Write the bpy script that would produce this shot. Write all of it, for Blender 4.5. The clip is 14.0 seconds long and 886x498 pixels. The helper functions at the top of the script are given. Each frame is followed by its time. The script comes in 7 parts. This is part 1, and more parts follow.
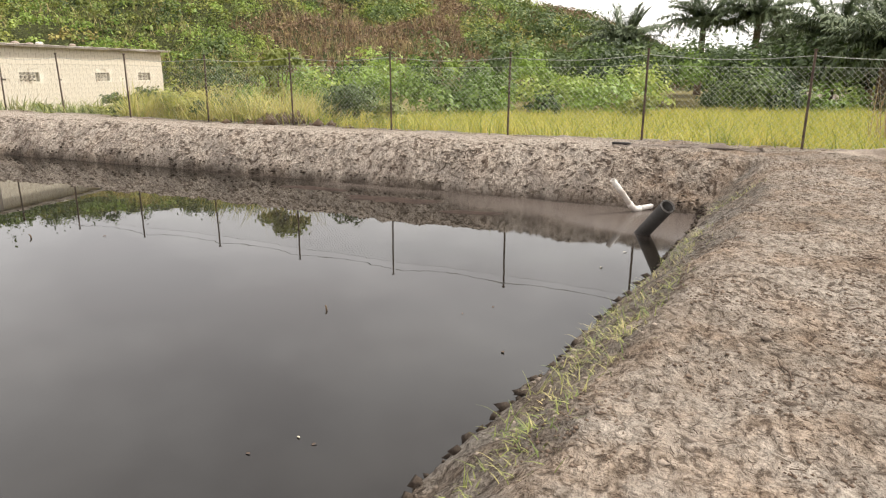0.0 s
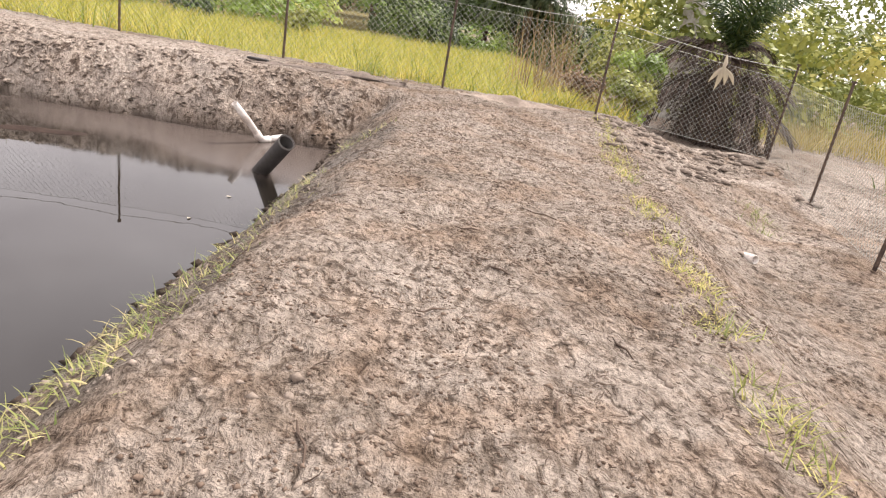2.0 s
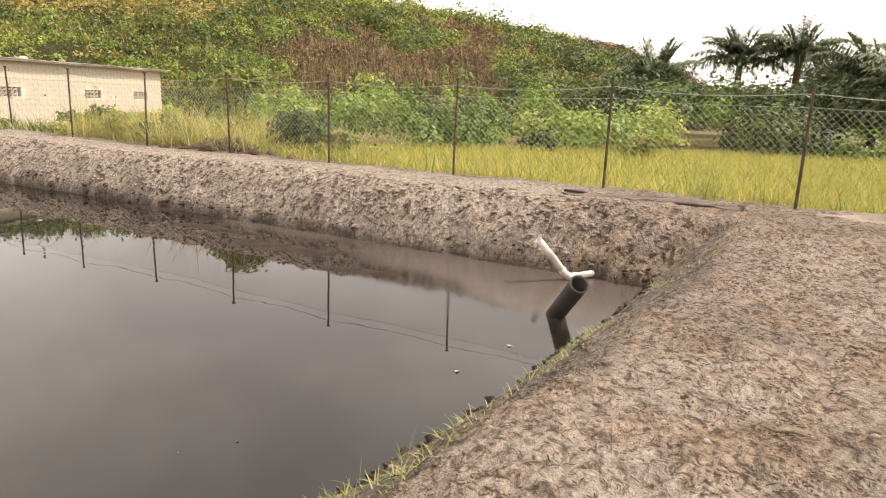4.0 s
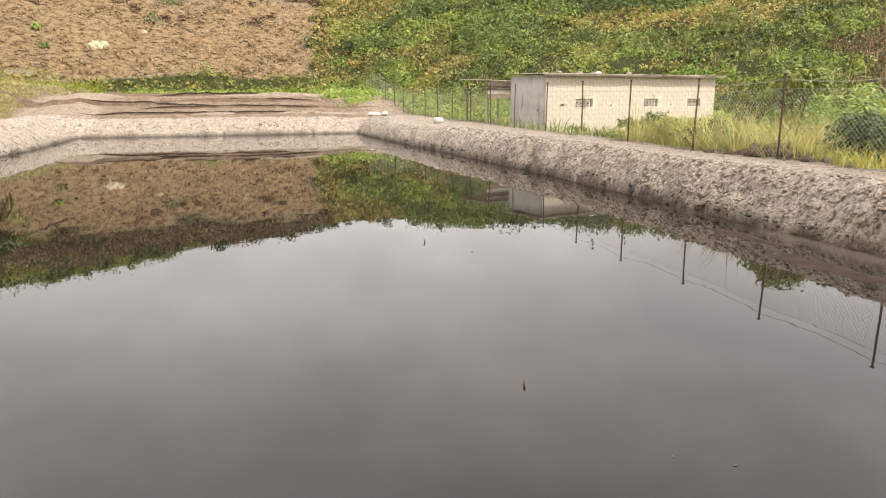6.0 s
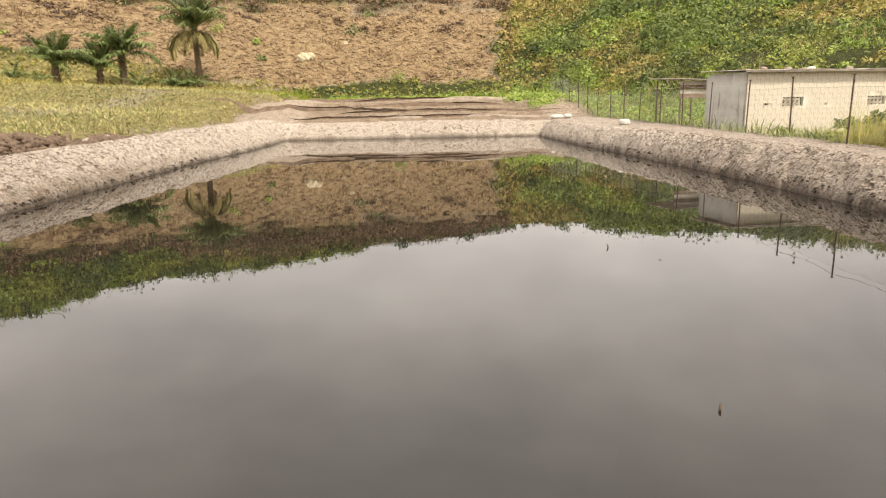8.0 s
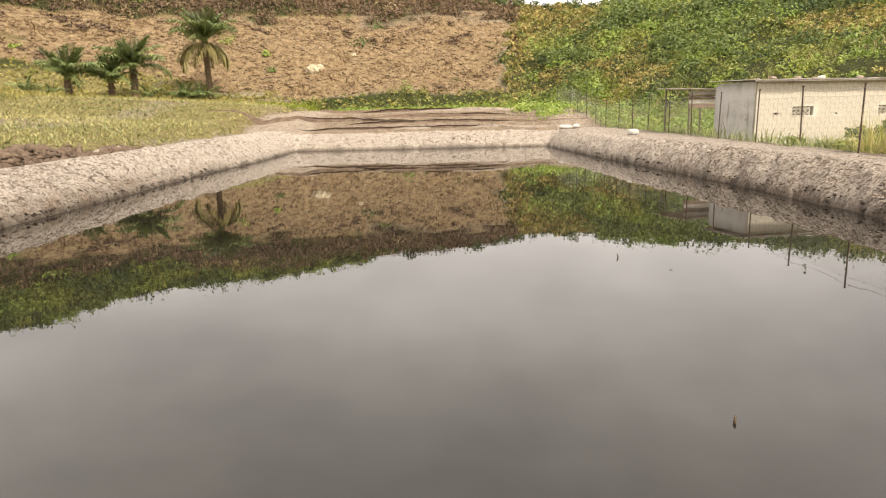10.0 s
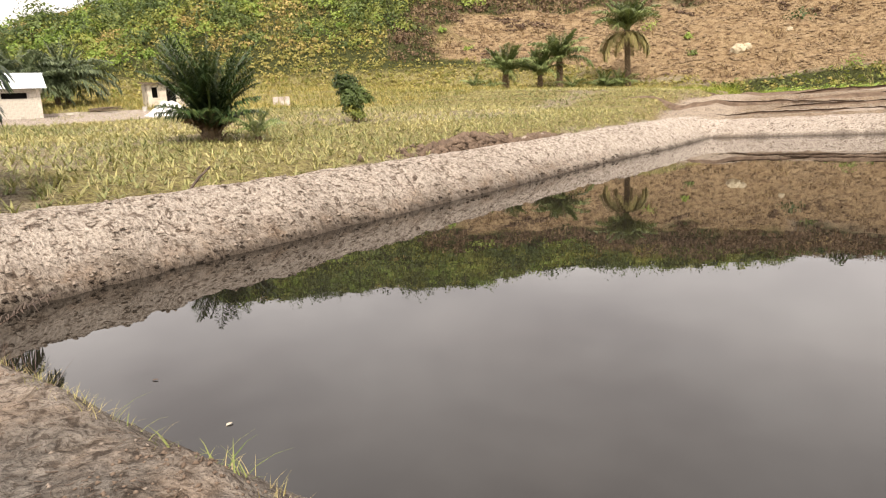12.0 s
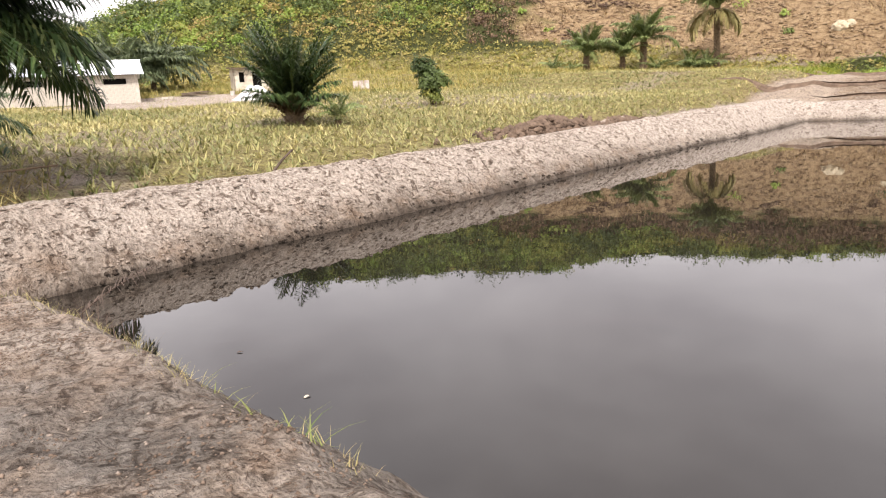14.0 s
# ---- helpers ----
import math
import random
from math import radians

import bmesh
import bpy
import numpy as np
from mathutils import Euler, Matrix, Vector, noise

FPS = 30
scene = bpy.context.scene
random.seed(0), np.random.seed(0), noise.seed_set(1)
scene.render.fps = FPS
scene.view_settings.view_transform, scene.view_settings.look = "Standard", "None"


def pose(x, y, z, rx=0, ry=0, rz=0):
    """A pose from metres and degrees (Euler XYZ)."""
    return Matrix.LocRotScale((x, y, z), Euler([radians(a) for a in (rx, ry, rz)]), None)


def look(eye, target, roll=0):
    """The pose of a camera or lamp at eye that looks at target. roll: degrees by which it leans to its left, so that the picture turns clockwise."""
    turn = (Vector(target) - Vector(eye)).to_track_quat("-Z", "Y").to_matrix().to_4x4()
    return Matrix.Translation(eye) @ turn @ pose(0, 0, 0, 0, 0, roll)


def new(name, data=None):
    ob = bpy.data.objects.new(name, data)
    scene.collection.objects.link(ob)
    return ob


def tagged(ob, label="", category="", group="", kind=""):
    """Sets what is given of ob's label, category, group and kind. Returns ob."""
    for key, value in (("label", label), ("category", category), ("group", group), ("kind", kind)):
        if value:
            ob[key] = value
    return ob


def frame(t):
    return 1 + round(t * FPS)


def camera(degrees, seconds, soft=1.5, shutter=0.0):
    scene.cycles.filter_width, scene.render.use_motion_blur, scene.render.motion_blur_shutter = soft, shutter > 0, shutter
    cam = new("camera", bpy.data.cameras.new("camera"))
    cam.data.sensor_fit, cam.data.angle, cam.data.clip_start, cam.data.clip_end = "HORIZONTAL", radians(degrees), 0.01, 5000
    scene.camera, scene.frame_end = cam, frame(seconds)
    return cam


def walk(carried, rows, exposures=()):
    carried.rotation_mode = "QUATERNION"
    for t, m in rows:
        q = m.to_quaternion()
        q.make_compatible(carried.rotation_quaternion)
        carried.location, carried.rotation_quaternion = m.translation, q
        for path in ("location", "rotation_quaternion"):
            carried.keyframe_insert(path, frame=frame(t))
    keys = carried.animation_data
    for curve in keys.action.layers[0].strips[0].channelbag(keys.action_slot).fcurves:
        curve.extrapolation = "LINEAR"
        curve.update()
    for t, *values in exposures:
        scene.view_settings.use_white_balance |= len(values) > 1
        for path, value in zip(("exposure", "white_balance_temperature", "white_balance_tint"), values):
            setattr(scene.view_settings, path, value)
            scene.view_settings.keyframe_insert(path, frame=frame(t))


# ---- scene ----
cam = camera(67.9, 14.0, soft=1.2)
PATH = [
    (0, (0.038, -0.063, 1.667), (1.793, 0.743, 1.146), 0.3),
    (0.5, (0.493, -0.134, 1.663), (2.332, 0.418, 1.104), 2.1),
    (1, (0.93, -0.31, 1.649), (2.783, 0.158, 1.062), 0.5),
    (1.4, (1.344, -0.433, 1.647), (3.234, -0.412, 0.991), 8.1),
    (1.5, (1.44, -0.466, 1.646), (3.319, -0.417, 0.963), 5.9),
    (2, (1.906, -0.644, 1.64), (3.783, -0.786, 0.964), 10.4),
    (2.5, (2.332, -0.752, 1.618), (4.2, -0.695, 0.906), 7.7),
    (2.7, (2.455, -0.841, 1.605), (4.342, -0.613, 0.985), 5.9),
    (3.75, (3.08, -1.04, 1.65), (4.86, -0.25, 1.183), 2.9),
    (4.8, (3.519, -1.128, 1.699), (4.882, 0.273, 1.276), 1.0),
    (5, (3.488, -1.121, 1.695), (4.697, 0.4, 1.224), 0.7),
    (5.5, (3.398, -1.041, 1.674), (4.235, 0.718, 1.221), 1.08),
    (6, (3.359, -1.011, 1.623), (3.917, 0.857, 1.174), -0.2),
    (6.5, (3.335, -0.934, 1.596), (3.619, 0.994, 1.147), 0.4),
    (7, (3.312, -0.857, 1.581), (3.359, 1.099, 1.167), -0.0),
    (7.5, (3.314, -0.854, 1.58), (3.351, 1.107, 1.185), -0.1),
    (8, (3.312, -0.851, 1.578), (3.348, 1.101, 1.144), -1.1),
    (8.2, (3.305, -0.816, 1.579), (3.314, 1.134, 1.134), -1.1),
    (10.3, (3.302, -0.809, 1.562), (3.314, 1.151, 1.162), -1.3),
    (10.5, (3.296, -0.785, 1.561), (3.311, 1.174, 1.158), -1.1),
    (11, (3.242, -0.629, 1.515), (2.915, 1.31, 1.152), -1.1),
    (11.5, (3.278, -0.831, 1.525), (2.5, 0.964, 1.11), -2.4),
    (12, (3.263, -0.886, 1.55), (2.159, 0.734, 1.153), -3.0),
    (12.5, (3.305, -1.015, 1.585), (1.911, 0.351, 1.147), -2.6),
    (13, (3.338, -1.034, 1.6), (1.879, 0.257, 1.146), -1.9),
    (13.5, (3.36, -1.044, 1.602), (1.934, 0.281, 1.143), -2.6),
    (14, (3.323, -0.93, 1.567), (2.043, 0.543, 1.134), -3.2),
]
EXPOSURES = [(0, 0.21, 6500, 6), (0.5, 0.33, 6500, 6), (1, 0.41, 6480, 6), (1.5, 0.41, 6500, 10), (2.5, 0.51, 6550, 15), (5, 0.08, 7500, 8), (5.5, 0.24, 6700, 7), (6.5, 0.27, 6800, 9), (8, 0.22, 7100, 7), (10.5, 0.21, 7050, 7), (11, 0.35, 6950, 8), (12, 0.24, 6850, 10), (12.5, 0.27, 6600, 12), (14, 0.31, 6450, 13)]
walk(cam, [(t, look(eye, target, roll)) for t, eye, target, roll in PATH], EXPOSURES)

# ---- daylight: bright overcast, a veiled sun high over the fence side ----
SUN_EL, SUN_AZ = radians(54), radians(136)
world = bpy.data.worlds.new("sky")
scene.world = world
world.use_nodes = True
wn, wl = world.node_tree.nodes, world.node_tree.links
wn.clear()
w_out = wn.new("ShaderNodeOutputWorld")
w_sky = wn.new("ShaderNodeTexSky")
w_sky.sky_type, w_sky.sun_disc = "NISHITA", False
w_sky.sun_elevation, w_sky.sun_rotation = SUN_EL, SUN_AZ
w_sky.dust_density, w_sky.air_density = 3.0, 1.0
w_bg = wn.new("ShaderNodeBackground")
w_bg.inputs["Strength"].default_value = 0.1
wl.new(w_sky.outputs[0], w_bg.inputs["Color"])
w_geo = wn.new("ShaderNodeTexCoord")
w_map = wn.new("ShaderNodeMapping")
w_map.inputs["Scale"].default_value = (1.0, 1.0, 2.2)
w_noise = wn.new("ShaderNodeTexNoise")
w_noise.inputs["Scale"].default_value, w_noise.inputs["Detail"].default_value = 2.4, 6
w_noise.inputs["Roughness"].default_value = 0.55
w_ramp = wn.new("ShaderNodeValToRGB")
w_ramp.color_ramp.elements[0].position, w_ramp.color_ramp.elements[0].color = 0.34, (0.755, 0.705, 0.71, 1)
w_ramp.color_ramp.elements[1].position, w_ramp.color_ramp.elements[1].color = 0.7, (1.15, 1.085, 1.07, 1)
w_cloud = wn.new("ShaderNodeBackground")
w_cloud.inputs["Strength"].default_value = 1.8
w_mix = wn.new("ShaderNodeMixShader")
w_mix.inputs[0].default_value = 0.86
wl.new(w_geo.outputs["Generated"], w_map.inputs[0])
wl.new(w_map.outputs[0], w_noise.inputs["Vector"])
wl.new(w_noise.outputs[0], w_ramp.inputs[0])
wl.new(w_ramp.outputs[0], w_cloud.inputs["Color"])
wl.new(w_bg.outputs[0], w_mix.inputs[1])
wl.new(w_cloud.outputs[0], w_mix.inputs[2])
wl.new(w_mix.outputs[0], w_out.inputs[0])
sun = new("sun", bpy.data.lights.new("sun", "SUN"))
sun.data.energy, sun.data.angle, sun.data.color = 4.6, radians(6), (1.0, 0.95, 0.87)
sun_dir = Vector((math.sin(SUN_AZ) * math.cos(SUN_EL), math.cos(SUN_AZ) * math.cos(SUN_EL), math.sin(SUN_EL)))
sun.matrix_world = look(sun_dir * 60, (0, 0, 0))

# ---- the lie of the land ----
WATER = -0.8
rng = np.random.default_rng(7)


def S(a):
    a = np.clip(a, 0, 1)
    return a * a * (3 - 2 * a)


def vnoise(x, y, size, seed=0):
    """Smooth value noise, -1 to 1, on a lattice of that size in metres."""
    x, y = np.asarray(x, float) / size, np.asarray(y, float) / size
    i, j = np.floor(x), np.floor(y)
    u, v = x - i, y - j
    u, v = u * u * (3 - 2 * u), v * v * (3 - 2 * v)

    def corner(a, b):
        h = np.sin(a * 127.1 + b * 311.7 + seed * 74.7) * 43758.5453
        return (h - np.floor(h)) * 2 - 1

    low = corner(i, j) * (1 - u) + corner(i + 1, j) * u
    high = corner(i, j + 1) * (1 - u) + corner(i + 1, j + 1) * u
    return low * (1 - v) + high * v


# the hill round the valley: bearing (left of +y), foot, crest distance, rise of its skyline
HILL_AZ = (-180, -100, -85, -79, -74, -65, -52, -44, -30, -18, -9, 0, 15, 22, 35, 52, 60, 66, 72, 80, 95, 180)
HILL_FOOT = (140, 95, 78, 64, 56, 52, 50, 50, 54, 68, 84, 88, 90, 90, 92, 92, 93, 94, 96, 98, 100, 140)
HILL_CREST = (200, 150, 130, 115, 110, 108, 110, 112, 120, 130, 136, 142, 145, 145, 145, 142, 139, 136, 134, 134, 140, 200)
HILL_TOP = (0, 1.5, 3, 9.2, 11.6, 14.0, 16.7, 17.2, 17.8, 20.2, 20.5, 24.8, 26.4, 25.2, 28.2, 26.8, 17.4, 12.6, 11.0, 8.0, 4, 0)
EYE_X, EYE_Y = 3.3, -0.9


def bearing(x, y):
    return np.degrees(np.arctan2(-(x - EYE_X), y - EYE_Y))


def reach(x, y):
    return np.hypot(x - EYE_X, y - EYE_Y)


def near_edge(x):
    """Where the near bank meets the water, and how wide its slope is."""
    return np.maximum(1.48 - 0.118 * np.maximum(x - 3, 0), 0.58) + 0.11 * S((3 - x) / 2.5) + 0.12 * S(-x / 2.5), 1.0 - 0.22 * S((2.6 - x) / 2) + 1.1 * S((-x - 3.2) / 5)


def shore(x, y):
    """How far out from the water's edge, in parts of the bank's width: 0 at the water, 1 at the crest."""
    ragged = 0.07 * vnoise(x, y, 0.9, 3) + 0.035 * vnoise(x, y, 0.25, 4)
    edge, width = near_edge(x)
    near = (edge - y) / width
    right = (x - (12.62 - 1.55 * S((y - 14) / 32))) / 0.95
    left = (-6.5 + 0.35 * vnoise(y, y * 0, 9, 5) - x) / 1.75
    far = (y - 45.7) / 2.0
    return np.maximum(np.maximum(near, right), np.maximum(left, far)) + ragged


def near_side(x, y):
    """1 where the near bank is the closest shore."""
    edge, width = near_edge(x)
    near = (edge - y) / width
    right = (x - (12.62 - 1.55 * S((y - 14) / 32))) / 0.95
    left = (-6.5 - x) / 1.75
    return S((near - np.maximum(right, left)) / 0.3 + 0.5)


def crest_level(x, y):
    berm = 0.27 * S((-6.2 - x) / 2.0) * S((x + 10.9) / 2.2) * S((y + 0.5) / 3.0)
    return 0.02 + 0.16 * S((x - 11) / 3) + 0.3 * S((y - 12) / 34) * (1 - 0.4 * S((x - 8) / 4)) + berm


def land(x, y):
    """Height of the ground."""
    x, y = np.asarray(x, float), np.asarray(y, float)
    u, ct = shore(x, y), crest_level(x, y)
    bank = np.clip(u, 0, 1)
    bend = 1.7 - 0.6 * near_side(x, y)
    lip = 0.13 * S(u / 0.05) + 0.87 * (1 - (1 - bank) ** bend)
    z = np.where(u < 0, WATER + np.maximum(u, -0.6) * 0.9, WATER + (ct - WATER) * lip)
    out = S((u - 0.8) / 0.4)
    # beyond the fence, behind the near bank, the planted field, the terraces
    g = ct + 0 * x
    g = g - (g + 0.25) * S((x - 15.6) / 1.2)
    g = g - 0.34 * S((-2.6 - 0.145 * np.clip(x - 4, -6, 12) - y) / (0.9 + 1.3 * S((x - 7) / 4))) * (1 - S((x - 12.5) / 3.0) * S((y + 6.0) / 2.0))
    d = np.clip(-10.8 - x, 0, 62)
    field = 0.1 + 0.09 * d / (1 + d / 25) + 0.0007 * d * d + 0.95 * S((y - 14) / 36)
    g = g + S(d / 2.0) * (field - g)
    step = np.clip(y - 48.6, 0, 10)
    terr = g + 0.072 * step + 0.21 * np.floor(step / 2.6) + 0.21 * S((step % 2.6 + 0.4 * vnoise(x, y, 2.2, 52)) / 0.3) - 0.1
    g = np.where(y > 48.6, np.maximum(terr, g), g)
    z = z * (1 - out) + g * out
    # the hill
    az, r = bearing(x, y), reach(x, y)
    foot, crest = np.interp(az, HILL_AZ, HILL_FOOT), np.interp(az, HILL_AZ, HILL_CREST)
    top = np.interp(az, HILL_AZ, HILL_TOP)
    s = np.maximum((r - foot) / (crest - foot), 0)
    s = s * s / (s + 0.06)
    rise = np.where(s < 1, 1 - (1 - np.minimum(s, 1)) ** 1.08, 1 - 0.1 * np.minimum(s - 1, 3))
    hill = np.maximum(top, 0) * rise * (1 + 0.03 * vnoise(x, y, 14, 8)) + S(s * 4) * 0.45 * vnoise(x, y, 4.5, 9)
    z = z + np.maximum(hill, 0) * S((r - 30) / 10)
    bare = S((az + 8) / 3) * S((39 - az) / 3) * S((s - 0.02) / 0.05) * S((0.75 - s) / 0.2)
    z = z + bare * (0.5 * vnoise(x * 0.5, y, 2.6, 18) + 0.3 * vnoise(x, y, 1.3, 19))
    # rough, trodden soil
    soft = S((u + 0.05) / 0.2)
    z = z + soft * (0.035 * vnoise(x, y, 0.9, 11) + 0.022 * vnoise(x, y, 0.33, 12) + 0.016 * vnoise(x * 0.7, y, 0.15, 13))
    trod_ = S((reach(x, y) < 14) * 1.0) * soft
    z = z + trod_ * (0.014 * vnoise(x, y, 0.1, 26) + 0.016 * np.abs(vnoise(x, y * 1.4, 0.22, 27)))
    slope = S(u / 0.1) * S((1.25 - u) / 0.3) * (1 - 0.75 * near_side(x, y)) * S((reach(x, y) < 50) * 1.0)
    z = z + slope * (0.06 * vnoise(x, y, 0.55, 16) + 0.055 * vnoise(x + y, y - x, 0.3, 17) - 0.07 * np.maximum(vnoise(x * 0.6, y, 0.2, 28) - 0.25, 0))
    gully = S((x - 5) / 3) * S((-2.8 - 0.145 * np.clip(x - 4, 0, 12) - y) / 0.6) * (1 - S((x - 15) / 1.5))
    z = z + gully * (0.09 * vnoise(x, y, 1.5, 14) + 0.08 * vnoise(x * 0.6, y, 0.45, 15) - 0.1 * np.maximum(vnoise(x, y * 0.5, 0.8, 20) - 0.3, 0))
    return z


def land_at(x, y):
    return float(land(np.array([x]), np.array([y]))[0])


def cut_mask(x, y, z):
    """1 on the bare, dug-off part of the hillside."""
    az, r = bearing(x, y), reach(x, y)
    el = (z - 1.5) / r + 0.012 * vnoise(x, y, 5, 21)
    az = az + 2.0 * vnoise(x, y, 4, 22)
    foot = np.interp(az, HILL_AZ, HILL_FOOT)
    lowest = np.interp(az, (-8, 5, 12, 20, 27, 33), (0.031, 0.03, 0.027, 0.043, 0.06, 0.082))
    return S((az + 7) / 1.0) * S((33.5 - az) / 1.5) * S((el - lowest) / 0.006) * S((0.14 - el) / 0.008) * S((r - foot + 3) / 2)


# ---- materials ----
def material(name, base, rough=0.8, spec=0.3, metal=0.0):
    m = bpy.data.materials.new(name)
    m.use_nodes = True
    p = m.node_tree.nodes["Principled BSDF"]
    p.inputs["Base Color"].default_value = (*base, 1)
    p.inputs["Roughness"].default_value, p.inputs["Metallic"].default_value = rough, metal
    p.inputs["Specular IOR Level"].default_value = spec
    return m, m.node_tree.nodes, m.node_tree.links, p


def noise_node(nodes, links, scale, detail=4, rough=0.6, coords="Object", stretch=None):
    c = nodes.new("ShaderNodeTexCoord")
    n = nodes.new("ShaderNodeTexNoise")
    n.inputs["Scale"].default_value, n.inputs["Detail"].default_value, n.inputs["Roughness"].default_value = scale, detail, rough
    if stretch:
        mp = nodes.new("ShaderNodeMapping")
        mp.inputs["Scale"].default_value = stretch
        links.new(c.outputs[coords], mp.inputs[0])
        links.new(mp.outputs[0], n.inputs["Vector"])
    else:
        links.new(c.outputs[coords], n.inputs["Vector"])
    return n


def ramp_node(nodes, links, source, stops):
    r = nodes.new("ShaderNodeValToRGB")
    while len(r.color_ramp.elements) < len(stops):
        r.color_ramp.elements.new(0.5)
    for e, (pos, col) in zip(r.color_ramp.elements, stops):
        e.position, e.color = pos, (*col, 1)
    links.new(source, r.inputs[0])
    return r


def mix_node(nodes, links, factor, a, b, mode="MIX"):
    m = nodes.new("ShaderNodeMix")
    m.data_type, m.blend_type = "RGBA", mode
    for socket, value in ((0, factor), (6, a), (7, b)):
        if isinstance(value, (int, float)):
            m.inputs[socket].default_value = value
        elif isinstance(value, tuple):
            m.inputs[socket].default_value = (*value, 1)
        else:
            links.new(value, m.inputs[socket])
    return m.outputs[2]


def bump_node(nodes, links, p, height, strength, distance):
    b = nodes.new("ShaderNodeBump")
    b.inputs["Strength"].default_value, b.inputs["Distance"].default_value = strength, distance
    links.new(height, b.inputs["Height"])
    links.new(b.outputs[0], p.inputs["Normal"])


def speckled(name, stops, scale, rough=0.85, bump=0.3, dist=0.01, fine=None, spec=0.25, stretch=None, metal=0.0):
    """A mottled surface: a colour ramp over noise, finer mottling over it, and relief."""
    m, nodes, links, p = material(name, stops[0][1], rough, spec, metal)
    n = noise_node(nodes, links, scale, 5, 0.65, stretch=stretch)
    col = ramp_node(nodes, links, n.outputs[0], stops).outputs[0]
    f = noise_node(nodes, links, fine or scale * 9, 4, 0.7)
    g = ramp_node(nodes, links, f.outputs[0], ((0.3, (0.68, 0.68, 0.68)), (0.7, (1.15, 1.15, 1.15))))
    links.new(mix_node(nodes, links, 0.85, col, g.outputs[0], "MULTIPLY"), p.inputs["Base Color"])
    bump_node(nodes, links, p, f.outputs[0], bump, dist)
    return m


def leaf_material(name, stops, rough=0.55, through_light=0.25, low=(0.8, 0.82, 0.8), high=(1.14, 1.12, 1.1)):
    """Foliage: colour by the plant's own tone, a little light through the blade."""
    m, nodes, links, p = material(name, stops[0][1], rough, 0.3)
    a = nodes.new("ShaderNodeAttribute")
    a.attribute_name = "tone"
    col = ramp_node(nodes, links, a.outputs["Fac"], stops).outputs[0]
    g = nodes.new("ShaderNodeNewGeometry")
    v = ramp_node(nodes, links, g.outputs["Random Per Island"], ((0.0, low), (1.0, high)))
    col = mix_node(nodes, links, 0.9, col, v.outputs[0], "MULTIPLY")
    links.new(col, p.inputs["Base Color"])
    t = nodes.new("ShaderNodeBsdfTranslucent")
    links.new(col, t.inputs[0])
    mx = nodes.new("ShaderNodeMixShader")
    mx.inputs[0].default_value = through_light
    links.new(p.outputs[0], mx.inputs[1])
    links.new(t.outputs[0], mx.inputs[2])
    links.new(mx.outputs[0], nodes["Material Output"].inputs[0])
    return m


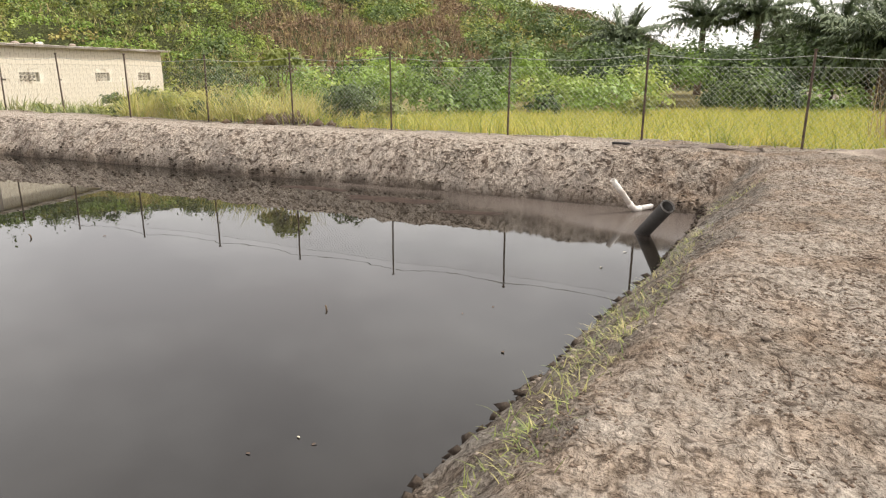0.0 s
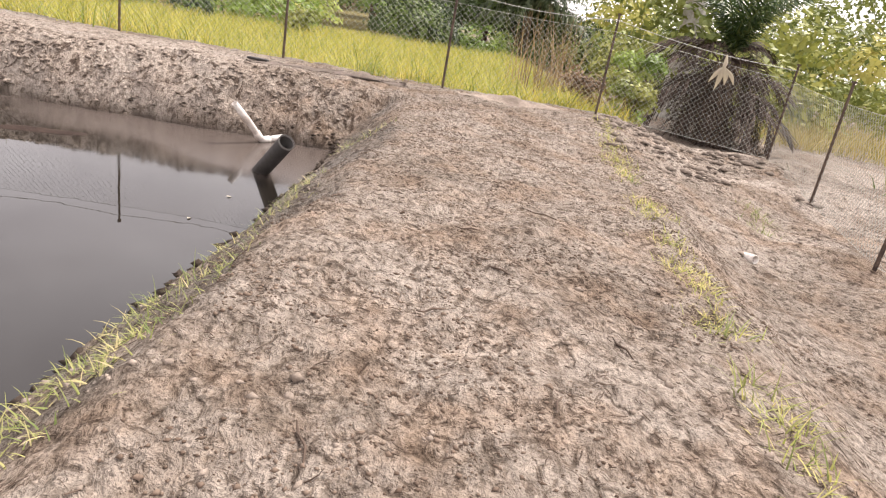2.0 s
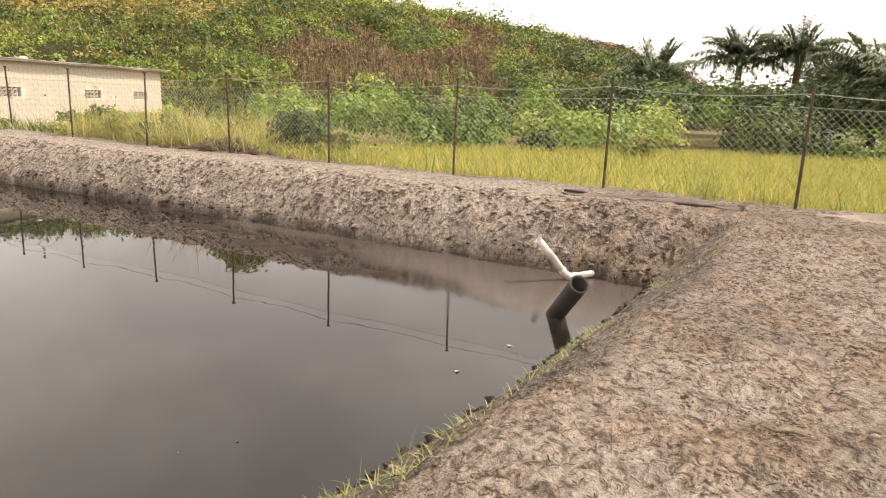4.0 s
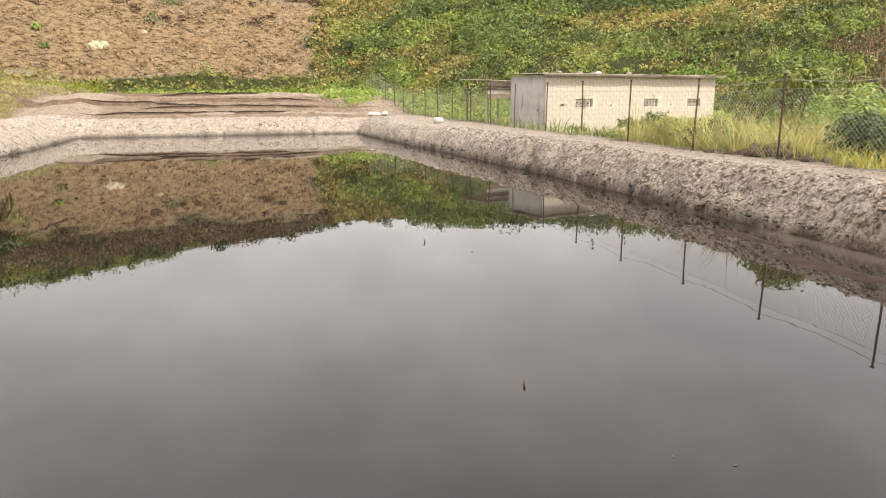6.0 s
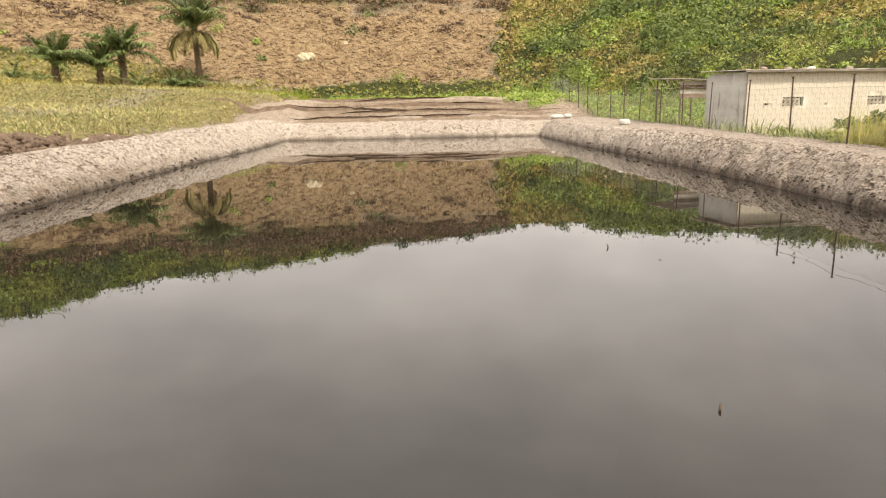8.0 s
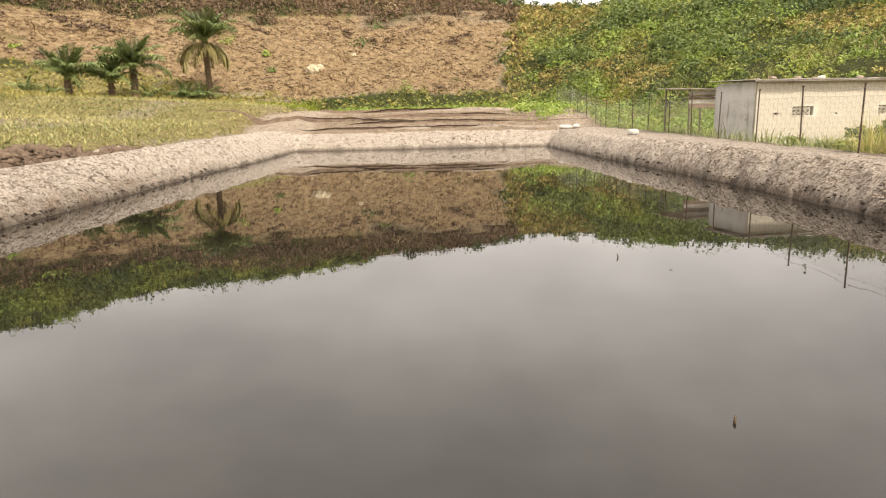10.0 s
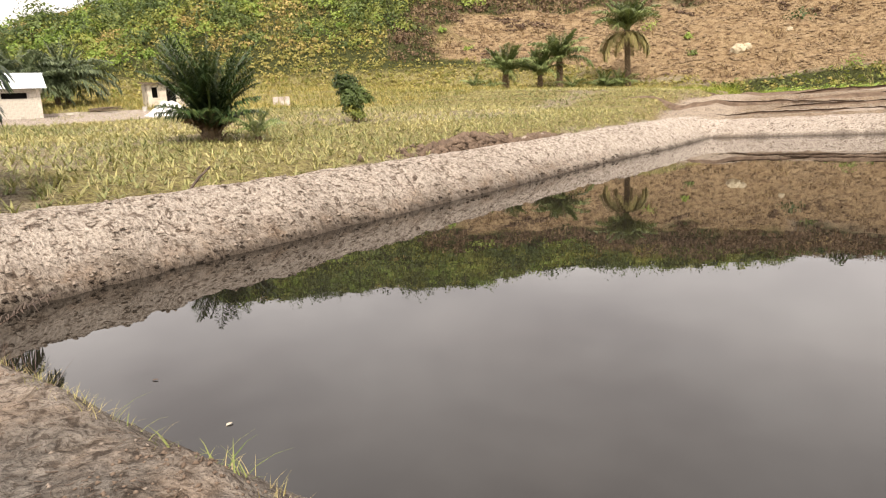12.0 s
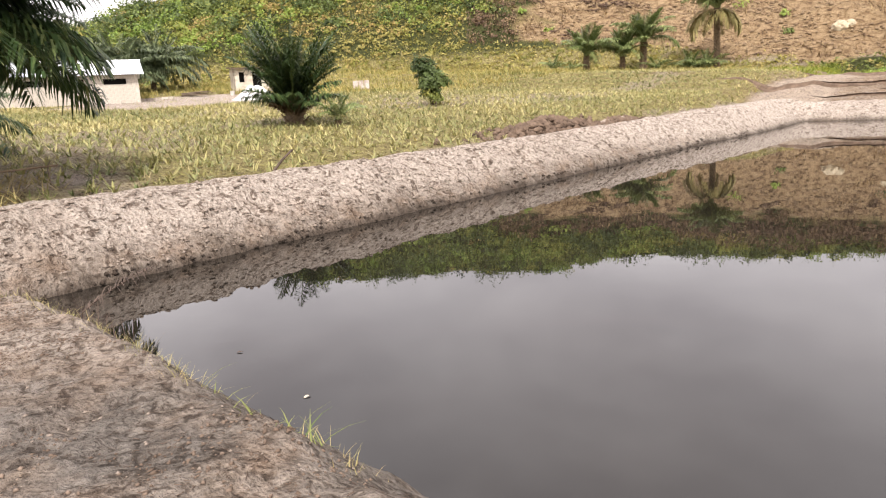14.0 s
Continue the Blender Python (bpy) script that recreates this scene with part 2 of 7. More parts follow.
def ground_material():
    m, nodes, links, p = material("soil", (0.4, 0.3, 0.22), 0.93, 0.12)

    def attr(name):
        a = nodes.new("ShaderNodeAttribute")
        a.attribute_name = name
        return a.outputs["Fac"]

    big = noise_node(nodes, links, 0.55, 5, 0.6)
    mid = noise_node(nodes, links, 4.0, 6, 0.7)
    fine = noise_node(nodes, links, 17.0, 4, 0.62)
    trod = noise_node(nodes, links, 6.5, 4, 0.6, stretch=(0.7, 1.5, 1.0))
    sand = ramp_node(nodes, links, big.outputs[0], ((0.3, (0.22, 0.182, 0.148)), (0.5, (0.3, 0.254, 0.213)), (0.72, (0.37, 0.32, 0.273))))
    stain = ramp_node(nodes, links, mid.outputs[0], ((0.34, (0.62, 0.58, 0.55)), (0.5, (1.0, 1.0, 1.0)), (0.72, (1.16, 1.16, 1.15))))
    grit = ramp_node(nodes, links, fine.outputs[0], ((0.34, (0.34, 0.3, 0.27)), (0.47, (1.0, 1.0, 1.0)), (0.66, (1.3, 1.28, 1.25))))
    marks = ramp_node(nodes, links, trod.outputs[0], ((0.34, (0.42, 0.38, 0.34)), (0.45, (1.0, 1.0, 1.0))))
    stroke = noise_node(nodes, links, 10.0, 5, 0.66, stretch=(1.0, 1.25, 0.7))
    stroke.inputs["Distortion"].default_value = 0.9
    strokes = ramp_node(nodes, links, stroke.outputs[0], ((0.36, (0.2, 0.165, 0.145)), (0.425, (0.5, 0.46, 0.43)), (0.475, (1.0, 1.0, 1.0)), (0.7, (1.16, 1.16, 1.16))))
    scrape = noise_node(nodes, links, 4.6, 5, 0.66, stretch=(1.0, 0.9, 0.7))
    scrape.inputs["Distortion"].default_value = 1.5
    scrapes = ramp_node(nodes, links, scrape.outputs[0], ((0.36, (0.16, 0.12, 0.1)), (0.42, (0.5, 0.45, 0.42)), (0.46, (1.0, 1.0, 1.0)), (0.66, (1.14, 1.14, 1.14))))
    # crazed, clodded face of the dug slope: tan lumps, crevices and their shade painted dark
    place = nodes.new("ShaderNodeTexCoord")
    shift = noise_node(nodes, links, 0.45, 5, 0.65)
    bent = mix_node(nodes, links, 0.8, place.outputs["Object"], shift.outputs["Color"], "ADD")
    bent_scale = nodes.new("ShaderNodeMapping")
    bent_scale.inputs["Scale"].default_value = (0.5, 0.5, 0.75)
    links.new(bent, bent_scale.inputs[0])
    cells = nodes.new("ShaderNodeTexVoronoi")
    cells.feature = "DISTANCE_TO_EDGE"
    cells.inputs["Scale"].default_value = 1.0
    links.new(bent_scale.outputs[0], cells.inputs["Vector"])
    crevice_shade = ramp_node(nodes, links, cells.outputs["Distance"], ((0.01, (0.26, 0.18, 0.12)), (0.05, (0.62, 0.55, 0.48)), (0.1, (1.0, 1.0, 1.0))))
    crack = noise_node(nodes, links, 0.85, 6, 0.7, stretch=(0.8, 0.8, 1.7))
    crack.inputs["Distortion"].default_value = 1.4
    micro = noise_node(nodes, links, 55.0, 3, 0.6)
    specks = ramp_node(nodes, links, micro.outputs[0], ((0.34, (0.5, 0.47, 0.45)), (0.46, (1.0, 1.0, 1.0)), (0.68, (1.25, 1.25, 1.24))))
    soil = mix_node(nodes, links, 0.8, sand.outputs[0], stain.outputs[0], "MULTIPLY")
    field = ramp_node(nodes, links, mid.outputs[0], ((0.35, (0.13, 0.1, 0.05)), (0.55, (0.27, 0.235, 0.1)), (0.7, (0.28, 0.265, 0.085))))
    # the dark stops paint the shade below the lumps
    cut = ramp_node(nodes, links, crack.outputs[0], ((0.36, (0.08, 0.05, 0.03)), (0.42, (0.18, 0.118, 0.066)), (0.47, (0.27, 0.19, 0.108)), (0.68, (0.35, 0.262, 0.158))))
    cracked = mix_node(nodes, links, 0.42, cut.outputs[0], crevice_shade.outputs[0], "MULTIPLY")
    hill = ramp_node(nodes, links, mid.outputs[0], ((0.35, (0.03, 0.036, 0.013)), (0.6, (0.065, 0.07, 0.024)), (0.75, (0.12, 0.09, 0.042))))
    rust = noise_node(nodes, links, 1.3, 5, 0.65)
    rusty = ramp_node(nodes, links, rust.outputs[0], ((0.46, (1.0, 1.0, 1.0)), (0.64, (0.92, 0.8, 0.7))))
    soil = mix_node(nodes, links, 0.8, soil, rusty.outputs[0], "MULTIPLY")
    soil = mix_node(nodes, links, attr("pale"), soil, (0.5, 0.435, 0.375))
    soil = mix_node(nodes, links, attr("planted"), soil, field.outputs[0])
    soil = mix_node(nodes, links, attr("hillside"), soil, hill.outputs[0])
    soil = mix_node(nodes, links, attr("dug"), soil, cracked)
    soil = mix_node(nodes, links, 0.55, soil, marks.outputs[0], "MULTIPLY")
    soil = mix_node(nodes, links, 0.45, soil, grit.outputs[0], "MULTIPLY")
    soil = mix_node(nodes, links, 0.5, soil, specks.outputs[0], "MULTIPLY")
    share = nodes.new("ShaderNodeMath")
    share.operation = "MULTIPLY_ADD"
    share.inputs[1].default_value, share.inputs[2].default_value = -0.4, 0.78
    links.new(attr("slope"), share.inputs[0])
    soil = mix_node(nodes, links, attr("slope"), soil, scrapes.outputs[0], "MULTIPLY")
    soil = mix_node(nodes, links, share.outputs[0], soil, strokes.outputs[0], "MULTIPLY")
    soil = mix_node(nodes, links, attr("darker_soil"), soil, (0.47, 0.505, 0.545), "MULTIPLY")
    soil = mix_node(nodes, links, attr("wet"), soil, (0.075, 0.058, 0.045))
    links.new(soil, p.inputs["Base Color"])
    add = nodes.new("ShaderNodeMath")
    add.operation = "ADD"
    links.new(fine.outputs[0], add.inputs[0])
    links.new(trod.outputs[0], add.inputs[1])
    more = nodes.new("ShaderNodeMath")
    more.operation = "MULTIPLY_ADD"
    more.inputs[1].default_value = 1.1
    links.new(stroke.outputs[0], more.inputs[0])
    links.new(add.outputs[0], more.inputs[2])
    bump_node(nodes, links, p, more.outputs[0], 1.0, 0.1)
    return m


MAT_SOIL = ground_material()


def water_material():
    """Dark still water, silty and ruffled where the pipes pour in."""
    m, nodes, links, p = material("pond_water", (0.105, 0.088, 0.075), 0.011, 0.5)
    p.inputs["IOR"].default_value = 1.45
    n = noise_node(nodes, links, 0.35, 3, 0.5)
    clear = ramp_node(nodes, links, n.outputs[0], ((0.35, (0.0085, 0.0072, 0.0056)), (0.65, (0.0145, 0.012, 0.0095))))
    silt = nodes.new("ShaderNodeAttribute")
    silt.attribute_name = "silt"
    mix = nodes.new("ShaderNodeMix")
    mix.data_type = "RGBA"
    links.new(silt.outputs["Fac"], mix.inputs[0])
    links.new(clear.outputs[0], mix.inputs[6])
    mix.inputs[7].default_value = (0.085, 0.068, 0.059, 1)
    links.new(mix.outputs[2], p.inputs["Base Color"])
    ruffle = nodes.new("ShaderNodeAttribute")
    ruffle.attribute_name = "ruffle"
    rough = nodes.new("ShaderNodeMapRange")
    rough.inputs[3].default_value, rough.inputs[4].default_value = 0.011, 0.3
    links.new(ruffle.outputs["Fac"], rough.inputs[0])
    links.new(rough.outputs[0], p.inputs["Roughness"])
    w = noise_node(nodes, links, 2.2, 2, 0.5)
    bump_node(nodes, links, p, w.outputs[0], 0.035, 0.02)
    return m


MAT_WATER = water_material()
MAT_LEAF = leaf_material("green_leaves", ((0.0, (0.075, 0.1, 0.026)), (0.35, (0.185, 0.215, 0.05)), (0.7, (0.31, 0.315, 0.072)), (1.0, (0.47, 0.41, 0.12))), low=(0.82, 0.84, 0.82), high=(1.12, 1.1, 1.08))
MAT_DARKLEAF = leaf_material("dark_leaves", ((0.0, (0.034, 0.055, 0.02)), (0.5, (0.078, 0.112, 0.034)), (1.0, (0.15, 0.195, 0.052))))
MAT_LUSH = leaf_material("lush_leaves", ((0.0, (0.1, 0.16, 0.03)), (0.5, (0.225, 0.32, 0.06)), (1.0, (0.4, 0.45, 0.11))), 0.5, 0.3, (0.82, 0.84, 0.82), (1.12, 1.1, 1.08))
MAT_DRY = leaf_material("dry_brush", ((0.0, (0.105, 0.066, 0.045)), (0.5, (0.215, 0.142, 0.088)), (1.0, (0.43, 0.32, 0.16))), 0.8, 0.1)
MAT_STRAW = leaf_material("straw_grass", ((0.0, (0.17, 0.185, 0.06)), (0.5, (0.31, 0.275, 0.11)), (1.0, (0.46, 0.36, 0.18))), 0.7, 0.2)
MAT_OCHRE = leaf_material("ochre_growth", ((0.0, (0.17, 0.13, 0.045)), (0.5, (0.34, 0.25, 0.09)), (1.0, (0.54, 0.42, 0.17))), 0.75, 0.15)
MAT_YELLOWGRASS = leaf_material("yellow_grass", ((0.0, (0.17, 0.23, 0.035)), (0.4, (0.36, 0.36, 0.06)), (1.0, (0.58, 0.48, 0.11))), 0.6, 0.3)
MAT_REEDGRASS = leaf_material("reed_grass", ((0.0, (0.2, 0.26, 0.06)), (0.5, (0.38, 0.38, 0.1)), (1.0, (0.58, 0.48, 0.2))), 0.6, 0.3)
MAT_GOLDGRASS = leaf_material("golden_grass", ((0.0, (0.19, 0.2, 0.05)), (0.5, (0.33, 0.29, 0.085)), (1.0, (0.47, 0.37, 0.14))), 0.65, 0.25)
MAT_BANKGRASS = leaf_material("bank_grass", ((0.0, (0.12, 0.16, 0.045)), (0.5, (0.26, 0.27, 0.085)), (1.0, (0.46, 0.38, 0.2))), 0.6, 0.25)
MAT_PINEAPPLE = leaf_material("pineapple_leaves", ((0.0, (0.14, 0.17, 0.068)), (0.5, (0.335, 0.315, 0.125)), (1.0, (0.58, 0.49, 0.235))), 0.5, 0.2)
MAT_PALM = leaf_material("palm_fronds", ((0.0, (0.018, 0.038, 0.016)), (0.5, (0.058, 0.1, 0.032)), (1.0, (0.19, 0.21, 0.075))), 0.42, 0.2)
MAT_OLDFROND = leaf_material("old_fronds", ((0.0, (0.19, 0.18, 0.06)), (1.0, (0.42, 0.33, 0.15))), 0.7, 0.15)
MAT_SCAR = speckled("cut_leaf_stalks", ((0.3, (0.12, 0.082, 0.054)), (0.6, (0.24, 0.175, 0.115)), (0.8, (0.4, 0.32, 0.22))), 6, 0.95, 0.4, 0.01)
MAT_EDGEPALM = leaf_material("field_palm_fronds", ((0.0, (0.09, 0.125, 0.04)), (0.5, (0.19, 0.24, 0.085)), (1.0, (0.36, 0.38, 0.16))), 0.45, 0.22)
MAT_FARPALM = leaf_material("far_palm_fronds", ((0.0, (0.05, 0.072, 0.036)), (0.5, (0.12, 0.15, 0.075)), (1.0, (0.23, 0.26, 0.14))), 0.5, 0.22)
MAT_REDTHATCH = leaf_material("red_thatch", ((0.0, (0.1, 0.055, 0.035)), (1.0, (0.26, 0.16, 0.09))), 0.8, 0.05)
MAT_DEADFROND = leaf_material("dead_fronds", ((0.0, (0.03, 0.021, 0.018)), (1.0, (0.13, 0.092, 0.072))), 0.85, 0.05)
MAT_BARK = speckled("palm_bark", ((0.3, (0.075, 0.053, 0.037)), (0.6, (0.19, 0.135, 0.085)), (0.8, (0.33, 0.25, 0.155))), 5, 0.95, 0.8, 0.03)
MAT_GREYBARK = speckled("grey_bark", ((0.3, (0.3, 0.28, 0.25)), (0.7, (0.52, 0.5, 0.46))), 6, 0.9, 0.4, 0.01)
MAT_CLOD = speckled("soil_clods", ((0.3, (0.18, 0.143, 0.115)), (0.7, (0.36, 0.295, 0.24))), 3, 0.95, 0.5, 0.02)
MAT_FOOTCLOD = speckled("turned_soil", ((0.3, (0.12, 0.095, 0.076)), (0.7, (0.27, 0.222, 0.182))), 4, 0.95, 0.5, 0.02)
MAT_DUGCLOD = speckled("dug_clods", ((0.3, (0.14, 0.092, 0.055)), (0.7, (0.3, 0.217, 0.132))), 0.8, 0.95, 0.6, 0.05, fine=9)
MAT_DARKSOIL = speckled("dark_soil", ((0.3, (0.09, 0.06, 0.042)), (0.7, (0.22, 0.155, 0.11))), 2.5, 0.95, 0.8, 0.06)
MAT_CRUMB = speckled("soil_crumbs", ((0.35, (0.1, 0.068, 0.048)), (0.6, (0.2, 0.148, 0.112)), (0.75, (0.33, 0.262, 0.205))), 1.6, 0.95, 0.3, 0.01)
MAT_TWIG = speckled("dry_twigs", ((0.3, (0.05, 0.034, 0.026)), (0.62, (0.14, 0.1, 0.075)), (0.75, (0.36, 0.28, 0.2))), 2, 0.9, 0.2, 0.003)
MAT_POST = speckled("fence_post", ((0.35, (0.05, 0.035, 0.03)), (0.7, (0.14, 0.1, 0.075))), 8, 0.75, 0.3, 0.004)
MAT_WIRE = material("fence_wire", (0.34, 0.34, 0.31), 0.55, 0.5, 0.3)[0]
def streaked_wall(name, stops, streak, scale=1.1):
    """Painted blockwork with rain streaks running down it and scuffs low on the wall."""
    m, nodes, links, p = material(name, stops[0][1], 0.9, 0.2)
    n = noise_node(nodes, links, scale, 6, 0.7)
    col = ramp_node(nodes, links, n.outputs[0], stops).outputs[0]
    d = noise_node(nodes, links, 2.2, 6, 0.65, stretch=(1.6, 1.6, 0.16))
    run = ramp_node(nodes, links, d.outputs[0], ((0.4, (1.0, 1.0, 1.0)), (0.56, (1.0, 1.0, 1.0)), (0.68, streak)))
    col = mix_node(nodes, links, 0.9, col, run.outputs[0], "MULTIPLY")
    f = noise_node(nodes, links, 16, 4, 0.7)
    links.new(col, p.inputs["Base Color"])
    bump_node(nodes, links, p, f.outputs[0], 0.35, 0.012)
    return m


MAT_SHEDWALL = streaked_wall("shed_paint", ((0.36, (0.38, 0.32, 0.25)), (0.45, (0.58, 0.515, 0.425)), (0.6, (0.68, 0.62, 0.53))), (0.42, 0.35, 0.29))
MAT_SHEDSIDE = streaked_wall("shed_plaster", ((0.3, (0.34, 0.32, 0.3)), (0.5, (0.5, 0.485, 0.46)), (0.7, (0.6, 0.58, 0.56))), (0.5, 0.42, 0.36))
MAT_HOUSEWALL = speckled("bare_blockwork", ((0.25, (0.28, 0.245, 0.21)), (0.5, (0.44, 0.4, 0.345)), (0.75, (0.56, 0.515, 0.45))), 1.4, 0.92, 0.4, 0.015, fine=9)
MAT_PALEBLOCK = speckled("pale_blocks", ((0.25, (0.4, 0.355, 0.3)), (0.5, (0.55, 0.5, 0.43)), (0.75, (0.66, 0.6, 0.53))), 1.1, 0.92, 0.4, 0.012, fine=10)
MAT_GREYWALL = speckled("grey_plaster", ((0.25, (0.36, 0.35, 0.34)), (0.7, (0.56, 0.55, 0.53))), 0.9, 0.9, 0.3, 0.01, fine=14)
# near-black colour that stands for the shade inside the buildings
MAT_DARK = material("room_shade", (0.012, 0.011, 0.01), 0.95, 0.1)[0]
MAT_ROOF = speckled("weathered_roof_sheet", ((0.3, (0.33, 0.26, 0.22)), (0.6, (0.62, 0.55, 0.5)), (0.8, (0.7, 0.65, 0.6))), 1.2, 0.6, 0.2, 0.006, metal=0.2)
MAT_WHITEROOF = speckled("bright_roof_sheet", ((0.3, (0.66, 0.69, 0.74)), (0.7, (0.82, 0.84, 0.88))), 0.6, 0.45, 0.1, 0.004, metal=0.25)
MAT_WHITEPIPE = speckled("white_pipe", ((0.3, (0.5, 0.42, 0.36)), (0.55, (0.72, 0.67, 0.62)), (0.8, (0.8, 0.77, 0.73))), 3, 0.45, 0.1, 0.003)
MAT_DARKPIPE = speckled("dark_pipe", ((0.3, (0.028, 0.025, 0.023)), (0.7, (0.062, 0.055, 0.051))), 3, 0.5, 0.15, 0.003)
MAT_HUT = speckled("hut_plaster", ((0.28, (0.36, 0.3, 0.24)), (0.5, (0.62, 0.55, 0.45)), (0.72, (0.74, 0.68, 0.58))), 1.3, 0.92, 0.3, 0.01, fine=8)
MAT_RUSTROOF = speckled("rusty_sheet", ((0.3, (0.12, 0.07, 0.05)), (0.6, (0.28, 0.19, 0.14)), (0.8, (0.45, 0.38, 0.33))), 1.6, 0.75, 0.2, 0.006, metal=0.1)
MAT_SACK = speckled("white_sack", ((0.3, (0.42, 0.39, 0.35)), (0.7, (0.7, 0.67, 0.62))), 4, 0.8, 0.3, 0.01)
MAT_WHITESAND = speckled("white_sand", ((0.3, (0.68, 0.66, 0.63)), (0.7, (0.8, 0.79, 0.77))), 2, 0.9, 0.3, 0.02)
MAT_PALEROCK = speckled("pale_rock", ((0.3, (0.4, 0.33, 0.22)), (0.7, (0.58, 0.5, 0.36))), 1.5, 0.9, 0.4, 0.05)
MAT_CLOTH = speckled("muddy_cloth", ((0.3, (0.22, 0.175, 0.15)), (0.7, (0.38, 0.315, 0.265))), 3, 0.9, 0.3, 0.01)
MAT_WOOD = speckled("weathered_wood", ((0.3, (0.1, 0.075, 0.055)), (0.7, (0.24, 0.19, 0.14))), 3, 0.85, 0.3, 0.005, stretch=(1, 6, 6))
MAT_MUD = speckled("wet_mud", ((0.3, (0.035, 0.026, 0.02)), (0.7, (0.075, 0.057, 0.044))), 2.5, 0.85, 0.6, 0.03, spec=0.12)
MAT_BAR = speckled("wet_brown_mud", ((0.3, (0.03, 0.021, 0.018)), (0.7, (0.066, 0.047, 0.038))), 3.0, 0.9, 0.6, 0.03, spec=0.06)
MAT_BLUE = speckled("blue_tank", ((0.3, (0.03, 0.06, 0.22)), (0.7, (0.06, 0.1, 0.3))), 2, 0.5, 0.1, 0.003)
MAT_PALELEAF = leaf_material("bleached_leaf", ((0.0, (0.56, 0.5, 0.4)), (1.0, (0.75, 0.7, 0.6))), 0.8, 0.2)


# ---- builders ----
def part(name, bm, mat, parent=None, label="", smooth=False):
    me = bpy.data.meshes.new(name)
    bm.to_mesh(me)
    bm.free()
    if smooth:
        for f in me.polygons:
            f.use_smooth = True
    me.materials.append(mat)
    ob = new(name, me)
    ob.parent = parent
    return tagged(ob, label) if label else ob


def soup(name, verts, faces, mat, parent=None, tone=None, smooth=False):
    """One mesh from arrays: verts (n, 3), faces (m, 3 or 4) of equal size."""
    verts, faces = np.asarray(verts, np.float32), np.asarray(faces, np.int32)
    me = bpy.data.meshes.new(name)
    k = faces.shape[1]
    me.vertices.add(len(verts))
    me.vertices.foreach_set("co", verts.ravel())
    me.loops.add(faces.size)
    me.loops.foreach_set("vertex_index", faces.ravel())
    me.polygons.add(len(faces))
    me.polygons.foreach_set("loop_start", np.arange(0, faces.size, k, dtype=np.int32))
    if smooth:
        me.polygons.foreach_set("use_smooth", np.ones(len(faces), bool))
    if tone is not None:
        me.attributes.new("tone", "FLOAT", "POINT").data.foreach_set("value", np.asarray(tone, np.float32))
    me.update(calc_edges=True)
    me.materials.append(mat)
    ob = new(name, me)
    ob.parent = parent
    return ob


def empty(name, m, label, category, group="", kind=""):
    ob = new(name)
    ob.empty_display_size = 0.2
    ob.matrix_basis = m
    return tagged(ob, label, category, group, kind)


def box(bm, x0, y0, z0, x1, y1, z1, m=None):
    vs = [bm.verts.new((x, y, z)) for z in (z0, z1) for y in (y0, y1) for x in (x0, x1)]
    for f in ((0, 2, 3, 1), (4, 5, 7, 6), (0, 1, 5, 4), (2, 6, 7, 3), (0, 4, 6, 2), (1, 3, 7, 5)):
        bm.faces.new([vs[i] for i in f])
    if m is not None:
        for v in vs:
            v.co = m @ v.co
    return vs


def tube(bm, path, radii, sides=8, cap=True):
    """A round bar along a path of points."""
    path = [Vector(p) for p in path]
    rings, side = [], None
    for i, p in enumerate(path):
        ahead = (path[min(i + 1, len(path) - 1)] - path[max(i - 1, 0)]).normalized()
        if side is None:
            side = ahead.cross(Vector((0, 0, 1)) if abs(ahead.z) < 0.9 else Vector((1, 0, 0))).normalized()
        side = (side - ahead * side.dot(ahead)).normalized()
        up = ahead.cross(side)
        r = radii[i] if isinstance(radii, (list, tuple)) else radii
        rings.append([bm.verts.new(p + r * (math.cos(a) * side + math.sin(a) * up)) for a in (2 * math.pi * k / sides for k in range(sides))])
    for a, b in zip(rings, rings[1:]):
        for k in range(sides):
            bm.faces.new((a[k], a[(k + 1) % sides], b[(k + 1) % sides], b[k]))
    if cap:
        bm.faces.new(rings[0][::-1])
        bm.faces.new(rings[-1])
    return rings


def blades(base, yaw, length, width, lean, droop=0.5, segs=2):
    """Grass blades: verts and quads for arrays of feet, headings, lengths, widths and leans (radians from upright)."""
    n = len(base)
    out = np.stack([np.cos(yaw), np.sin(yaw), 0 * yaw], 1)
    side = np.stack([-np.sin(yaw), np.cos(yaw), 0 * yaw], 1)
    rows = []
    p = base.astype(float).copy()
    for k in range(segs + 1):
        w = width * (1 - 0.92 * (k / segs) ** 1.3) * 0.5
        rows += [p - side * w[:, None], p + side * w[:, None]]
        a = lean + droop * (k + 0.5) / segs
        p = p + (out * np.sin(a)[:, None] + np.array([0, 0, 1.0]) * np.cos(a)[:, None]) * (length / segs)[:, None]
    v = np.stack(rows, 1).reshape(-1, 3)
    first = np.arange(n) * (2 * (segs + 1))
    f = np.concatenate([first[:, None] + np.array([2 * k, 2 * k + 1, 2 * k + 3, 2 * k + 2]) for k in range(segs)])
    return v, f, 2 * (segs + 1)


